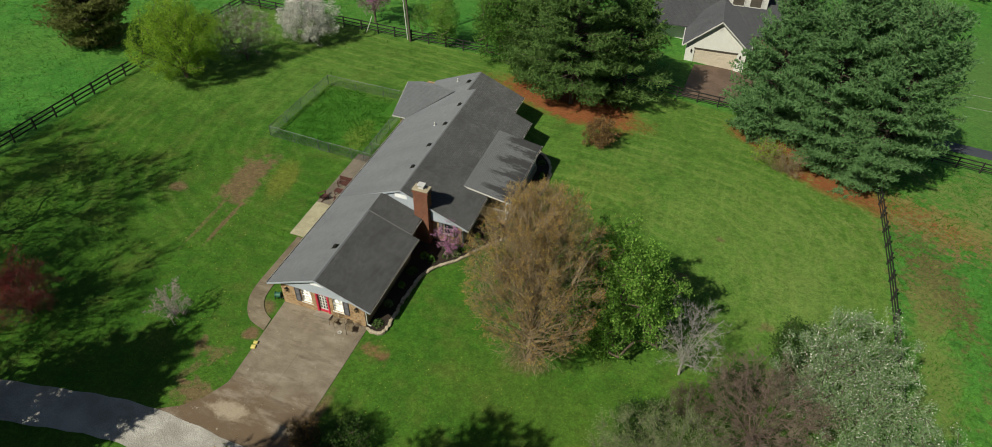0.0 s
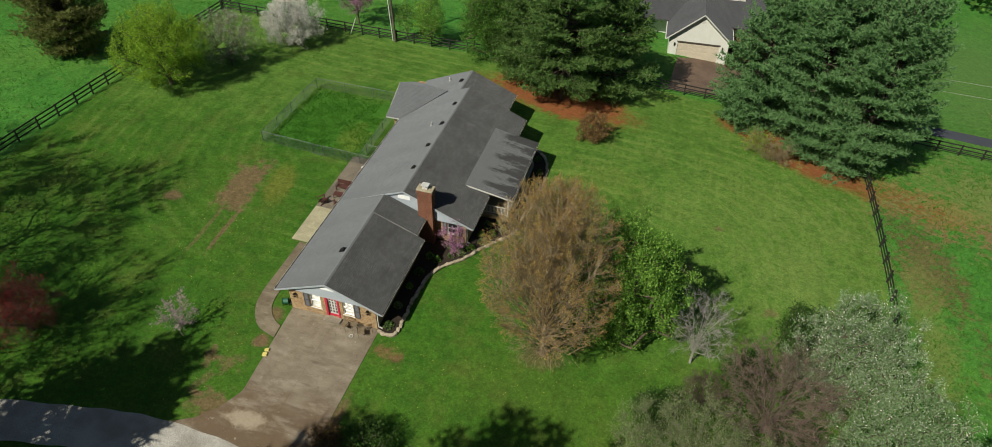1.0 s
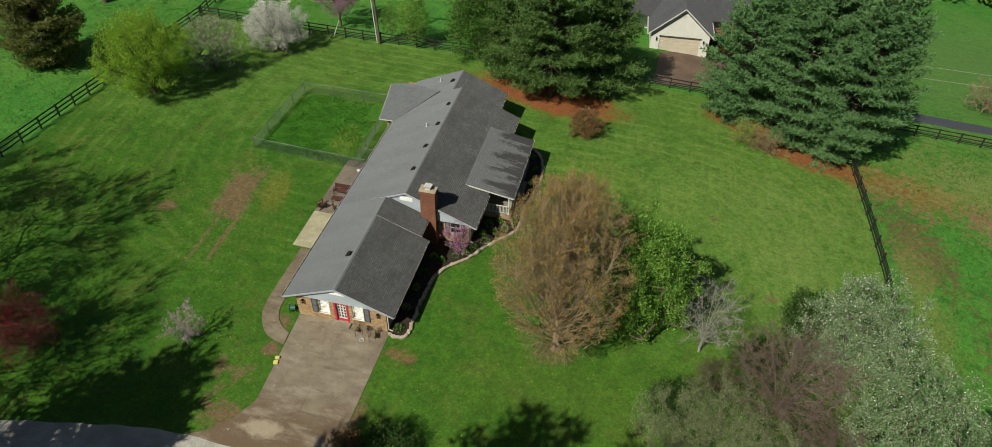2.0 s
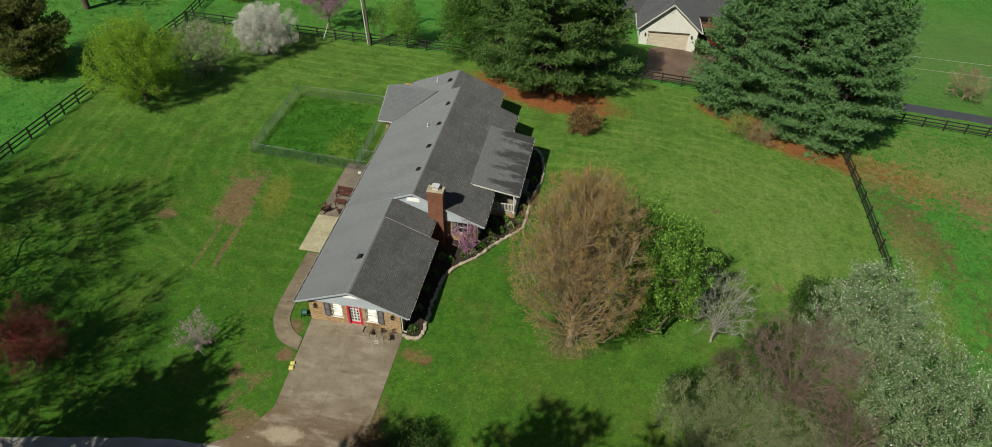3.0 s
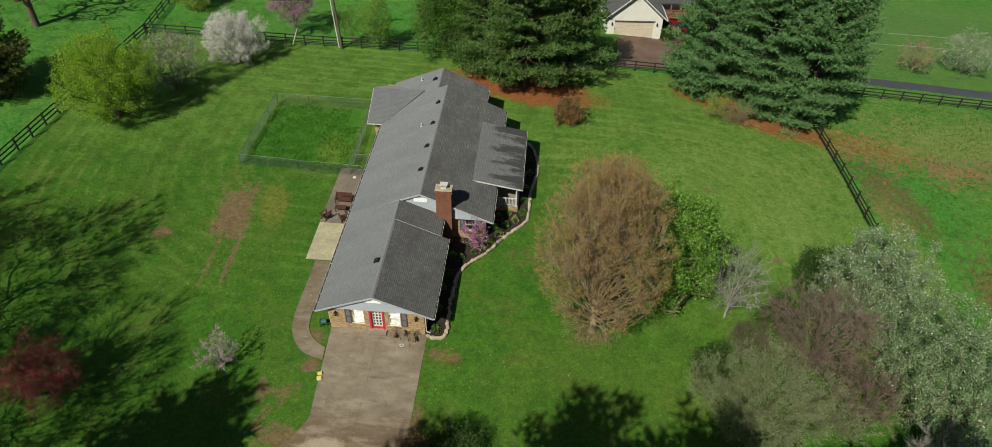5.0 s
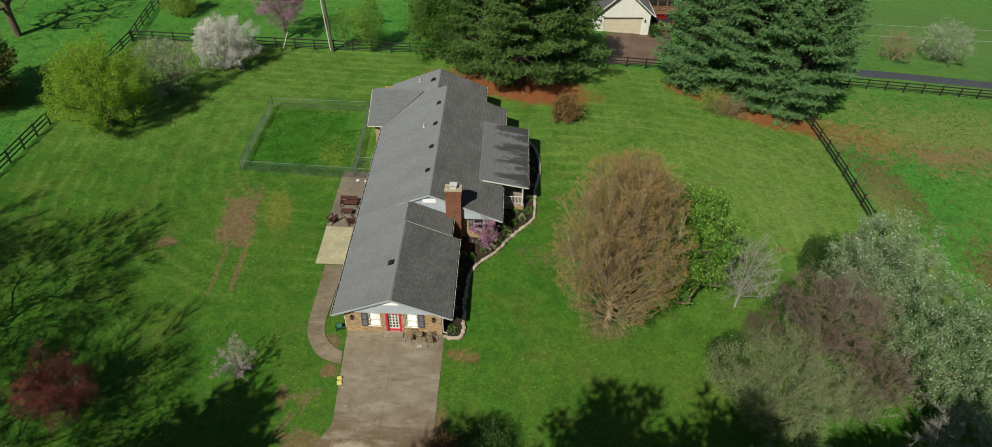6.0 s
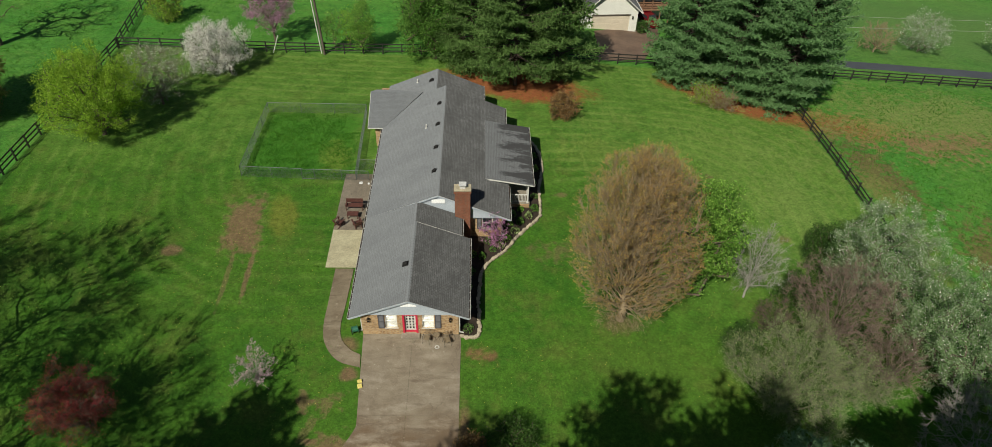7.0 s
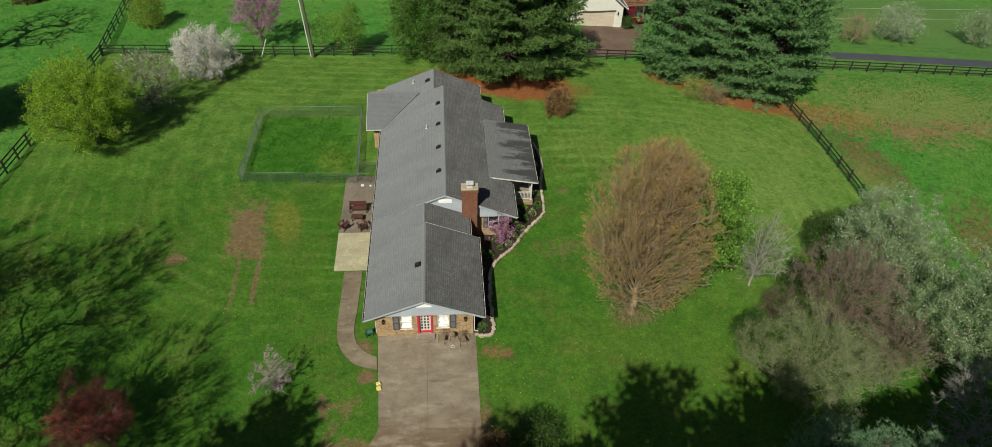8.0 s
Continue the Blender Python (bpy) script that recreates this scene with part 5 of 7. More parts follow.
def tree(name, at, height, radius, base, bark, leaf=None, leaves=0, size=0.2, targets=400, step=0.5, trunk_r=0.2, seed=1, label="", category="tree", group="",
         forks=1, twigs=0, twig_len=0.5, twig_r=0.012, scatter=0.35, shell=0.5, low=0.0, lean=0.0, lop=0.2, lift=0.35, flat=1.0, narrow=0.55, min_r=0.012, outward=0.4, leaf2=None, share2=0.0, wobble=0.12, sag=0.10, expo=0.42, reach=0, fan=1.25, stray=0.65, up=0.45):
    rng = np.random.default_rng(seed)
    arr, parent, rad, tips, out = grow(rng, height, radius, base, targets, step, trunk_r, forks, flat, lean, wobble, shell, low, lop, sag, expo, reach, fan)
    rad = np.maximum(rad, min_r)
    root = thing(name, (at[0], at[1], gz(*at) - 0.05), rng.uniform(0, 360) if abs(lean) < 1e-6 else 0, label, category, group)
    ch = np.arange(1, len(arr))
    pr = parent[1:]
    r_end = rad[ch]
    r_start = np.minimum(rad[pr], rad[ch] * 1.25)
    big = rad[ch] > 0.05
    vs, fs, off = [], [], 0
    for sel, sides in ((big, 6), (~big, 3)):
        if sel.any():
            v, f = tubes_mesh("limb", arr[pr[sel]], arr[ch[sel]], r_start[sel], r_end[sel], sides)
            vs.append(v)
            fs.append(f + off)
            off += len(v)
    if twigs:
        # fine bare twigs off the thin limbs
        thin = ch[rad[ch] <= max(0.03, np.quantile(rad[ch], 0.7))]
        pick = rng.choice(thin, twigs)
        a = arr[pick] + rng.normal(size=(twigs, 3)) * 0.03
        d = out[pick] * 0.9 + rng.normal(size=(twigs, 3)) * stray + np.array((0, 0, up))
        d /= np.linalg.norm(d, axis=1, keepdims=True)
        b = a + d * twig_len * rng.uniform(0.5, 1.4, (twigs, 1))
        v, f = tubes_mesh("twig", a, b, np.full(twigs, twig_r), np.full(twigs, twig_r * 0.4), 3)
        vs.append(v)
        fs.append(f + off)
        off += len(v)
        ends = np.concatenate([a * 0.4 + b * 0.6, b])
        ends_out = np.concatenate([out[pick], out[pick]])
    trunk = mesh_from("trunk", np.concatenate(vs), np.concatenate(fs))
    part("trunk", trunk, bark, root, "")
    if leaves:
        if twigs:
            pick = rng.integers(0, len(ends), leaves)
            p = ends[pick] + rng.normal(size=(leaves, 3)) * scatter
            o = ends_out[pick]
        else:
            thin = ch[rad[ch] < np.quantile(rad[ch], 0.75) + 1e-9]
            w = np.concatenate([thin, tips, tips])
            pick = w[rng.integers(0, len(w), leaves)]
            p = arr[pick] + rng.normal(size=(leaves, 3)) * scatter
            o = out[pick]
        p[:, 2] = np.maximum(p[:, 2], 0.1 + low * 0.5)
        cut = int(leaves * (1 - share2)) if leaf2 else leaves
        v, f = leaf_cards(rng, p[:cut], size, o[:cut] * outward, lift, narrow)
        part("crown", mesh_from("crown", v, f, False), leaf, root)
        if leaf2:
            v, f = leaf_cards(rng, p[cut:], size * 0.9, o[cut:] * outward, lift, narrow)
            part("blossom", mesh_from("blossom", v, f, False), leaf2, root)
    return root


def straight_tree(name, at, height, radius, seed, label, group):
    """A tree of many straight limbs that fan out from a short trunk to a dome of fine budding twigs."""
    rng = np.random.default_rng(seed)
    mid, half = height * 0.55, np.array((radius, radius, height * 0.45))
    centre = np.array((0.0, 0.0, mid))

    def to_dome(p, d):
        """How far it is from p along d to the dome."""
        q, e = (p - centre) / half, d / half
        a, b, c = (e * e).sum(-1), (q * e).sum(-1), (q * q).sum(-1) - 1.0
        return (-b + np.sqrt(np.maximum(b * b - a * c, 0.0))) / a

    def unit(v):
        return v / (np.linalg.norm(v, axis=-1, keepdims=True) + 1e-9)

    def branches(p, d, length, r0, r1, bow, steps):
        """Slightly bowed limbs as chains of points; gives segments, and a function for points along them."""
        f = np.linspace(0, 1, steps + 1)[None, :, None]
        pts = p[:, None] + d[:, None] * length[:, None, None] * f + np.array((0, 0, 1.0)) * (bow * length)[:, None, None] * (f * f - f)
        pts += rng.normal(size=pts.shape) * 0.012 * length[:, None, None] * np.minimum(f * 4, 1)
        rad = (r0[:, None] * (1 - f[..., 0]) + r1[:, None] * f[..., 0])
        segs = (pts[:, :-1].reshape(-1, 3), pts[:, 1:].reshape(-1, 3), rad[:, :-1].ravel(), rad[:, 1:].ravel())

        def along(i, g):
            k = np.minimum((g * steps).astype(int), steps - 1)
            w = (g * steps - k)[:, None]
            return pts[i, k] * (1 - w) + pts[i, k + 1] * w, unit(pts[i, k + 1] - pts[i, k])

        return segs, along

    parts_of = []
    trunk_h = 5.6
    tz = np.linspace(-0.1, trunk_h, 10)
    tp = np.stack([0.05 * np.sin(tz * 1.3), 0.04 * np.cos(tz * 1.1), tz], 1)
    tr = 0.36 - 0.045 * tz
    parts_of.append((tp[:-1], tp[1:], tr[:-1], tr[1:], 8))
    n1 = 84
    k = np.arange(n1)
    az = k * 2.39996 + rng.uniform(-0.25, 0.25, n1)
    lean = np.radians(3 + 60 * ((k + 0.5) / n1) ** 1.25 + rng.uniform(-3, 3, n1))
    d1 = np.stack([np.sin(lean) * np.cos(az), np.sin(lean) * np.sin(az), np.cos(lean)], 1)
    p1 = np.stack([np.zeros(n1), np.zeros(n1), trunk_h - 4.5 * (k / n1) ** 0.75 + rng.uniform(-0.3, 0.1, n1)], 1)
    l1 = to_dome(p1, d1) * rng.uniform(0.86, 1.0, n1)
    s1, along1 = branches(p1, d1, l1, rng.uniform(0.035, 0.075, n1), np.full(n1, 0.010), rng.uniform(0.02, 0.12, n1), 9)
    parts_of.append((*s1, 5))
    n2 = 1300
    i2, g2 = rng.choice(n1, n2, p=l1 / l1.sum()), 0.2 + 0.78 * rng.uniform(0, 1, n2) ** 0.62
    p2, a2 = along1(i2, g2)
    d2 = unit(a2 + rng.normal(size=(n2, 3)) * (0.22 + 0.30 * g2[:, None]) + np.array((0, 0, 0.10)))
    l2 = np.clip(to_dome(p2, d2), 0.15, rng.uniform(1.4, 3.6, n2))
    s2, along2 = branches(p2, d2, l2, np.full(n2, 0.026), np.full(n2, 0.008), np.full(n2, 0.06), 4)
    parts_of.append((*s2, 3))
    n3 = 4600
    i3, g3 = rng.choice(n2, n3, p=l2 / l2.sum()), rng.uniform(0.2, 1.0, n3)
    p3, a3 = along2(i3, g3)
    d3 = unit(a3 + rng.normal(size=(n3, 3)) * 0.42 + np.array((0, 0, 0.12)))
    l3 = np.clip(to_dome(p3, d3) + 0.15, 0.15, rng.uniform(0.5, 1.4, n3))
    s3, along3 = branches(p3, d3, l3, np.full(n3, 0.012), np.full(n3, 0.006), np.full(n3, 0.05), 2)
    parts_of.append((*s3, 3))
    n4 = 11000
    i4, g4 = rng.integers(0, n3, n4), rng.uniform(0.15, 1.0, n4)
    p4, a4 = along3(i4, g4)
    d4 = unit(a4 + rng.normal(size=(n4, 3)) * 0.5)
    e4 = p4 + d4 * rng.uniform(0.2, 0.6, (n4, 1))
    parts_of.append((p4, e4, np.full(n4, 0.008), np.full(n4, 0.004), 3))
    # fine shoots about the foot of the trunk
    n5 = 500
    fa, fr = rng.uniform(0, 2 * np.pi, n5), rng.uniform(0.2, 2.6, n5)
    p5 = np.stack([fr * np.cos(fa), fr * np.sin(fa), 0.4 + fr * 0.45 + rng.uniform(0, 0.7, n5)], 1)
    e5 = p5 + unit(np.stack([np.cos(fa), np.sin(fa), rng.normal(size=n5) * 0.6], 1) + rng.normal(size=(n5, 3)) * 0.5) * rng.uniform(0.3, 0.9, (n5, 1))
    e5[:, 2] = np.maximum(e5[:, 2], 0.1)
    parts_of.append((p5, e5, np.full(n5, 0.010), np.full(n5, 0.005), 3))
    vs, fs, off = [], [], 0
    for q0, q1, ra, rb, sides in parts_of:
        v, f = tubes_mesh("limb", q0, q1, ra, rb, sides)
        vs.append(v)
        fs.append(f + off)
        off += len(v)
    root = thing(name, (at[0], at[1], gz(*at) - 0.05), 0, label, "tree", group)
    part("trunk", mesh_from("trunk", np.concatenate(vs), np.concatenate(fs)), M_TANBARK, root)
    pick = rng.integers(0, n4, 98000)
    w = rng.uniform(0.2, 1.05, (len(pick), 1))
    b = p4[pick] * (1 - w) + e4[pick] * w + rng.normal(size=(len(pick), 3)) * 0.05
    rel = (b - centre) / half
    outer = np.linalg.norm(rel, axis=1)
    b = b[rng.uniform(0, 1, len(b)) < np.clip(0.45 + 0.9 * (outer - 0.45) + 0.35 * rel[:, 2], 0.15, 1.0)]
    v, f = leaf_cards(rng, b, 0.068, unit(b - centre) * 0.4, 0.35, 0.55)
    part("crown", mesh_from("crown", v, f, False), M_BUD_TAN, root)


def needle_tufts(rng, at, d, size, blades=5, spread=0.55, width=0.13):
    """Fans of needles: each tuft is a few slender blades that open out along its shoot."""
    n = len(at)
    d = d / (np.linalg.norm(d, axis=1, keepdims=True) + 1e-9)
    out_v = np.empty((n, blades, 3, 3))
    for k in range(blades):
        q = d + rng.normal(size=(n, 3)) * spread
        q /= np.linalg.norm(q, axis=1, keepdims=True) + 1e-9
        s = np.cross(q, rng.normal(size=(n, 3)))
        s /= np.linalg.norm(s, axis=1, keepdims=True) + 1e-9
        L = size * rng.uniform(0.7, 1.3, (n, 1))
        out_v[:, k, 0] = at - s * L * width
        out_v[:, k, 1] = at + s * L * width
        out_v[:, k, 2] = at + q * L
    return out_v.reshape(-1, 3), np.arange(n * blades * 3).reshape(-1, 3)


def conifer(name, at, height, radius, base, leaf, seed, label, size=0.55, whorl=0.6, per=6, gap=0.37, trunk_r=0.28, blades=4, droop=0.25, full=0.75, category="tree", group="", blunt=0.55, needle=0.16):
    """A pine: whorls of limbs up the trunk, each limb with flat side sprays set with needle tufts."""
    rng = np.random.default_rng(seed)
    root = thing(name, (at[0], at[1], gz(*at) - 0.05), 0, label, category, group)
    p0, p1, r0, r1, tp, td = [], [], [], [], [], []
    n = int(height / 1.2)
    bend = rng.normal(size=2) * 0.15
    for i in range(n):
        a, b = i / n, (i + 1) / n
        p0.append((bend[0] * a, bend[1] * a, a * height * 0.97))
        p1.append((bend[0] * b, bend[1] * b, b * height * 0.97))
        r0.append(trunk_r * (1 - a * 0.95))
        r1.append(trunk_r * (1 - b * 0.95))
    z = base
    while z < height - 0.3:
        u = (z - base) / (height - base)
        prof = (1 - u) ** blunt * min(1, full + u * 1.5)
        for k in range(per):
            az = rng.uniform(0, 2 * np.pi)
            L = max(0.5, radius * prof * rng.uniform(0.72, 1.14))
            up = 0.10 + 0.9 * u ** 2 - droop * (1 - u)
            zz = z + rng.uniform(-0.42, 0.42)
            h = np.array((math.cos(az), math.sin(az), 0))
            side = np.array((-h[1], h[0], 0))
            m = max(3, int(L / 0.7))

            def at_s(s):
                return h * L * s + np.array((0, 0, zz + up * L * s + 0.30 * L * s * s - 0.10 * L * s))

            for i in range(m):
                a, b = i / m, (i + 1) / m
                p0.append(at_s(a))
                p1.append(at_s(b))
                w = 0.02 + 0.012 * L
                r0.append(w * (1 - a) + 0.008)
                r1.append(w * (1 - b) + 0.008)
            s = 0.30
            while s <= 1.0:
                c = at_s(s)
                for sg in (-1, 1):
                    l2 = (0.30 * L * (1.15 - s) + 0.55) * rng.uniform(0.7, 1.25)
                    dirn = h * 0.75 + side * sg * 0.8 + np.array((0, 0, 0.12 + 0.1 * rng.normal()))
                    dirn /= np.linalg.norm(dirn)
                    q = 0.15
                    while q < l2:
                        tp.append(c + dirn * q + rng.normal(size=3) * 0.08)
                        td.append(dirn + np.array((0, 0, 0.55)))
                        q += gap * 0.75
                s += gap / L
            tp.append(at_s(1.0))
            td.append(h + np.array((0, 0, 0.6)))
        z += whorl * (1 - 0.35 * u)
    tp.append(np.array((bend[0], bend[1], height * 0.97)))
    td.append(np.array((0, 0, 1.0)))
    v, f = tubes_mesh("limb", p0, p1, np.array(r0), np.array(r1), 5)
    part("trunk", mesh_from("trunk", v, f), M_PINEBARK, root)
    tp, td = np.array(tp), np.array(td)
    tp[:, 2] = np.maximum(tp[:, 2], 0.15)
    v, f = needle_tufts(rng, tp, td, size, blades, 0.8, needle)
    part("crown", mesh_from("crown", v, f, False), leaf, root)
    return root


TREES = "trees round the yard"
# the two groups of pines by the far fence
conifer("pine_tree", (9.3, 38.2), 17.5, 6.3, 2.0, M_PINE_OLIVE, 11, "tall dark green white pine over red fallen needles", size=0.36, blades=5, gap=0.34, group=TREES)
conifer("pine_tree", (14.4, 42.2), 12.2, 5.4, 1.2, M_PINE_OLIVE, 12, "tall dark green white pine by the board fence", size=0.36, blades=5, gap=0.34, group=TREES)
conifer("pine_tree", (4.2, 42.6), 16.0, 5.0, 1.0, M_PINE_OLIVE, 13, "tall dark green white pine by the board fence", size=0.36, blades=5, gap=0.34, group=TREES)
tree("broadleaf_tree", (-0.3, 44.6), 11.5, 4.3, 0.6, M_BARK, M_LEAF_MID, 40000, 0.21, 460, 0.6, 0.24, 14, "mid-green leafy tree beside the pines", group=TREES, scatter=0.4)
conifer("pine_tree", (30.6, 43.6), 17.0, 5.4, 0.9, M_PINE, 15, "tall blue-green white pine by the garage drive", size=0.37, blades=5, gap=0.34, group=TREES)
conifer("pine_tree", (36.0, 41.2), 19.0, 6.4, 0.9, M_PINE, 16, "tall blue-green white pine over red fallen needles", size=0.37, blades=5, gap=0.34, group=TREES)
conifer("pine_tree", (41.6, 38.6), 18.5, 6.6, 0.8, M_PINE, 17, "tall blue-green white pine at the fence corner", size=0.37, blades=5, gap=0.34, group=TREES)
conifer("pine_tree", (40.0, 44.5), 18.0, 5.6, 0.8, M_PINE, 18, "tall blue-green white pine behind the others", size=0.37, blades=5, gap=0.34, group=TREES)

# the trees along the side and back fences
tree("broadleaf_tree", (-32.4, 25.2), 9.0, 5.0, 0.9, M_BARK, M_LEAF_YELLOW, 54000, 0.14, 420, 0.55, 0.24, 21, "yellow-green spring tree beside the board fence", group=TREES, scatter=0.25, lop=0.14, reach=18, wobble=0.08, sag=-0.02)
conifer("cedar_tree", (-46.3, 27.0), 9.5, 5.6, 0.6, M_CEDAR, 22, "bronze-green cedar tree in the pasture", size=0.34, whorl=0.45, per=9, droop=0.15, full=0.5, group=TREES, blunt=0.45)
tree("blossom_tree", (-28.8, 31.6), 6.6, 3.3, 1.0, M_BARK, M_BLOSSOM_GREEN, 8000, 0.11, 380, 0.4, 0.14, 23, "thin whitish flowering tree beside the green one", group=TREES, twigs=2500, scatter=0.15, leaf2=M_BLOSSOM, share2=0.55)
tree("blossom_tree", (-24.9, 39.2), 6.2, 3.5, 0.5, M_BARK, M_BLOSSOM, 26000, 0.13, 300, 0.45, 0.16, 24, "round crabapple tree full of white blossom", group=TREES, scatter=0.22, lop=0.24, leaf2=M_LEAF_MID, share2=0.08)
tree("redbud_tree", (-20.6, 48.4), 6.8, 3.0, 2.2, M_BARK, M_PINK, 9500, 0.11, 320, 0.4, 0.15, 25, "pink flowering redbud behind the board fence", group=TREES, reach=9, twigs=2200, scatter=0.13, wobble=0.05, sag=-0.02)
tree("young_tree", (-9.2, 45.6), 7.2, 1.6, 0.8, M_BARK, M_LEAF_GREEN, 6500, 0.16, 200, 0.4, 0.09, 26, "slim young green tree in the fence row", group=TREES, forks=3, scatter=0.25)
tree("young_tree", (-12.7, 46.2), 5.4, 1.2, 0.8, M_BARK, M_LEAF_GREEN, 1500, 0.16, 120, 0.4, 0.07, 27, "slim young green tree by the utility pole", group=TREES, forks=3, scatter=0.22)
tree("young_tree", (-11.0, 47.2), 5.0, 1.5, 0.8, M_BARK, M_LEAF_YELLOW, 1600, 0.16, 120, 0.4, 0.06, 28, "thin yellow-green young tree in the fence row", group=TREES, forks=2, scatter=0.3)
tree("bare_tree", (-52.0, 43.8), 14.0, 5.5, 3.5, M_BARK, None, 0, 0, 260, 0.7, 0.42, 29, "large bare tree in the far pasture", group=TREES, twigs=1500, twig_len=0.8, wobble=0.05, sag=-0.04, expo=0.52)
tree("round_shrub", (-35.4, 53.5), 4.0, 2.2, 0.1, M_BARK, M_LEAF_YELLOW, 6500, 0.18, 160, 0.4, 0.08, 30, "olive yellow-green round shrub beyond the fence", "shrub", forks=3, scatter=0.25, leaf2=M_CEDAR, share2=0.5)
tree("bare_tree", (-37.5, 66.0), 9.0, 3.5, 2.0, M_BARK, None, 0, 0, 160, 0.6, 0.22, 31, "bare tree in the far pasture", group=TREES, twigs=1200, twig_len=0.7, wobble=0.05, sag=-0.04, expo=0.52)
tree("bare_tree", (-31.0, 68.0), 9.0, 3.5, 2.0, M_BARK, None, 0, 0, 160, 0.6, 0.20, 32, "bare tree in the far pasture", group=TREES, twigs=1200, twig_len=0.7, wobble=0.05, sag=-0.04, expo=0.52)
conifer("cedar_tree", (-53.5, 61.0), 5.5, 2.6, 0.3, M_CEDAR, 33, "small bronze cedar in the far pasture", size=0.45, per=6, group=TREES)

# the group on the side lawn
straight_tree("budding_tree", (16.2, 1.8), 16.0, 4.7, 41, "tall tan tree just coming into bud on the lawn", TREES)
tree("broadleaf_tree", (21.6, 5.3), 12.2, 3.6, 0.3, M_BARK, M_LEAF_GREEN, 42000, 0.17, 440, 0.5, 0.18, 42, "fresh green leafy tree beside the budding one", group=TREES, scatter=0.21, lop=0.26)
tree("bare_tree", (26.9, 4.7), 7.2, 2.5, 1.8, M_GREYBARK, None, 0, 0, 300, 0.28, 0.10, 43, "small pale grey leafless tree on the lawn", group=TREES, twigs=2600, twig_len=0.45, twig_r=0.007, reach=12, min_r=0.008, wobble=0.05, sag=-0.03, expo=0.55)
tree("rusty_shrub", (14.3, 31.2), 2.9, 1.55, 0.1, M_BARK, M_RUST, 6500, 0.14, 200, 0.3, 0.05, 44, "round rust-brown shrub alone on the lawn", "shrub", forks=4, twigs=1500, twig_len=0.3, scatter=0.12)
tree("mixed_shrub", (31.2, 36.6), 2.4, 1.5, 0.1, M_TANBARK, M_LEAF_YELLOW, 1900, 0.13, 160, 0.3, 0.05, 45, "ragged yellow-green shrub under the pines", "shrub", forks=4, twigs=900, twig_len=0.4, scatter=0.2, lop=0.4)
tree("mixed_shrub", (33.2, 35.6), 2.2, 1.5, 0.1, M_TANBARK, M_RUST, 1200, 0.11, 160, 0.3, 0.05, 46, "ragged thin pinkish brown shrub under the pines", "shrub", forks=4, twigs=1300, twig_len=0.4, scatter=0.2, lop=0.4, leaf2=M_LEAF_YELLOW, share2=0.45)

# the thicket at the fence's near end
tree("pear_tree", (37.6, 5.0), 9.4, 4.5, 0.5, M_BARK, M_BLOSSOM_GREEN, 56000, 0.118, 560, 0.45, 0.2, 51, "white-flowering tree with grey-green young leaves by the fence", group=TREES, scatter=0.20, lop=0.2, leaf2=M_BLOSSOM, share2=0.14)
tree("pear_tree", (40.2, -2.9), 9.6, 4.9, 0.5, M_BARK, M_BLOSSOM_GREEN, 60000, 0.118, 580, 0.45, 0.2, 52, "white-flowering grey-green tree in the thicket", group=TREES, scatter=0.20, lop=0.2, leaf2=M_BLOSSOM, share2=0.08)
tree("pear_tree", (47.8, -3.0), 9.5, 4.8, 0.5, M_BARK, M_BLOSSOM_GREEN, 38000, 0.12, 380, 0.45, 0.2, 53, "grey-green budding tree in the thicket", group=TREES, scatter=0.20, lop=0.2, leaf2=M_BLOSSOM, share2=0.04)
tree("broadleaf_tree", (34.6, 8.6), 4.6, 1.8, 0.2, M_BARK, M_LEAF_DARK, 7000, 0.17, 200, 0.4, 0.1, 54, "dark green bushy tree behind the white one", group=TREES, scatter=0.25)
tree("broadleaf_tree", (30.8, 4.2), 3.0, 1.5, 0.1, M_BARK, M_LEAF_DARK, 4000, 0.16, 140, 0.4, 0.07, 55, "low dark green bush in the thicket", "shrub", scatter=0.22)
tree("bare_tree", (32.3, 0.4), 7.6, 4.0, 0.8, M_PURPLEBARK, M_PURPLEBUD, 9000, 0.075, 700, 0.38, 0.16, 56, "purplish brown leafless tree in the thicket", group=TREES, reach=14, twigs=7500, twig_len=0.5, twig_r=0.009, scatter=0.10, min_r=0.010, wobble=0.05, sag=-0.03, expo=0.52)
tree("budding_tree", (27.1, -5.5), 6.6, 4.5, 0.5, M_OLIVEBARK, M_BUD_GREYGREEN, 42000, 0.075, 600, 0.4, 0.16, 57, "grey-green budding tree in the thicket", group=TREES, reach=14, twigs=6500, twig_len=0.5, twig_r=0.008, scatter=0.16, min_r=0.010, wobble=0.05, sag=-0.03, expo=0.52)
tree("bare_tree", (37.4, -10.2), 7.0, 3.4, 0.6, M_GREYBARK, None, 0, 0, 380, 0.4, 0.12, 58, "grey leafless tree in the thicket", group=TREES, forks=3, twigs=4200, twig_len=0.5, twig_r=0.012, wobble=0.05, sag=-0.04, expo=0.52)

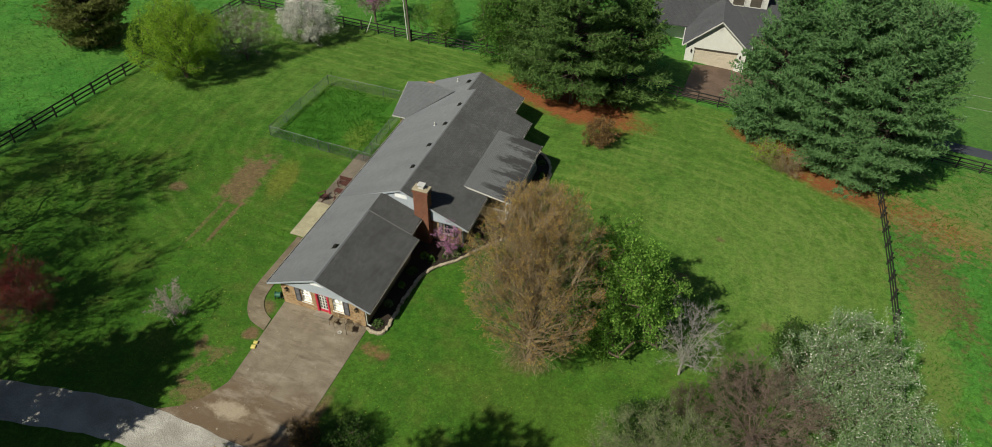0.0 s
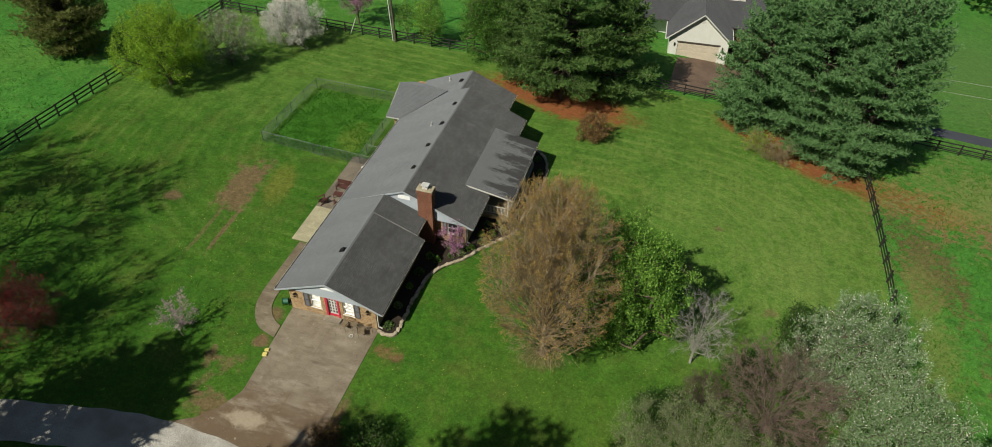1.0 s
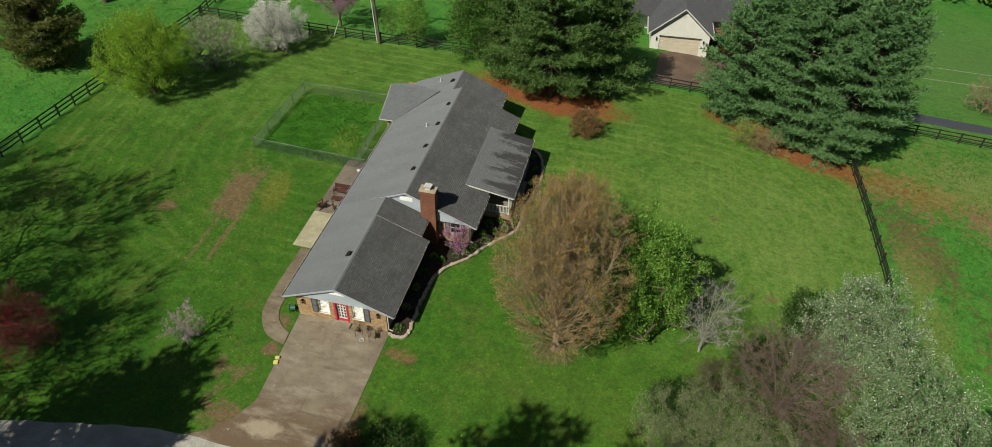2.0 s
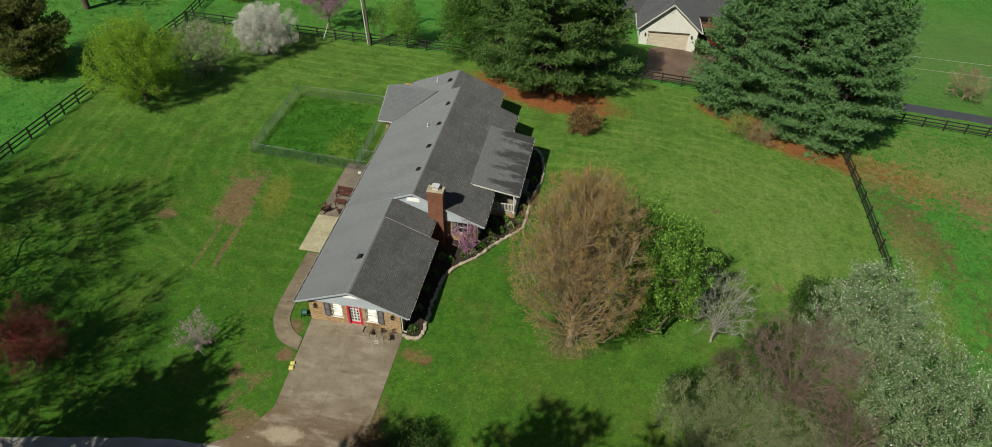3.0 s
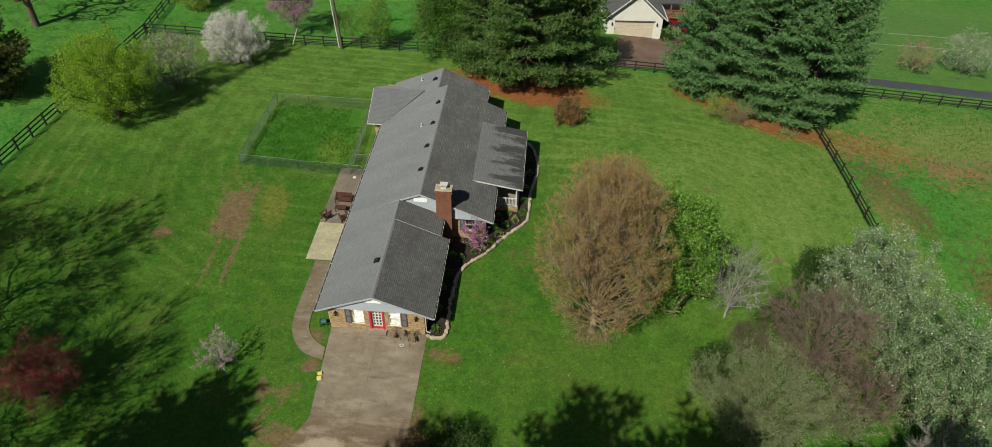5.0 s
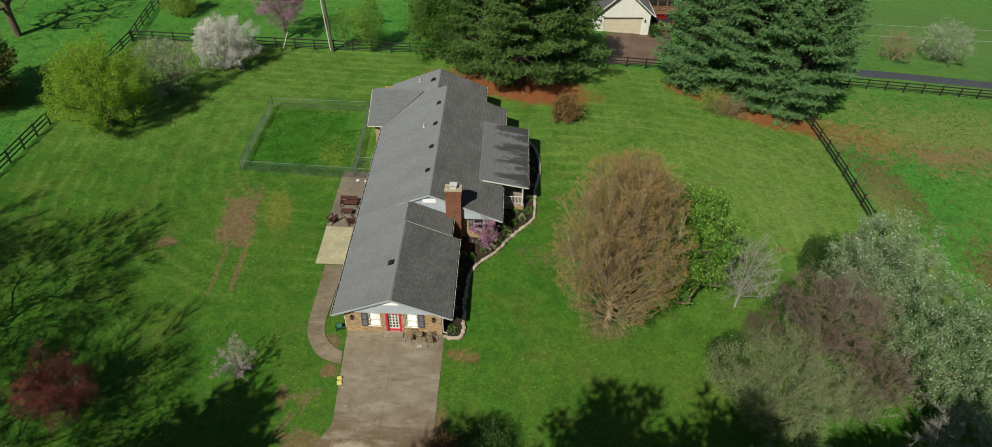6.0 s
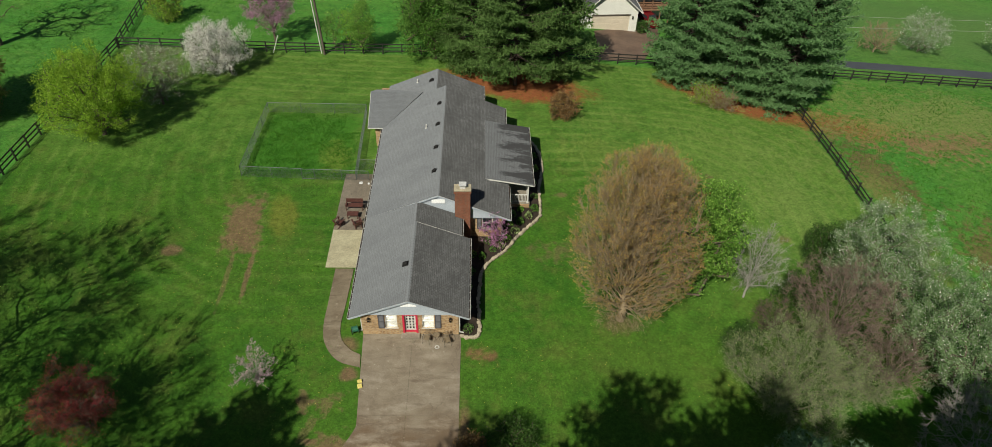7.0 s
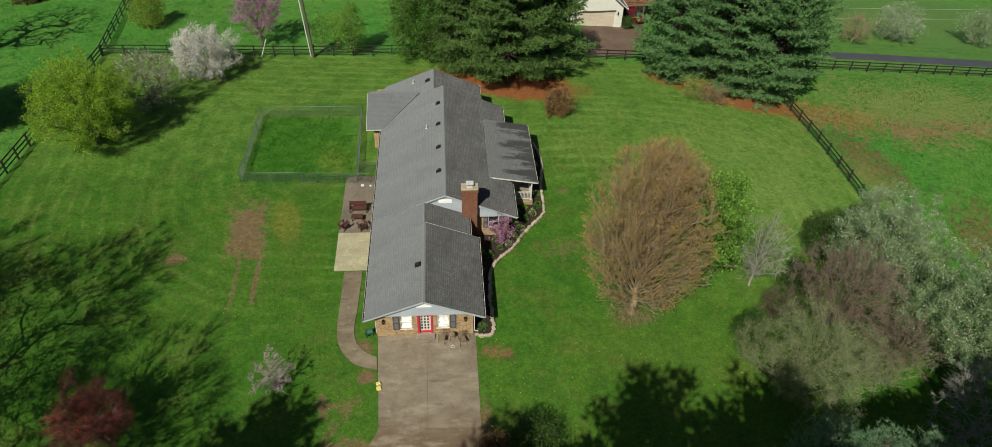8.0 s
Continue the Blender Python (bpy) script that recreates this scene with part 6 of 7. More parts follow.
tree("evergreen_bush", (25.0, -1.2), 2.8, 1.5, 0.1, M_BARK, M_LEAF_DARK, 5000, 0.15, 140, 0.4, 0.07, 64, "dark green bush at the thicket's edge", "shrub", scatter=0.22)
tree("bare_tree", (35.4, -3.4), 4.6, 2.3, 0.4, M_PURPLEBARK, M_PURPLEBUD, 1500, 0.075, 260, 0.35, 0.10, 70, "low grey-brown leafless tree in the thicket", group=TREES, reach=9, twigs=2600, twig_len=0.5, twig_r=0.009, scatter=0.10, wobble=0.05)
tree("twiggy_bush", (33.2, -4.4), 2.6, 2.2, 0.1, M_OLIVEBARK, M_BUD_GREYGREEN, 4200, 0.09, 240, 0.3, 0.06, 59, "thin olive twiggy bush in the thicket", "shrub", reach=10, twigs=2600, twig_len=0.45, twig_r=0.008, wobble=0.05, scatter=0.16)
tree("twiggy_bush", (34.6, -0.9), 2.4, 1.8, 0.1, M_BARK, M_LEAF_DARK, 3200, 0.12, 160, 0.3, 0.06, 60, "dark green undergrowth bush in the thicket", "shrub", scatter=0.2)
tree("twiggy_bush", (27.9, 1.2), 3.0, 1.7, 0.2, M_BARK, M_CEDAR, 1800, 0.07, 200, 0.3, 0.06, 65, "brown twiggy bush in the thicket", "shrub", reach=8, twigs=2500, twig_len=0.4, twig_r=0.008, wobble=0.05)
tree("rusty_shrub", (4.7, -10.4), 2.0, 1.1, 0.1, M_BARK, M_RUST, 2600, 0.13, 140, 0.3, 0.05, 67, "rust-brown shrub beside the driveway", "shrub", forks=4, twigs=700, twig_len=0.3, scatter=0.14)
tree("evergreen_bush", (7.2, -9.8), 2.4, 1.9, 0.1, M_BARK, M_LEAF_DARK, 5000, 0.14, 160, 0.4, 0.07, 68, "dark green bush in the shade beside the lawn", "shrub", scatter=0.24, lop=0.3)
tree("evergreen_bush", (27.9, 57.4), 1.7, 0.9, 0.1, M_BARK, M_LEAF_DARK, 1800, 0.15, 90, 0.3, 0.05, 69, "dark green bush at the garage corner", "shrub", scatter=0.16)
tree("olive_shrub", (1.0, -14.4), 1.9, 1.4, 0.1, M_BARK, M_BUD_TAN, 900, 0.12, 120, 0.3, 0.04, 66, "thin olive-brown shrub beside the lane", "shrub", reach=7, twigs=500, wobble=0.06, leaf2=M_LEAF_MID, share2=0.5)

# near the drive
tree("red_tree", (-20.7, -8.1), 5.0, 2.2, 0.5, M_BARK, M_DARKRED, 19000, 0.066, 500, 0.36, 0.13, 61, "dark red budding tree on the side lawn", group=TREES, reach=12, wobble=0.06, sag=-0.03, expo=0.5, lop=0.3, twigs=5000, twig_len=0.4, scatter=0.13)
tree("redbud_tree", (-10.3, -4.5), 3.4, 1.45, 0.5, M_GREYBARK, M_PALEPINK, 2400, 0.075, 70, 0.25, 0.05, 62, "small pale pink flowering tree on the lawn", group=TREES, reach=9, twigs=600, twig_len=0.3, twig_r=0.008, scatter=0.04, wobble=0.04, sag=-0.03, lop=0.3)
tree("redbud_tree", (6.4, 9.6), 3.4, 1.2, 0.6, M_BARK, M_PINK, 3000, 0.08, 110, 0.25, 0.045, 63, "small pink redbud in the bed by the chimney", group=TREES, reach=8, twigs=500, twig_len=0.25, twig_r=0.008, scatter=0.05, wobble=0.05, sag=-0.03, lop=0.3)

# orchard trees beyond the side road
tree("blossom_tree", (62.6, 58.6), 4.6, 2.6, 0.7, M_TANBARK, M_BUD_TAN, 500, 0.09, 200, 0.35, 0.12, 71, "small leafless fruit tree in bud beyond the road", group=TREES, reach=9, twigs=2000, twig_len=0.5, twig_r=0.010, scatter=0.08, wobble=0.05, sag=-0.02)
tree("blossom_tree", (70.8, 61.0), 6.2, 3.6, 0.5, M_BARK, M_BLOSSOM_GREEN, 8000, 0.16, 320, 0.45, 0.13, 72, "pale flowering fruit tree beyond the road", group=TREES, scatter=0.26, leaf2=M_BLOSSOM, share2=0.3)
tree("blossom_tree", (86.0, 63.2), 5.6, 3.2, 0.4, M_BARK, M_BLOSSOM_GREEN, 7000, 0.18, 280, 0.45, 0.13, 73, "pale flowering fruit tree beyond the road", group=TREES, scatter=0.3, leaf2=M_BLOSSOM, share2=0.15)

# tall trees behind the camera's side, mostly unseen, placed to shade the lawn
conifer("pine_tree", (-21.2, -28.7), 25.4, 5.6, 2.5, M_PINE, 81, "tall pine beside the gravel lane", size=0.7, whorl=0.8, gap=0.6, blades=3, group=TREES, blunt=0.40)
conifer("pine_tree", (2.6, -32.2), 30.0, 7.0, 4.0, M_PINE, 82, "tall pine beyond the lane", size=0.8, whorl=0.95, gap=0.75, blades=3, group=TREES, blunt=0.42)
conifer("pine_tree", (-6.9, -33.6), 28.4, 5.6, 4.0, M_PINE, 83, "tall pine beyond the lane", size=0.8, whorl=0.95, gap=0.75, blades=3, group=TREES, blunt=0.42)
# unseen, set back along the sun's line to shade the thicket's edge
conifer("pine_tree", (11.4, -31.0), 28.2, 7.4, 3.0, M_PINE, 84, "tall unseen pine added for the shade by the thicket", size=0.7, blades=3, gap=0.65, whorl=0.85, group=TREES, blunt=0.42)
conifer("pine_tree", (21.6, -16.0), 11.2, 2.6, 1.0, M_PINE_PALE, 85, "pale blue-green pine near the thicket", size=0.28, blades=12, gap=0.30, whorl=0.62, group=TREES, needle=0.05)
conifer("pine_tree", (24.0, -16.6), 11.0, 2.4, 1.0, M_PINE_PALE, 89, "pale blue-green pine near the thicket", size=0.28, blades=12, gap=0.32, whorl=0.65, group=TREES, needle=0.05)
conifer("pine_tree", (26.8, -16.9), 11.2, 2.5, 1.0, M_PINE_PALE, 90, "pale blue-green pine near the thicket", size=0.28, blades=12, gap=0.32, whorl=0.65, group=TREES, needle=0.05)
conifer("pine_tree", (-15.5, -25.0), 16.5, 4.6, 1.0, M_PINE, 91, "pine beyond the gravel lane", size=0.9, whorl=0.9, gap=0.75, blades=3, group=TREES)
conifer("cedar_tree", (-25.0, -25.0), 8.0, 3.4, 0.6, M_CEDAR, 92, "bronze-green cedar by the gravel lane", size=0.6, whorl=0.9, gap=0.75, blades=3, group=TREES)
# unseen pines added to darken the ground about the thicket
conifer("pine_tree", (27.0, -22.0), 16.0, 4.6, 1.0, M_PINE, 93, "unseen pine added to shade the thicket", size=0.9, whorl=0.9, gap=0.75, blades=3, group=TREES)
conifer("pine_tree", (23.5, -27.0), 22.0, 6.0, 1.0, M_PINE, 97, "tall unseen pine added to shade the thicket", size=0.9, whorl=0.9, gap=0.75, blades=3, group=TREES)
conifer("pine_tree", (29.0, -26.0), 25.0, 6.5, 1.0, M_PINE, 95, "tall unseen pine added to shade the thicket", size=0.9, whorl=0.9, gap=0.75, blades=3, group=TREES)
conifer("pine_tree", (36.0, -24.0), 23.0, 6.5, 1.0, M_PINE, 96, "tall unseen pine added to shade the thicket", size=0.9, whorl=0.9, gap=0.75, blades=3, group=TREES)
conifer("pine_tree", (34.5, -21.0), 15.0, 4.6, 1.0, M_PINE, 94, "unseen pine added to shade the thicket", size=0.9, whorl=0.9, gap=0.75, blades=3, group=TREES)
tree("bare_tree", (-34.5, -9.5), 21.0, 7.5, 4.0, M_BARK, None, 0, 0, 620, 0.9, 0.42, 86, "large bare shade tree beside the lawn", group=TREES, twigs=6500, twig_len=1.7, twig_r=0.017, forks=3, wobble=0.05, sag=-0.04, expo=0.72)
tree("bare_tree", (-28.0, -20.5), 22.0, 7.0, 4.0, M_BARK, None, 0, 0, 620, 0.9, 0.40, 87, "large bare shade tree by the gravel lane", group=TREES, twigs=6500, twig_len=1.7, twig_r=0.017, forks=3, wobble=0.05, sag=-0.04, expo=0.72)
tree("bare_tree", (-44.5, -6.0), 19.0, 7.0, 4.0, M_BARK, None, 0, 0, 560, 0.9, 0.40, 88, "large bare shade tree beside the pasture", group=TREES, twigs=5500, twig_len=1.7, twig_r=0.017, forks=3, wobble=0.05, sag=-0.04, expo=0.72)


# ---- board fences ----
def board_fence(name, pts, label, rails=3, height=1.35, spacing=2.44):
    """Black three-board fence along a line: a post every eight feet, boards nailed between."""
    root = thing(name, (pts[0][0], pts[0][1], gz(*pts[0])), 0, label, "fence", "board fences")
    o = root.matrix_basis.translation
    post = Shape().box(-0.065, 0.065, -0.065, 0.065, -0.3, height + 0.08).mesh("post")
    post.materials.append(M_FENCE)
    board = Shape().box(0, 1, -0.018, 0.018, -0.07, 0.07).mesh("board")
    board.materials.append(M_FENCE)
    rng = random.Random(len(pts) * 7 + int(abs(pts[0][0])))
    for (ax, ay), (bx, by) in zip(pts[:-1], pts[1:]):
        L = math.hypot(bx - ax, by - ay)
        n = max(1, round(L / spacing))
        for k in range(n + 1):
            x, y = ax + (bx - ax) * k / n, ay + (by - ay) * k / n
            part("post", post, None, root, at=Matrix.Translation(Vector((x, y, gz(x, y))) - o) @ pose(0, 0, 0, rng.uniform(-1.2, 1.2), rng.uniform(-1.2, 1.2), math.degrees(math.atan2(by - ay, bx - ax))))
            if k == n:
                break
            x2, y2 = ax + (bx - ax) * (k + 1) / n, ay + (by - ay) * (k + 1) / n
            ang = math.degrees(math.atan2(y2 - y, x2 - x))
            for r in range(rails):
                h = 0.36 + (height - 0.44) * r / (rails - 1)
                a = Vector((x, y, gz(x, y) + h + rng.uniform(-0.015, 0.015)))
                b = Vector((x2, y2, gz(x2, y2) + h + rng.uniform(-0.015, 0.015)))
                d = b - a
                m = Matrix.Translation(a - o) @ d.to_track_quat("X", "Z").to_matrix().to_4x4() @ pose(0, 0.083, 0) @ Matrix.Diagonal((d.length, 1, 1, 1))
                part("board", board, None, root, at=m)


board_fence("board_fence", [(-40.0, -6), (-39.2, 8), (-38.65, 18), (-38.3, 27), (-38.4, 44.3), (-41.5, 68)], "black three-board fence along the side pasture")
board_fence("board_fence", [(-38.4, 44.6), (-21.0, 45.3), (0.3, 45.7), (20.3, 45.9), (27.5, 46.3), (31.0, 47.0)], "black three-board fence along the back of the yard")
board_fence("board_fence", [(42.6, -14), (42.6, 17), (42.4, 36.4)], "black three-board fence along the side field")
board_fence("board_fence", [(44.0, 46.6), (64.0, 47.4), (92.0, 48.6)], "black three-board fence along the asphalt road")


# ---- dog pen of chain link ----
def chain_link_pen():
    root = thing("dog_pen", (-12, 25, gz(-12, 25)), 0, "galvanised chain-link dog pen with a gate on the back lawn", "pen")
    o = Vector((-12, 25, gz(-12, 25)))
    H = 1.22
    runs = [((-17.35, 19.05), (-11.6, 18.85)), ((-10.4, 18.8), (-5.3, 18.6)), ((-17.35, 19.05), (-17.4, 30.7)), ((-17.4, 30.7), (-6.95, 30.8)), ((-6.5, 18.7), (-6.95, 30.8)), ((-11.6, 18.85), (-10.4, 18.8)), ((-6.55, 20.4), (-4.4, 20.4))]
    for q, (a, b) in enumerate(runs):
        L = math.hypot(b[0] - a[0], b[1] - a[1])
        d = Vector(((b[0] - a[0]) / L, (b[1] - a[1]) / L, 0))
        A = Vector((*a, gz(*a))) - o
        B = Vector((*b, gz(*b))) - o
        gate = q == 5
        n = max(1, round(L / 3))
        if gate:
            g = part("gate", Shape().tube(A + Vector((0, -0.05, 0.1)), A + Vector((0, -0.05, H)), 0.022).tube(B + Vector((0, -0.05, 0.1)), B + Vector((0, -0.05, H)), 0.022)
                     .tube(A + Vector((0, -0.05, 0.1)), B + Vector((0, -0.05, 0.1)), 0.022).tube(A + Vector((0, -0.05, H)), B + Vector((0, -0.05, H)), 0.022), M_STEEL, root, "steel gate of the pen", True)
        else:
            for k in range(n + 1):
                p = A + (B - A) * k / n
                part("post", Shape().tube(p + Vector((0, 0, -0.2)), p + Vector((0, 0, H + 0.06)), 0.028, n=8), M_STEEL, root, smooth=True)
            part("top_rail", Shape().tube(A + Vector((0, 0, H)), B + Vector((0, 0, H)), 0.021, n=6), M_STEEL, root, smooth=True)
        pitch = 0.085
        s0, s1 = [], []
        k = -H
        while k < L:
            for sg in (1, -1):
                u0, u1 = (k, k + H) if sg == 1 else (k + H, k)
                z0, z1 = 0.03, H
                c0, c1 = u0, u1
                if min(u0, u1) < 0 or max(u0, u1) > L:
                    lo, hi = max(min(u0, u1), 0), min(max(u0, u1), L)
                    t0, t1 = (lo - u0) / (u1 - u0), (hi - u0) / (u1 - u0)
                    t0, t1 = min(t0, t1), max(t0, t1)
                    c0, c1 = u0 + (u1 - u0) * t0, u0 + (u1 - u0) * t1
                    z0, z1 = 0.03 + (H - 0.03) * t0, 0.03 + (H - 0.03) * t1
                if abs(c1 - c0) > 0.02:
                    s0.append(A + (B - A) * c0 / L + Vector((0, 0, z0)))
                    s1.append(A + (B - A) * c1 / L + Vector((0, 0, z1)))
            k += pitch
        v, f = tubes_mesh("wire", np.array(s0), np.array(s1), np.full(len(s0), 0.0035), np.full(len(s0), 0.0035), 3)
        part("chain_link", mesh_from("chain_link", v, f), M_STEEL, root, kind="stuff")


chain_link_pen()


# ---- planting bed with its stone edge ----
EDGE = [(3.8, -0.28), (4.5, -0.42), (5.05, -0.1), (5.15, 0.9), (5.1, 3.0), (5.2, 5.2), (5.5, 6.9), (6.3, 8.1), (7.3, 9.1), (8.3, 10.7), (9.1, 11.8), (10.2, 13.1), (10.75, 14.3), (10.75, 16.0), (10.85, 18.0), (11.2, 20.2), (11.3, 22.4), (10.9, 24.8), (9.9, 26.4), (8.6, 27.2)]
edge_line = smooth_line(EDGE, 10)
bed_outline = [tuple(p) for p in edge_line] + [(7.1, 27.2), (7.1, 24.1), (9.8, 24.1), (9.8, 15.0), (7.1, 15.0), (7.1, 10.95), (3.05, 10.95), (3.05, 8.0), (3.65, 8.0), (3.65, -0.05)]
structure("mulch_bed", drape(bed_outline, 0.05, 0.8), M_MULCH, "dark bark mulch bed between the house and its stone edge", "garden bed")


def stone_mesh(rng):
    bm = bmesh.new()
    bmesh.ops.create_icosphere(bm, subdivisions=1, radius=0.5)
    sx, sy, sz = rng.uniform(0.34, 0.52), rng.uniform(0.24, 0.34), rng.uniform(0.22, 0.34)
    for v in bm.verts:
        k = 1 + rng.uniform(-0.16, 0.16)
        v.co = Vector((max(-0.42, min(0.42, v.co.x * 1.15)) * sx * 1.15 * k, max(-0.40, min(0.40, v.co.y * 1.15)) * sy * 1.15 * k, max(-0.36, min(0.38, v.co.z * 1.1)) * sz * 1.15 * k))
    me = bpy.data.meshes.new("stone")
    bm.to_mesh(me)
    bm.free()
    me.materials.append(M_STONE)
    return me


def stone_edge():
    rng = random.Random(5)
    kinds = [stone_mesh(rng) for _ in range(9)]
    root = thing("stone_edging", (EDGE[0][0], EDGE[0][1], gz(*EDGE[0])), 0, "pale fieldstone edging round the mulch bed", "edging")
    o = root.matrix_basis.translation
    line = [Vector((*p, 0)) for p in smooth_line(EDGE, 24)]
    travelled, nxt = 0.0, 0.0
    for a, b in zip(line[:-1], line[1:]):
        travelled += (b - a).length
        if travelled >= nxt:
            d = b - a
            x, y = b.x + rng.uniform(-0.05, 0.05), b.y + rng.uniform(-0.05, 0.05)
            m = Matrix.Translation(Vector((x, y, gz(x, y) + 0.10)) - o) @ pose(0, 0, 0, rng.uniform(-10, 10), rng.uniform(-10, 10), math.degrees(math.atan2(d.y, d.x)) + rng.uniform(-20, 20))
            part("stone", rng.choice(kinds), None, root, at=m)
            nxt = travelled + rng.uniform(0.28, 0.42)


stone_edge()


def leafy_plant(name, x, y, r, h, material, count, size, seed, label):
    rng = np.random.default_rng(seed)
    a = rng.uniform(0, 2 * np.pi, count)
    q = r * np.sqrt(rng.uniform(0, 1, count))
    z = h * (1 - (q / r) ** 2) * rng.uniform(0.35, 1.0, count) + 0.05
    p = np.stack([q * np.cos(a), q * np.sin(a), z], 1)
    o = np.stack([np.cos(a), np.sin(a), np.full(count, 0.6)], 1)
    v, f = leaf_cards(rng, p, size, o, 0.2, 0.6)
    root = thing(name, (x, y, gz(x, y) + 0.04), 0, label, "plant", "plants in the bed")
    part("leaves", mesh_from("leaves", v, f, False), material, root)
    s = Shape()
    for k in range(5):
        t = 2 * math.pi * k / 5
        s.tube((0, 0, -0.03), (r * 0.5 * math.cos(t), r * 0.5 * math.sin(t), h * 0.6), 0.012, 0.006, 5)
    part("stems", s, M_BARK, root)


prng = random.Random(9)
for i, (x, y) in enumerate([(4.6, 8.6), (5.4, 8.3), (6.3, 9.2), (6.9, 9.8), (7.6, 10.6), (5.9, 10.2), (6.7, 10.5), (8.3, 11.7), (7.9, 12.6), (8.8, 12.9), (8.1, 13.9), (9.6, 13.7), (8.9, 14.6), (10.2, 14.8), (10.3, 16.6), (10.3, 18.6), (10.6, 20.8), (10.6, 22.9), (4.3, 0.5), (4.2, 2.6), (4.3, 4.8), (4.4, 6.6), (9.9, 25.2), (8.6, 26.2)]):
    r = prng.uniform(0.28, 0.5)
    leafy_plant("garden_plant", x, y, r, prng.uniform(0.35, 0.7), (M_LEAF_GREEN, M_LEAF_MID, M_PINE_OLIVE, M_BUD_GREYGREEN)[i % 4], 160, 0.16, 200 + i, ("bright green leafy plant in dark mulch", "mid-green low shrub in dark mulch", "dark green low evergreen in mulch", "grey-green perennial in dark mulch")[i % 4])


# ---- patio and driveway furniture ----
def chair_lowback(name, at, turn, material, label, group):
    """A slatted garden armchair."""
    root = thing(name, at, turn, label, "chair", group)
    for sx in (-1, 1):
        part("front_leg", Shape().box(sx * 0.30 - 0.03, sx * 0.30 + 0.03, -0.34, -0.26, 0, 0.58), material, root)
        part("rear_leg", Shape().beam((sx * 0.27, -0.2, 0.32), (sx * 0.27, 0.42, 0.03), 0.05, 0.10), material, root)
        part("armrest", Shape().box(sx * 0.34 - 0.07, sx * 0.34 + 0.07, -0.40, 0.34, 0.58, 0.61), material, root)
    for k in range(5):
        y = -0.30 + k * 0.125
        part("seat_slat", Shape().box(-0.29, 0.29, y, y + 0.105, 0.36 - k * 0.025, 0.385 - k * 0.025), material, root)
    for k in range(6):
        x = -0.27 + k * 0.092
        h = 0.98 - abs(k - 2.5) * 0.03
        part("back_slat", Shape().beam((x + 0.04, 0.28, 0.26), (x + 0.04, 0.28 + 0.30, h), 0.08, 0.022, (0, 1, 0)), material, root)
    part("back_rail", Shape().beam((-0.3, 0.44, 0.60), (0.3, 0.44, 0.60), 0.03, 0.08), material, root)
    return root


def garden_bench(at, turn):
    root = thing("garden_bench", at, turn, "red-brown slatted garden bench on the patio", "bench", "patio furniture")
    for sx in (-1, 1):
        part("side_frame", Shape().box(sx * 0.72 - 0.03, sx * 0.72 + 0.03, -0.32, -0.26, 0, 0.62).box(sx * 0.72 - 0.03, sx * 0.72 + 0.03, 0.26, 0.32, 0, 0.95).box(sx * 0.72 - 0.04, sx * 0.72 + 0.04, -0.34, 0.30, 0.60, 0.64).box(sx * 0.72 - 0.03, sx * 0.72 + 0.03, -0.26, 0.26, 0.34, 0.40), M_FURN, root)
    for k in range(5):
        part("seat_slat", Shape().box(-0.69, 0.69, -0.29 + k * 0.115, -0.195 + k * 0.115, 0.405, 0.43), M_FURN, root)
    for k in range(4):
        part("back_slat", Shape().box(-0.69, 0.69, 0.262, 0.284, 0.50 + k * 0.115, 0.595 + k * 0.115), M_FURN, root)


def low_table(at, turn):
    root = thing("low_table", at, turn, "red-brown slatted low table on the patio", "table", "patio furniture")
    for sx in (-1, 1):
        for sy in (-1, 1):
            part("leg", Shape().box(sx * 0.42 - 0.03, sx * 0.42 + 0.03, sy * 0.22 - 0.03, sy * 0.22 + 0.03, 0, 0.42), M_FURN, root)
    for k in range(5):
        part("top_slat", Shape().box(-0.5, 0.5, -0.29 + k * 0.12, -0.19 + k * 0.12, 0.42, 0.445), M_FURN, root)


garden_bench((-6.1, 14.5, 0.06), 0)
low_table((-6.1, 13.3, 0.06), 0)
chair_lowback("garden_chair", (-7.15, 12.2, 0.06), 145, M_FURN, "red-brown slatted garden armchair on the patio", "patio furniture")
chair_lowback("garden_chair", (-5.55, 12.1, 0.06), 205, M_FURN, "red-brown slatted garden armchair on the patio", "patio furniture")


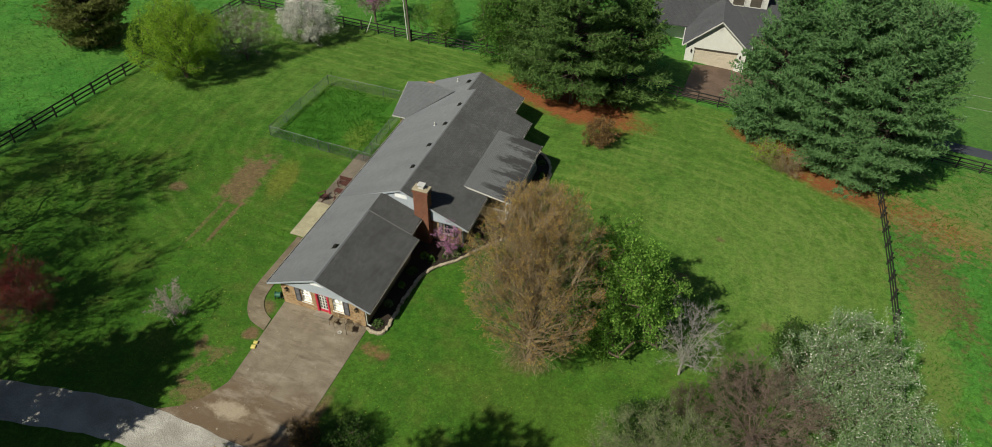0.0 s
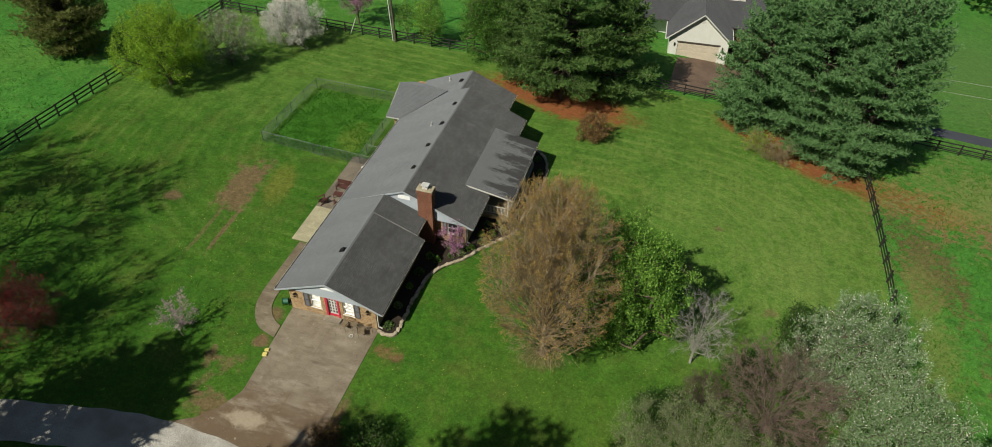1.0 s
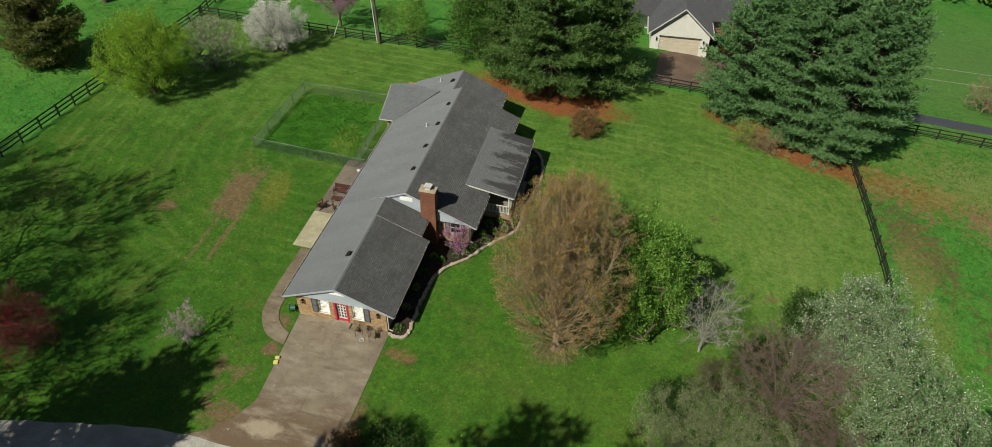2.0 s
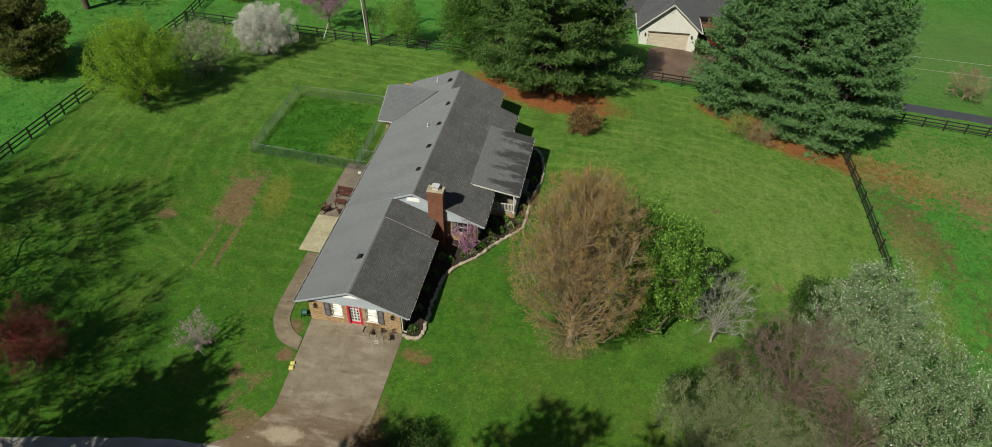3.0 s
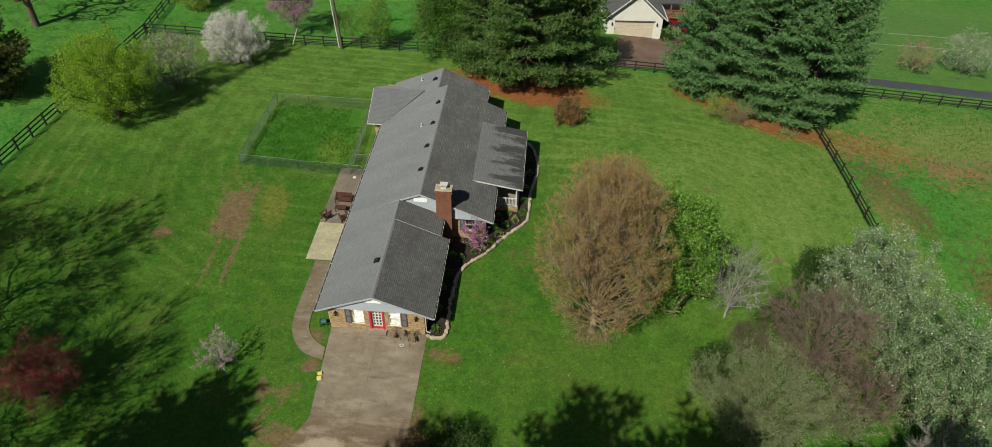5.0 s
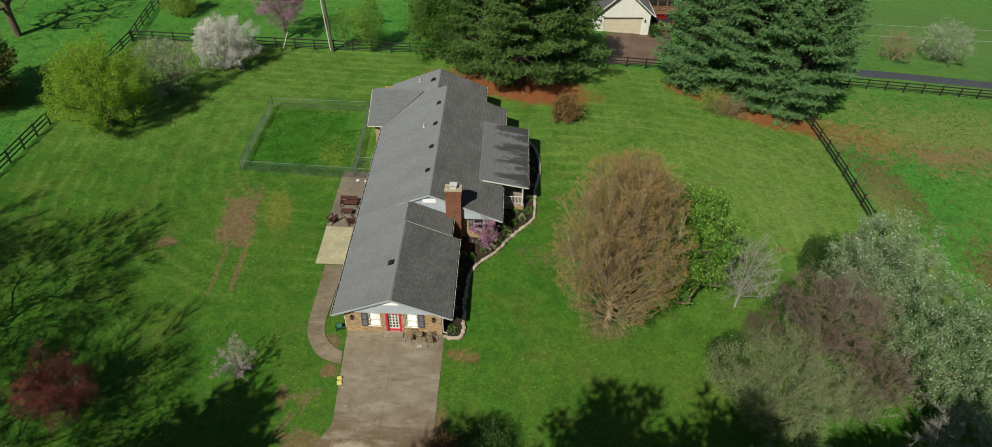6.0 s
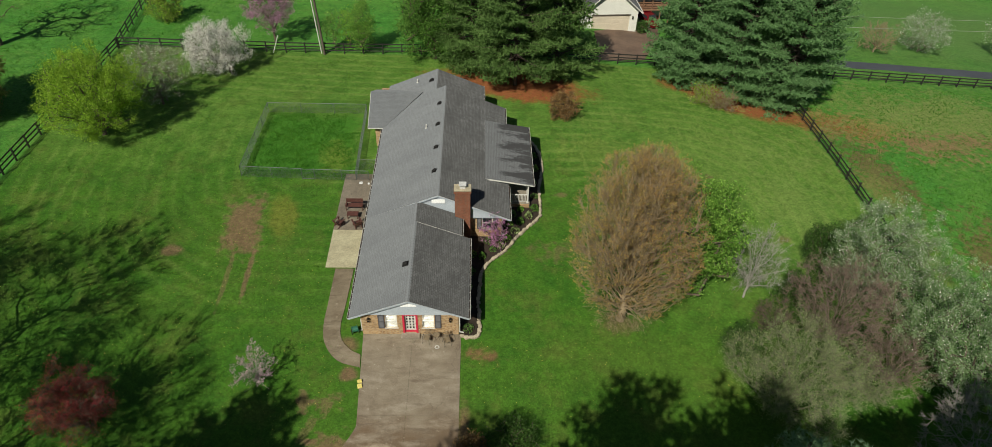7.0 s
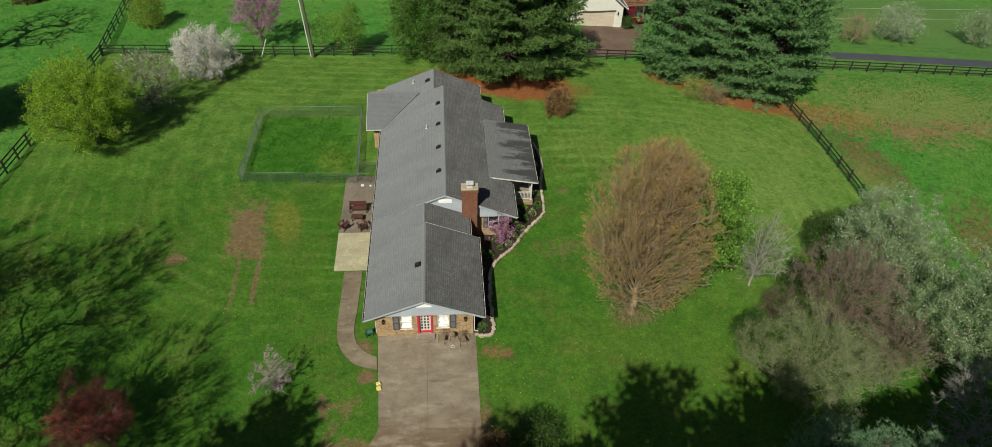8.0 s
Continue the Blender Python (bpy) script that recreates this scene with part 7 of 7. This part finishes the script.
def iron_chair(at, turn):
    root = thing("bistro_chair", at, turn, "brown metal mesh bistro chair on the driveway", "chair", "driveway seats")
    part("seat", Shape().slab([(-0.24, -0.24, 0.46), (0.24, -0.24, 0.46), (0.24, 0.24, 0.46), (-0.24, 0.24, 0.46)], 0.03), M_TANFURN, root, bevel=0.01)
    back = Shape()
    for k in range(9):
        x = -0.22 + k * 0.055
        back.beam((x, 0.24, 0.48), (x, 0.34, 0.98 - abs(k - 4) * 0.02), 0.022, 0.012, (0, 1, 0))
    back.beam((-0.25, 0.34, 0.97), (0.25, 0.34, 0.97), 0.03, 0.04)
    back.beam((-0.25, 0.28, 0.66), (0.25, 0.28, 0.66), 0.02, 0.03)
    part("backrest", back, M_TANFURN, root)
    for sx in (-1, 1):
        part("leg", Shape().tube((sx * 0.23, -0.22, 0.45), (sx * 0.26, -0.27, 0), 0.014), M_IRON, root)
        part("leg", Shape().tube((sx * 0.23, 0.22, 0.45), (sx * 0.26, 0.30, 0), 0.014), M_IRON, root)
        part("armrest", Shape().tube((sx * 0.27, 0.28, 0.68), (sx * 0.27, -0.20, 0.67), 0.016).tube((sx * 0.27, -0.20, 0.67), (sx * 0.25, -0.22, 0.45), 0.014), M_IRON, root)


iron_chair((1.25, -0.75, gz(1.25, -0.75) + 0.032), -15)
iron_chair((2.75, -0.95, gz(2.75, -0.95) + 0.032), 20)
bt = thing("bistro_table", (1.95, -0.55, gz(1.95, -0.55) + 0.032), 0, "small round dark metal table between two chairs", "table", "driveway seats")
part("tabletop", Shape().tube((0, 0, 0.56), (0, 0, 0.585), 0.26, n=20), M_TANFURN, bt)
for k in range(3):
    a = 2 * math.pi * k / 3
    part("leg", Shape().tube((0.08 * math.cos(a), 0.08 * math.sin(a), 0.56), (0.24 * math.cos(a), 0.24 * math.sin(a), 0), 0.013), M_IRON, bt)

# small white things: two dishes on the patio, a coiled cord by the driveway seats
def dish(at, r):
    root = thing("pet_bowl", at, 0, "small white bowl on the brown patio concrete", "bowl", "patio bowls")
    part("rim", Shape().tube((0, 0, 0), (0, 0, 0.07), r, r * 0.86, 16), M_VENTWHITE, root, smooth=False)
    part("hollow", Shape().tube((0, 0, 0.071), (0, 0, 0.073), r * 0.7, n=16), M_TRIM, root, smooth=False)


dish((-6.0, 18.2, 0.06), 0.17)
dish((-5.25, 18.1, 0.06), 0.11)
cord = thing("coiled_cord", (2.0, -1.3, gz(2.0, -1.3) + 0.034), 0, "white cord lying in a loose coil on the driveway", "cord")
ca = np.linspace(0.3, 4.2 * math.pi, 42)
cr = 0.12 + 0.04 * np.sin(ca * 1.3)
cp = np.stack([cr * np.cos(ca) * 1.2, cr * np.sin(ca), 0.025 + 0.004 * ca], 1)
cv, cf = tubes_mesh("coil", cp[:-1], cp[1:], np.full(41, 0.016), np.full(41, 0.016), 6)
part("coil", mesh_from("coil", cv, cf), M_TRIM, cord)

# hose reel by the house corner, and the yellow pieces by the drive
hr = thing("hose_reel", (-4.2, 0.1, 0.0), 20, "green garden hose on a dark reel by the house corner", "hose reel")
part("frame", Shape().beam((-0.25, -0.15, 0), (-0.25, 0.0, 0.55), 0.04, 0.04).beam((-0.25, 0.15, 0), (-0.25, 0.0, 0.55), 0.04, 0.04).beam((0.25, -0.15, 0), (0.25, 0.0, 0.55), 0.04, 0.04).beam((0.25, 0.15, 0), (0.25, 0.0, 0.55), 0.04, 0.04).beam((-0.25, 0, 0.55), (0.25, 0, 0.55), 0.03, 0.03), M_IRON, hr)
part("hose_coil", Shape().tube((-0.2, 0, 0.42), (0.2, 0, 0.42), 0.22, n=14).tube((-0.23, 0, 0.42), (-0.2, 0, 0.42), 0.28, n=14).tube((0.2, 0, 0.42), (0.23, 0, 0.42), 0.28, n=14), M_GREENPLASTIC, hr, "green plastic hose coil", True)
sb = thing("toy_blocks", (-3.25, -4.6, gz(-3.25, -4.6)), 15, "two yellow plastic pieces lying at the driveway edge", "toy")
part("block", Shape().box(-0.16, 0.16, 0.10, 0.34, 0, 0.16), M_YELLOW, sb, bevel=0.02)
part("block", Shape().box(-0.22, 0.12, -0.34, -0.02, 0, 0.14), M_YELLOW, sb, bevel=0.02)

# ---- poles ----
up = thing("utility_pole", (-13.9, 45.1, gz(-13.9, 45.1)), 0, "weathered wooden utility pole with a pale conduit by the back fence", "pole")
part("pole", Shape().tube((0, 0, -0.3), (-0.55, 0, 11.5), 0.16, 0.11, 12), M_POLE, up, smooth=True)
part("conduit", Shape().tube((-0.32, -0.10, 0.2), (-0.86, -0.10, 10.8), 0.075, n=8), M_TRIM, up, "pale grey conduit", True)
part("crossarm", Shape().beam((-1.62, 0.12, 10.9), (0.58, 0.12, 10.9), 0.1, 0.12), M_POLE, up)
for k in (-1.47, -0.52, 0.43):
    part("insulator", Shape().tube((k, 0.12, 10.95), (k, 0.12, 11.15), 0.05, 0.03, 8), M_TRIM, up)
gw = thing("marker_stake", (-20.0, 45.0, gz(-20.0, 45.0)), 0, "pale leaning stake at the back fence", "stake")
part("stake", Shape().tube((-0.2, 0, -0.1), (0.7, 0.3, 2.2), 0.05, n=8), M_TRIM, gw, smooth=True)


# ---- power line along the road ----
for px in (38.6, 122.0):
    rp = thing("utility_pole", (px, 50.0, gz(px, 50.0)), 0, "weathered wooden utility pole beside the asphalt road", "pole")
    hh = 3.4 - gz(px, 50.0)
    part("pole", Shape().tube((0, 0, -0.3), (0, 0, hh), 0.15, 0.11, 10), M_POLE, rp, smooth=True)
    part("crossarm", Shape().beam((0, -0.5, hh - 0.45), (0, 0.5, hh - 0.45), 0.1, 0.12), M_POLE, rp)
lines = thing("power_line", (38.6, 50.0, 2.9), 0, "two thin grey overhead wires beside the road", "wire")
for dy, z0, z1 in ((0.0, 0.05, -1.1), (0.02, -1.45, -2.5)):
    w0, w1 = [], []
    for k in range(24):
        for q, store in ((k / 24, w0), ((k + 1) / 24, w1)):
            store.append((83.4 * q, dy, z0 + (z1 - z0) * q - 1.2 * q * (1 - q)))
    v, f = tubes_mesh("wire", np.array(w0), np.array(w1), np.full(24, 0.022), np.full(24, 0.022), 5)
    part("wire", mesh_from("wire", v, f), M_WIRE, lines)

# ---- the neighbour's garage and house ----
def neighbour():
    gx, gy, gzv = 23.3, 57.1, -3.35
    root = thing("neighbour_house", (gx, gy, gzv), 4, "cream-sided neighbour house and garage with dark grey roof", "house")
    w, dpt, hw, ov = 3.75, 6.6, 3.25, 0.5
    rz = 6.5
    sl = (rz - hw) / w
    s = Shape()
    s.wall([(-w, 0, -1), (-2.65, 0, -1), (-2.65, 0, hw), (-w, 0, hw)])
    s.wall([(2.65, 0, -1), (w, 0, -1), (w, 0, hw), (2.65, 0, hw)])
    s.wall([(-2.65, 0, 2.25), (2.65, 0, 2.25), (2.65, 0, hw), (-2.65, 0, hw)])
    s.wall([(-w, 0, hw), (w, 0, hw), (0, 0, rz)])
    s.wall([(w, 0, -1), (w, dpt, -1), (w, dpt, hw), (w, 0, hw)])
    s.wall([(-w, dpt, -1), (-w, 0, -1), (-w, 0, hw), (-w, dpt, hw)])
    s.wall([(w, dpt, -1), (-w, dpt, -1), (-w, dpt, hw), (w, dpt, hw)])
    for q in ((-2.65, -2.65), (2.65, 2.65)):
        s.wall([(q[0], 0, -1), (q[0], 0.15, -1), (q[0], 0.15, 2.25), (q[0], 0, 2.25)])
    part("wall", s, M_HOUSEWHITE, root, "cream siding")
    gd = part("garage_door", Shape().box(-2.65, 2.65, 0.10, 0.14, -0.3, 2.25), M_DOORCREAM, root, "beige panelled garage door")
    for r in range(4):
        for c in range(4):
            part("door_panel", Shape().box(-2.55 + c * 1.29, -1.4 + c * 1.29, 0.075, 0.098, 0.06 + r * 0.55, 0.52 + r * 0.55), M_DOORCREAM, gd)
    part("door_head", Shape().box(-2.75, 2.75, -0.05, 0.14, 2.26, 2.42), M_TRIMDARK, root)
    for sg in (-1, 1):
        r = Shape()
        e0, e1 = (sg * (w + ov), -ov, hw - sl * ov), (sg * (w + ov), dpt + ov, hw - sl * ov)
        r0, r1 = (0, -ov, rz + 0.02), (0, dpt + ov, rz + 0.02)
        pts = [e0, e1, r1, r0] if sg > 0 else [e1, e0, r0, r1]
        r.slab(pts, 0.14)
        part("roof_slope", r, M_NROOF, root, "dark grey shingles")
        part("rake_board", Shape().beam((sg * (w + ov), -ov - 0.02, hw - sl * ov - 0.10), (0, -ov - 0.02, rz - 0.08), 0.04, 0.15), M_TRIM, root, "white rake board")
        part("gutter", Shape().box(sg * (w + ov + 0.06) - 0.06, sg * (w + ov + 0.06) + 0.06, -ov, dpt + ov, hw - sl * ov - 0.14, hw - sl * ov - 0.02), M_TRIM, root)
        part("wall_lamp", Shape().box(sg * 3.05 - 0.08, sg * 3.05 + 0.08, -0.16, -0.005, 1.75, 2.1).tube((sg * 3.05, -0.09, 2.1), (sg * 3.05, -0.09, 2.22), 0.1, 0.02, 6), M_IRON, root)
    vt = Shape().tube((0, -0.04, 5.35), (0, -0.002, 5.35), 0.28, n=16)
    part("gable_vent", vt, M_TRIM, root, "round white gable vent")
    # main block behind, with a covered deck on its side
    x0, x1, y0, y1, h2 = -8.5, 9.5, 6.6, 16.6, 3.4
    part("wall", Shape().box(x0, x1, y0, y1, -1, h2), M_HOUSEWHITE, root, "cream siding")
    rz2 = 6.9
    for sg, ya, yb in ((-1, y0 - 2.2, (y0 + y1) / 2), (1, y1 + 0.5, (y0 + y1) / 2)):
        ze = h2 - 0.35 if sg < 0 else h2 - 0.2
        pts = [(x0 - 0.5, ya, ze), (x1 + 0.5, ya, ze), (x1 + 0.5, yb, rz2), (x0 - 0.5, yb, rz2)]
        part("roof_slope", Shape().slab(pts if sg < 0 else [pts[1], pts[0], pts[3], pts[2]], 0.15), M_NROOF, root, "dark grey shingles")
    part("dormer", Shape().box(0.5, 5.5, 8.2, 11.6, 4.0, 7.0), M_TRIM, root, "white dormer")
    part("dormer_roof", Shape().slab([(0.2, 7.8, 7.05), (5.8, 7.8, 7.05), (5.8, 11.8, 7.6), (0.2, 11.8, 7.6)], 0.14), M_NROOF, root)
    for k in range(2):
        wd = part("window", Shape().box(1.1 + k * 2.2, 2.5 + k * 2.2, 8.15, 8.19, 5.2, 6.6), M_TRIMDARK, root)
        part("window_frame", Shape().box(1.0 + k * 2.2, 1.1 + k * 2.2, 8.1, 8.18, 5.1, 6.7).box(2.5 + k * 2.2, 2.6 + k * 2.2, 8.1, 8.18, 5.1, 6.7).box(1.1 + k * 2.2, 2.5 + k * 2.2, 8.1, 8.18, 6.6, 6.7).box(1.1 + k * 2.2, 2.5 + k * 2.2, 8.1, 8.18, 5.1, 5.2), M_TRIM, wd)
    part("deck_floor", Shape().box(w + 0.3, x1 + 0.3, y0 - 2.6, y0 - 0.02, 1.0, 1.2), M_DECK, root, "brown wooden deck")
    for k in range(5):
        xx = w + 0.5 + k * (x1 - w - 0.4) / 4
        part("deck_post", Shape().box(xx - 0.07, xx + 0.07, y0 - 2.5, y0 - 2.36, -1, 2.9), M_DECK, root)
    for z in (1.35, 1.6, 1.85, 2.1):
        part("deck_rail", Shape().box(w + 0.4, x1 + 0.2, y0 - 2.50, y0 - 2.46, z, z + 0.12), M_DECK, root)


neighbour()


def parked_car(at, turn):
    root = thing("parked_car", at, turn, "dark red hatchback parked on the neighbour driveway", "car")
    prof = [(-2.1, 0.35), (2.1, 0.35), (2.15, 0.75), (1.95, 0.92), (1.0, 1.0), (0.35, 1.48), (-1.35, 1.52), (-2.0, 1.05), (-2.15, 0.8)]
    bm = bmesh.new()
    rings = []
    for y, k in ((-0.86, 0.94), (-0.70, 1.0), (0.70, 1.0), (0.86, 0.94)):
        rings.append([bm.verts.new((x, y * (1 if z < 1.1 else 0.82), z * k + 0.35 * (1 - k))) for x, z in prof])
    for a, b in zip(rings[:-1], rings[1:]):
        for i in range(len(prof)):
            j = (i + 1) % len(prof)
            bm.faces.new((a[i], a[j], b[j], b[i]))
    bm.faces.new(rings[0][::-1])
    bm.faces.new(rings[-1])
    bmesh.ops.recalc_face_normals(bm, faces=bm.faces)
    me = bpy.data.meshes.new("body")
    bm.to_mesh(me)
    bm.free()
    part("body", me, M_CARPAINT, root, bevel=0.03)
    part("windscreen", Shape().poly([(0.98, -0.62, 1.03), (0.98, 0.62, 1.03), (0.40, 0.56, 1.46), (0.40, -0.56, 1.46)]), M_GLASS, root, at=(0.02, 0, 0.03))
    for sg in (-1, 1):
        q = [(0.75, sg * 0.80, 1.05), (0.30, sg * 0.73, 1.42), (-1.25, sg * 0.73, 1.45), (-1.6, sg * 0.80, 1.05)]
        part("side_window", Shape().poly(q if sg < 0 else q[::-1]), M_GLASS, root, at=(0, sg * 0.03, 0))
        part("headlight", Shape().box(1.98, 2.14, sg * 0.66 - 0.14, sg * 0.66 + 0.14, 0.68, 0.82), M_TRIM, root, bevel=0.03)
        for x in (-1.3, 1.3):
            wh = part("wheel", Shape().tube((x, sg * 0.70, 0.32), (x, sg * 0.90, 0.32), 0.32, n=18), M_RUBBER, root, smooth=False)
            part("rim", Shape().tube((x, sg * 0.90, 0.32), (x, sg * 0.915, 0.32), 0.20, n=14), M_STEEL, wh)


parked_car((29.6, 61.0, gz(29.6, 61.0) + 0.06), -65)

# ---- far hedge and woods ----
def far_woods(name, spots, seed, material, label, h=7.0):
    rng = np.random.default_rng(seed)
    vs, fs, off = [], [], 0
    for x, y in spots:
        n = 210
        hh = h * rng.uniform(0.7, 1.25)
        d = rng.normal(size=(n, 3))
        d /= np.linalg.norm(d, axis=1, keepdims=True)
        p = np.array((x, y, gz(x, y) + hh * 0.5)) + d * np.array((hh * 0.55, hh * 0.55, hh * 0.5)) * rng.uniform(0.5, 1.1, (n, 1))
        v, f = leaf_cards(rng, p, 1.1, d * 0.6, 0.3, 0.7)
        vs.append(v)
        fs.append(f + off)
        off += len(v)
    ob = part(name, mesh_from(name, np.concatenate(vs), np.concatenate(fs), False), material)
    tagged(ob, label, "woods", kind="stuff")


wr = random.Random(3)
far_woods("far_woods", [(60 + k * 5.5 + wr.uniform(-3, 3), 118 + wr.uniform(-7, 7)) for k in range(34)], 91, M_LEAF_MID, "distant row of green trees beyond the fields", 6.0)
far_woods("far_woods", [(-190 + k * 9 + wr.uniform(-4, 4), 190 + wr.uniform(-14, 14)) for k in range(44)], 92, M_LEAF_MID, "distant wood line beyond the pasture", 12.0)


# ---- grass and dandelions ----
def grass_tufts(name, count, x0, x1, y0, y1, size, seed, material, label, keep):
    """Small tufts of blades over a stretch of lawn, thicker in clumps."""
    rng = np.random.default_rng(seed)
    x, y = rng.uniform(x0, x1, count * 2), rng.uniform(y0, y1, count * 2)
    dens = 0.5 + 0.5 * np.sin(x * 1.9 + 2.1 * np.sin(y * 0.7)) * np.sin(y * 2.3 + 1.7 * np.sin(x * 0.9))
    ok = keep(x, y) & (rng.uniform(0, 1, count * 2) < 0.25 + 0.75 * dens)
    x, y = x[ok][:count], y[ok][:count]
    n = len(x)
    at = np.stack([x, y, ground_z(x, y) - 0.01], 1)
    d = rng.normal(size=(n, 3)) * 0.5 + np.array((0, 0, 1.0))
    v, f = needle_tufts(rng, at, d, size, 2, 0.55)
    ob = part(name, mesh_from(name, v, f, False), material)
    tagged(ob, label, "grass", kind="stuff")


def open_lawn(x, y):
    off_house = ~((x > -7.7) & (x < 11.4) & (y > -0.6) & (y < 32.3))
    off_drive = ~((x > -4.3) & (x < 4.0) & (y < 0)) & (y > -11.2 + 0.2 * (x + 6))
    return off_house & off_drive


def in_pen(x, y):
    return (x > -17.2) & (x < -7.2) & (y > 19.2) & (y < 30.6) & ~((x > -9.0) & (y > 27))


grass_tufts("lawn_grass", 40000, -38, 4, -11, 44, 0.13, 301, M_GRASSBLADE, "short green mown grass blades", open_lawn)
grass_tufts("lawn_grass", 22000, 4, 42, -8, 44, 0.12, 302, M_GRASSBLADE, "short green mown grass blades", open_lawn)
def left_field(x, y):
    return (x < -39.5) | (y > 47)


def right_field(x, y):
    return (x > 43.2) & (y < 46.5)


grass_tufts("pasture_grass", 26000, -75, -22, 0, 75, 0.20, 304, M_LUSH, "rough pasture grass beyond the fence", left_field)
grass_tufts("pasture_grass", 26000, 43, 80, 0, 46, 0.20, 305, M_LUSH, "rough weedy grass in the side field", right_field)
grass_tufts("tall_grass", 9000, -17.3, -6.6, 19, 31, 0.17, 303, M_LUSH, "taller uncut grass inside the dog pen", in_pen)


def dandelions(count, x0, x1, y0, y1, seed):
    rng = np.random.default_rng(seed)
    x, y = rng.uniform(x0, x1, count), rng.uniform(y0, y1, count)
    ok = open_lawn(x, y)
    x, y = x[ok], y[ok]
    c = np.stack([x, y, ground_z(x, y) + 0.10], 1)
    a = 2 * np.pi * np.arange(6) / 6
    ring = np.stack([np.cos(a), np.sin(a), np.zeros(6)], 1)
    r = rng.uniform(0.011, 0.026, (len(x), 1, 1))
    v = (c[:, None] + ring[None] * r).reshape(-1, 3)
    f = (np.arange(len(x)) * 6)[:, None] + np.arange(6)[None]
    ob = part("dandelions", mesh_from("dandelions", v, f, False), M_DANDELION)
    tagged(ob, "scattered yellow dandelion heads in the lawn", "flowers", kind="stuff")


dandelions(700, -34, -4, -11, 12, 311)
dandelions(350, 5, 30, -8, 8, 312)
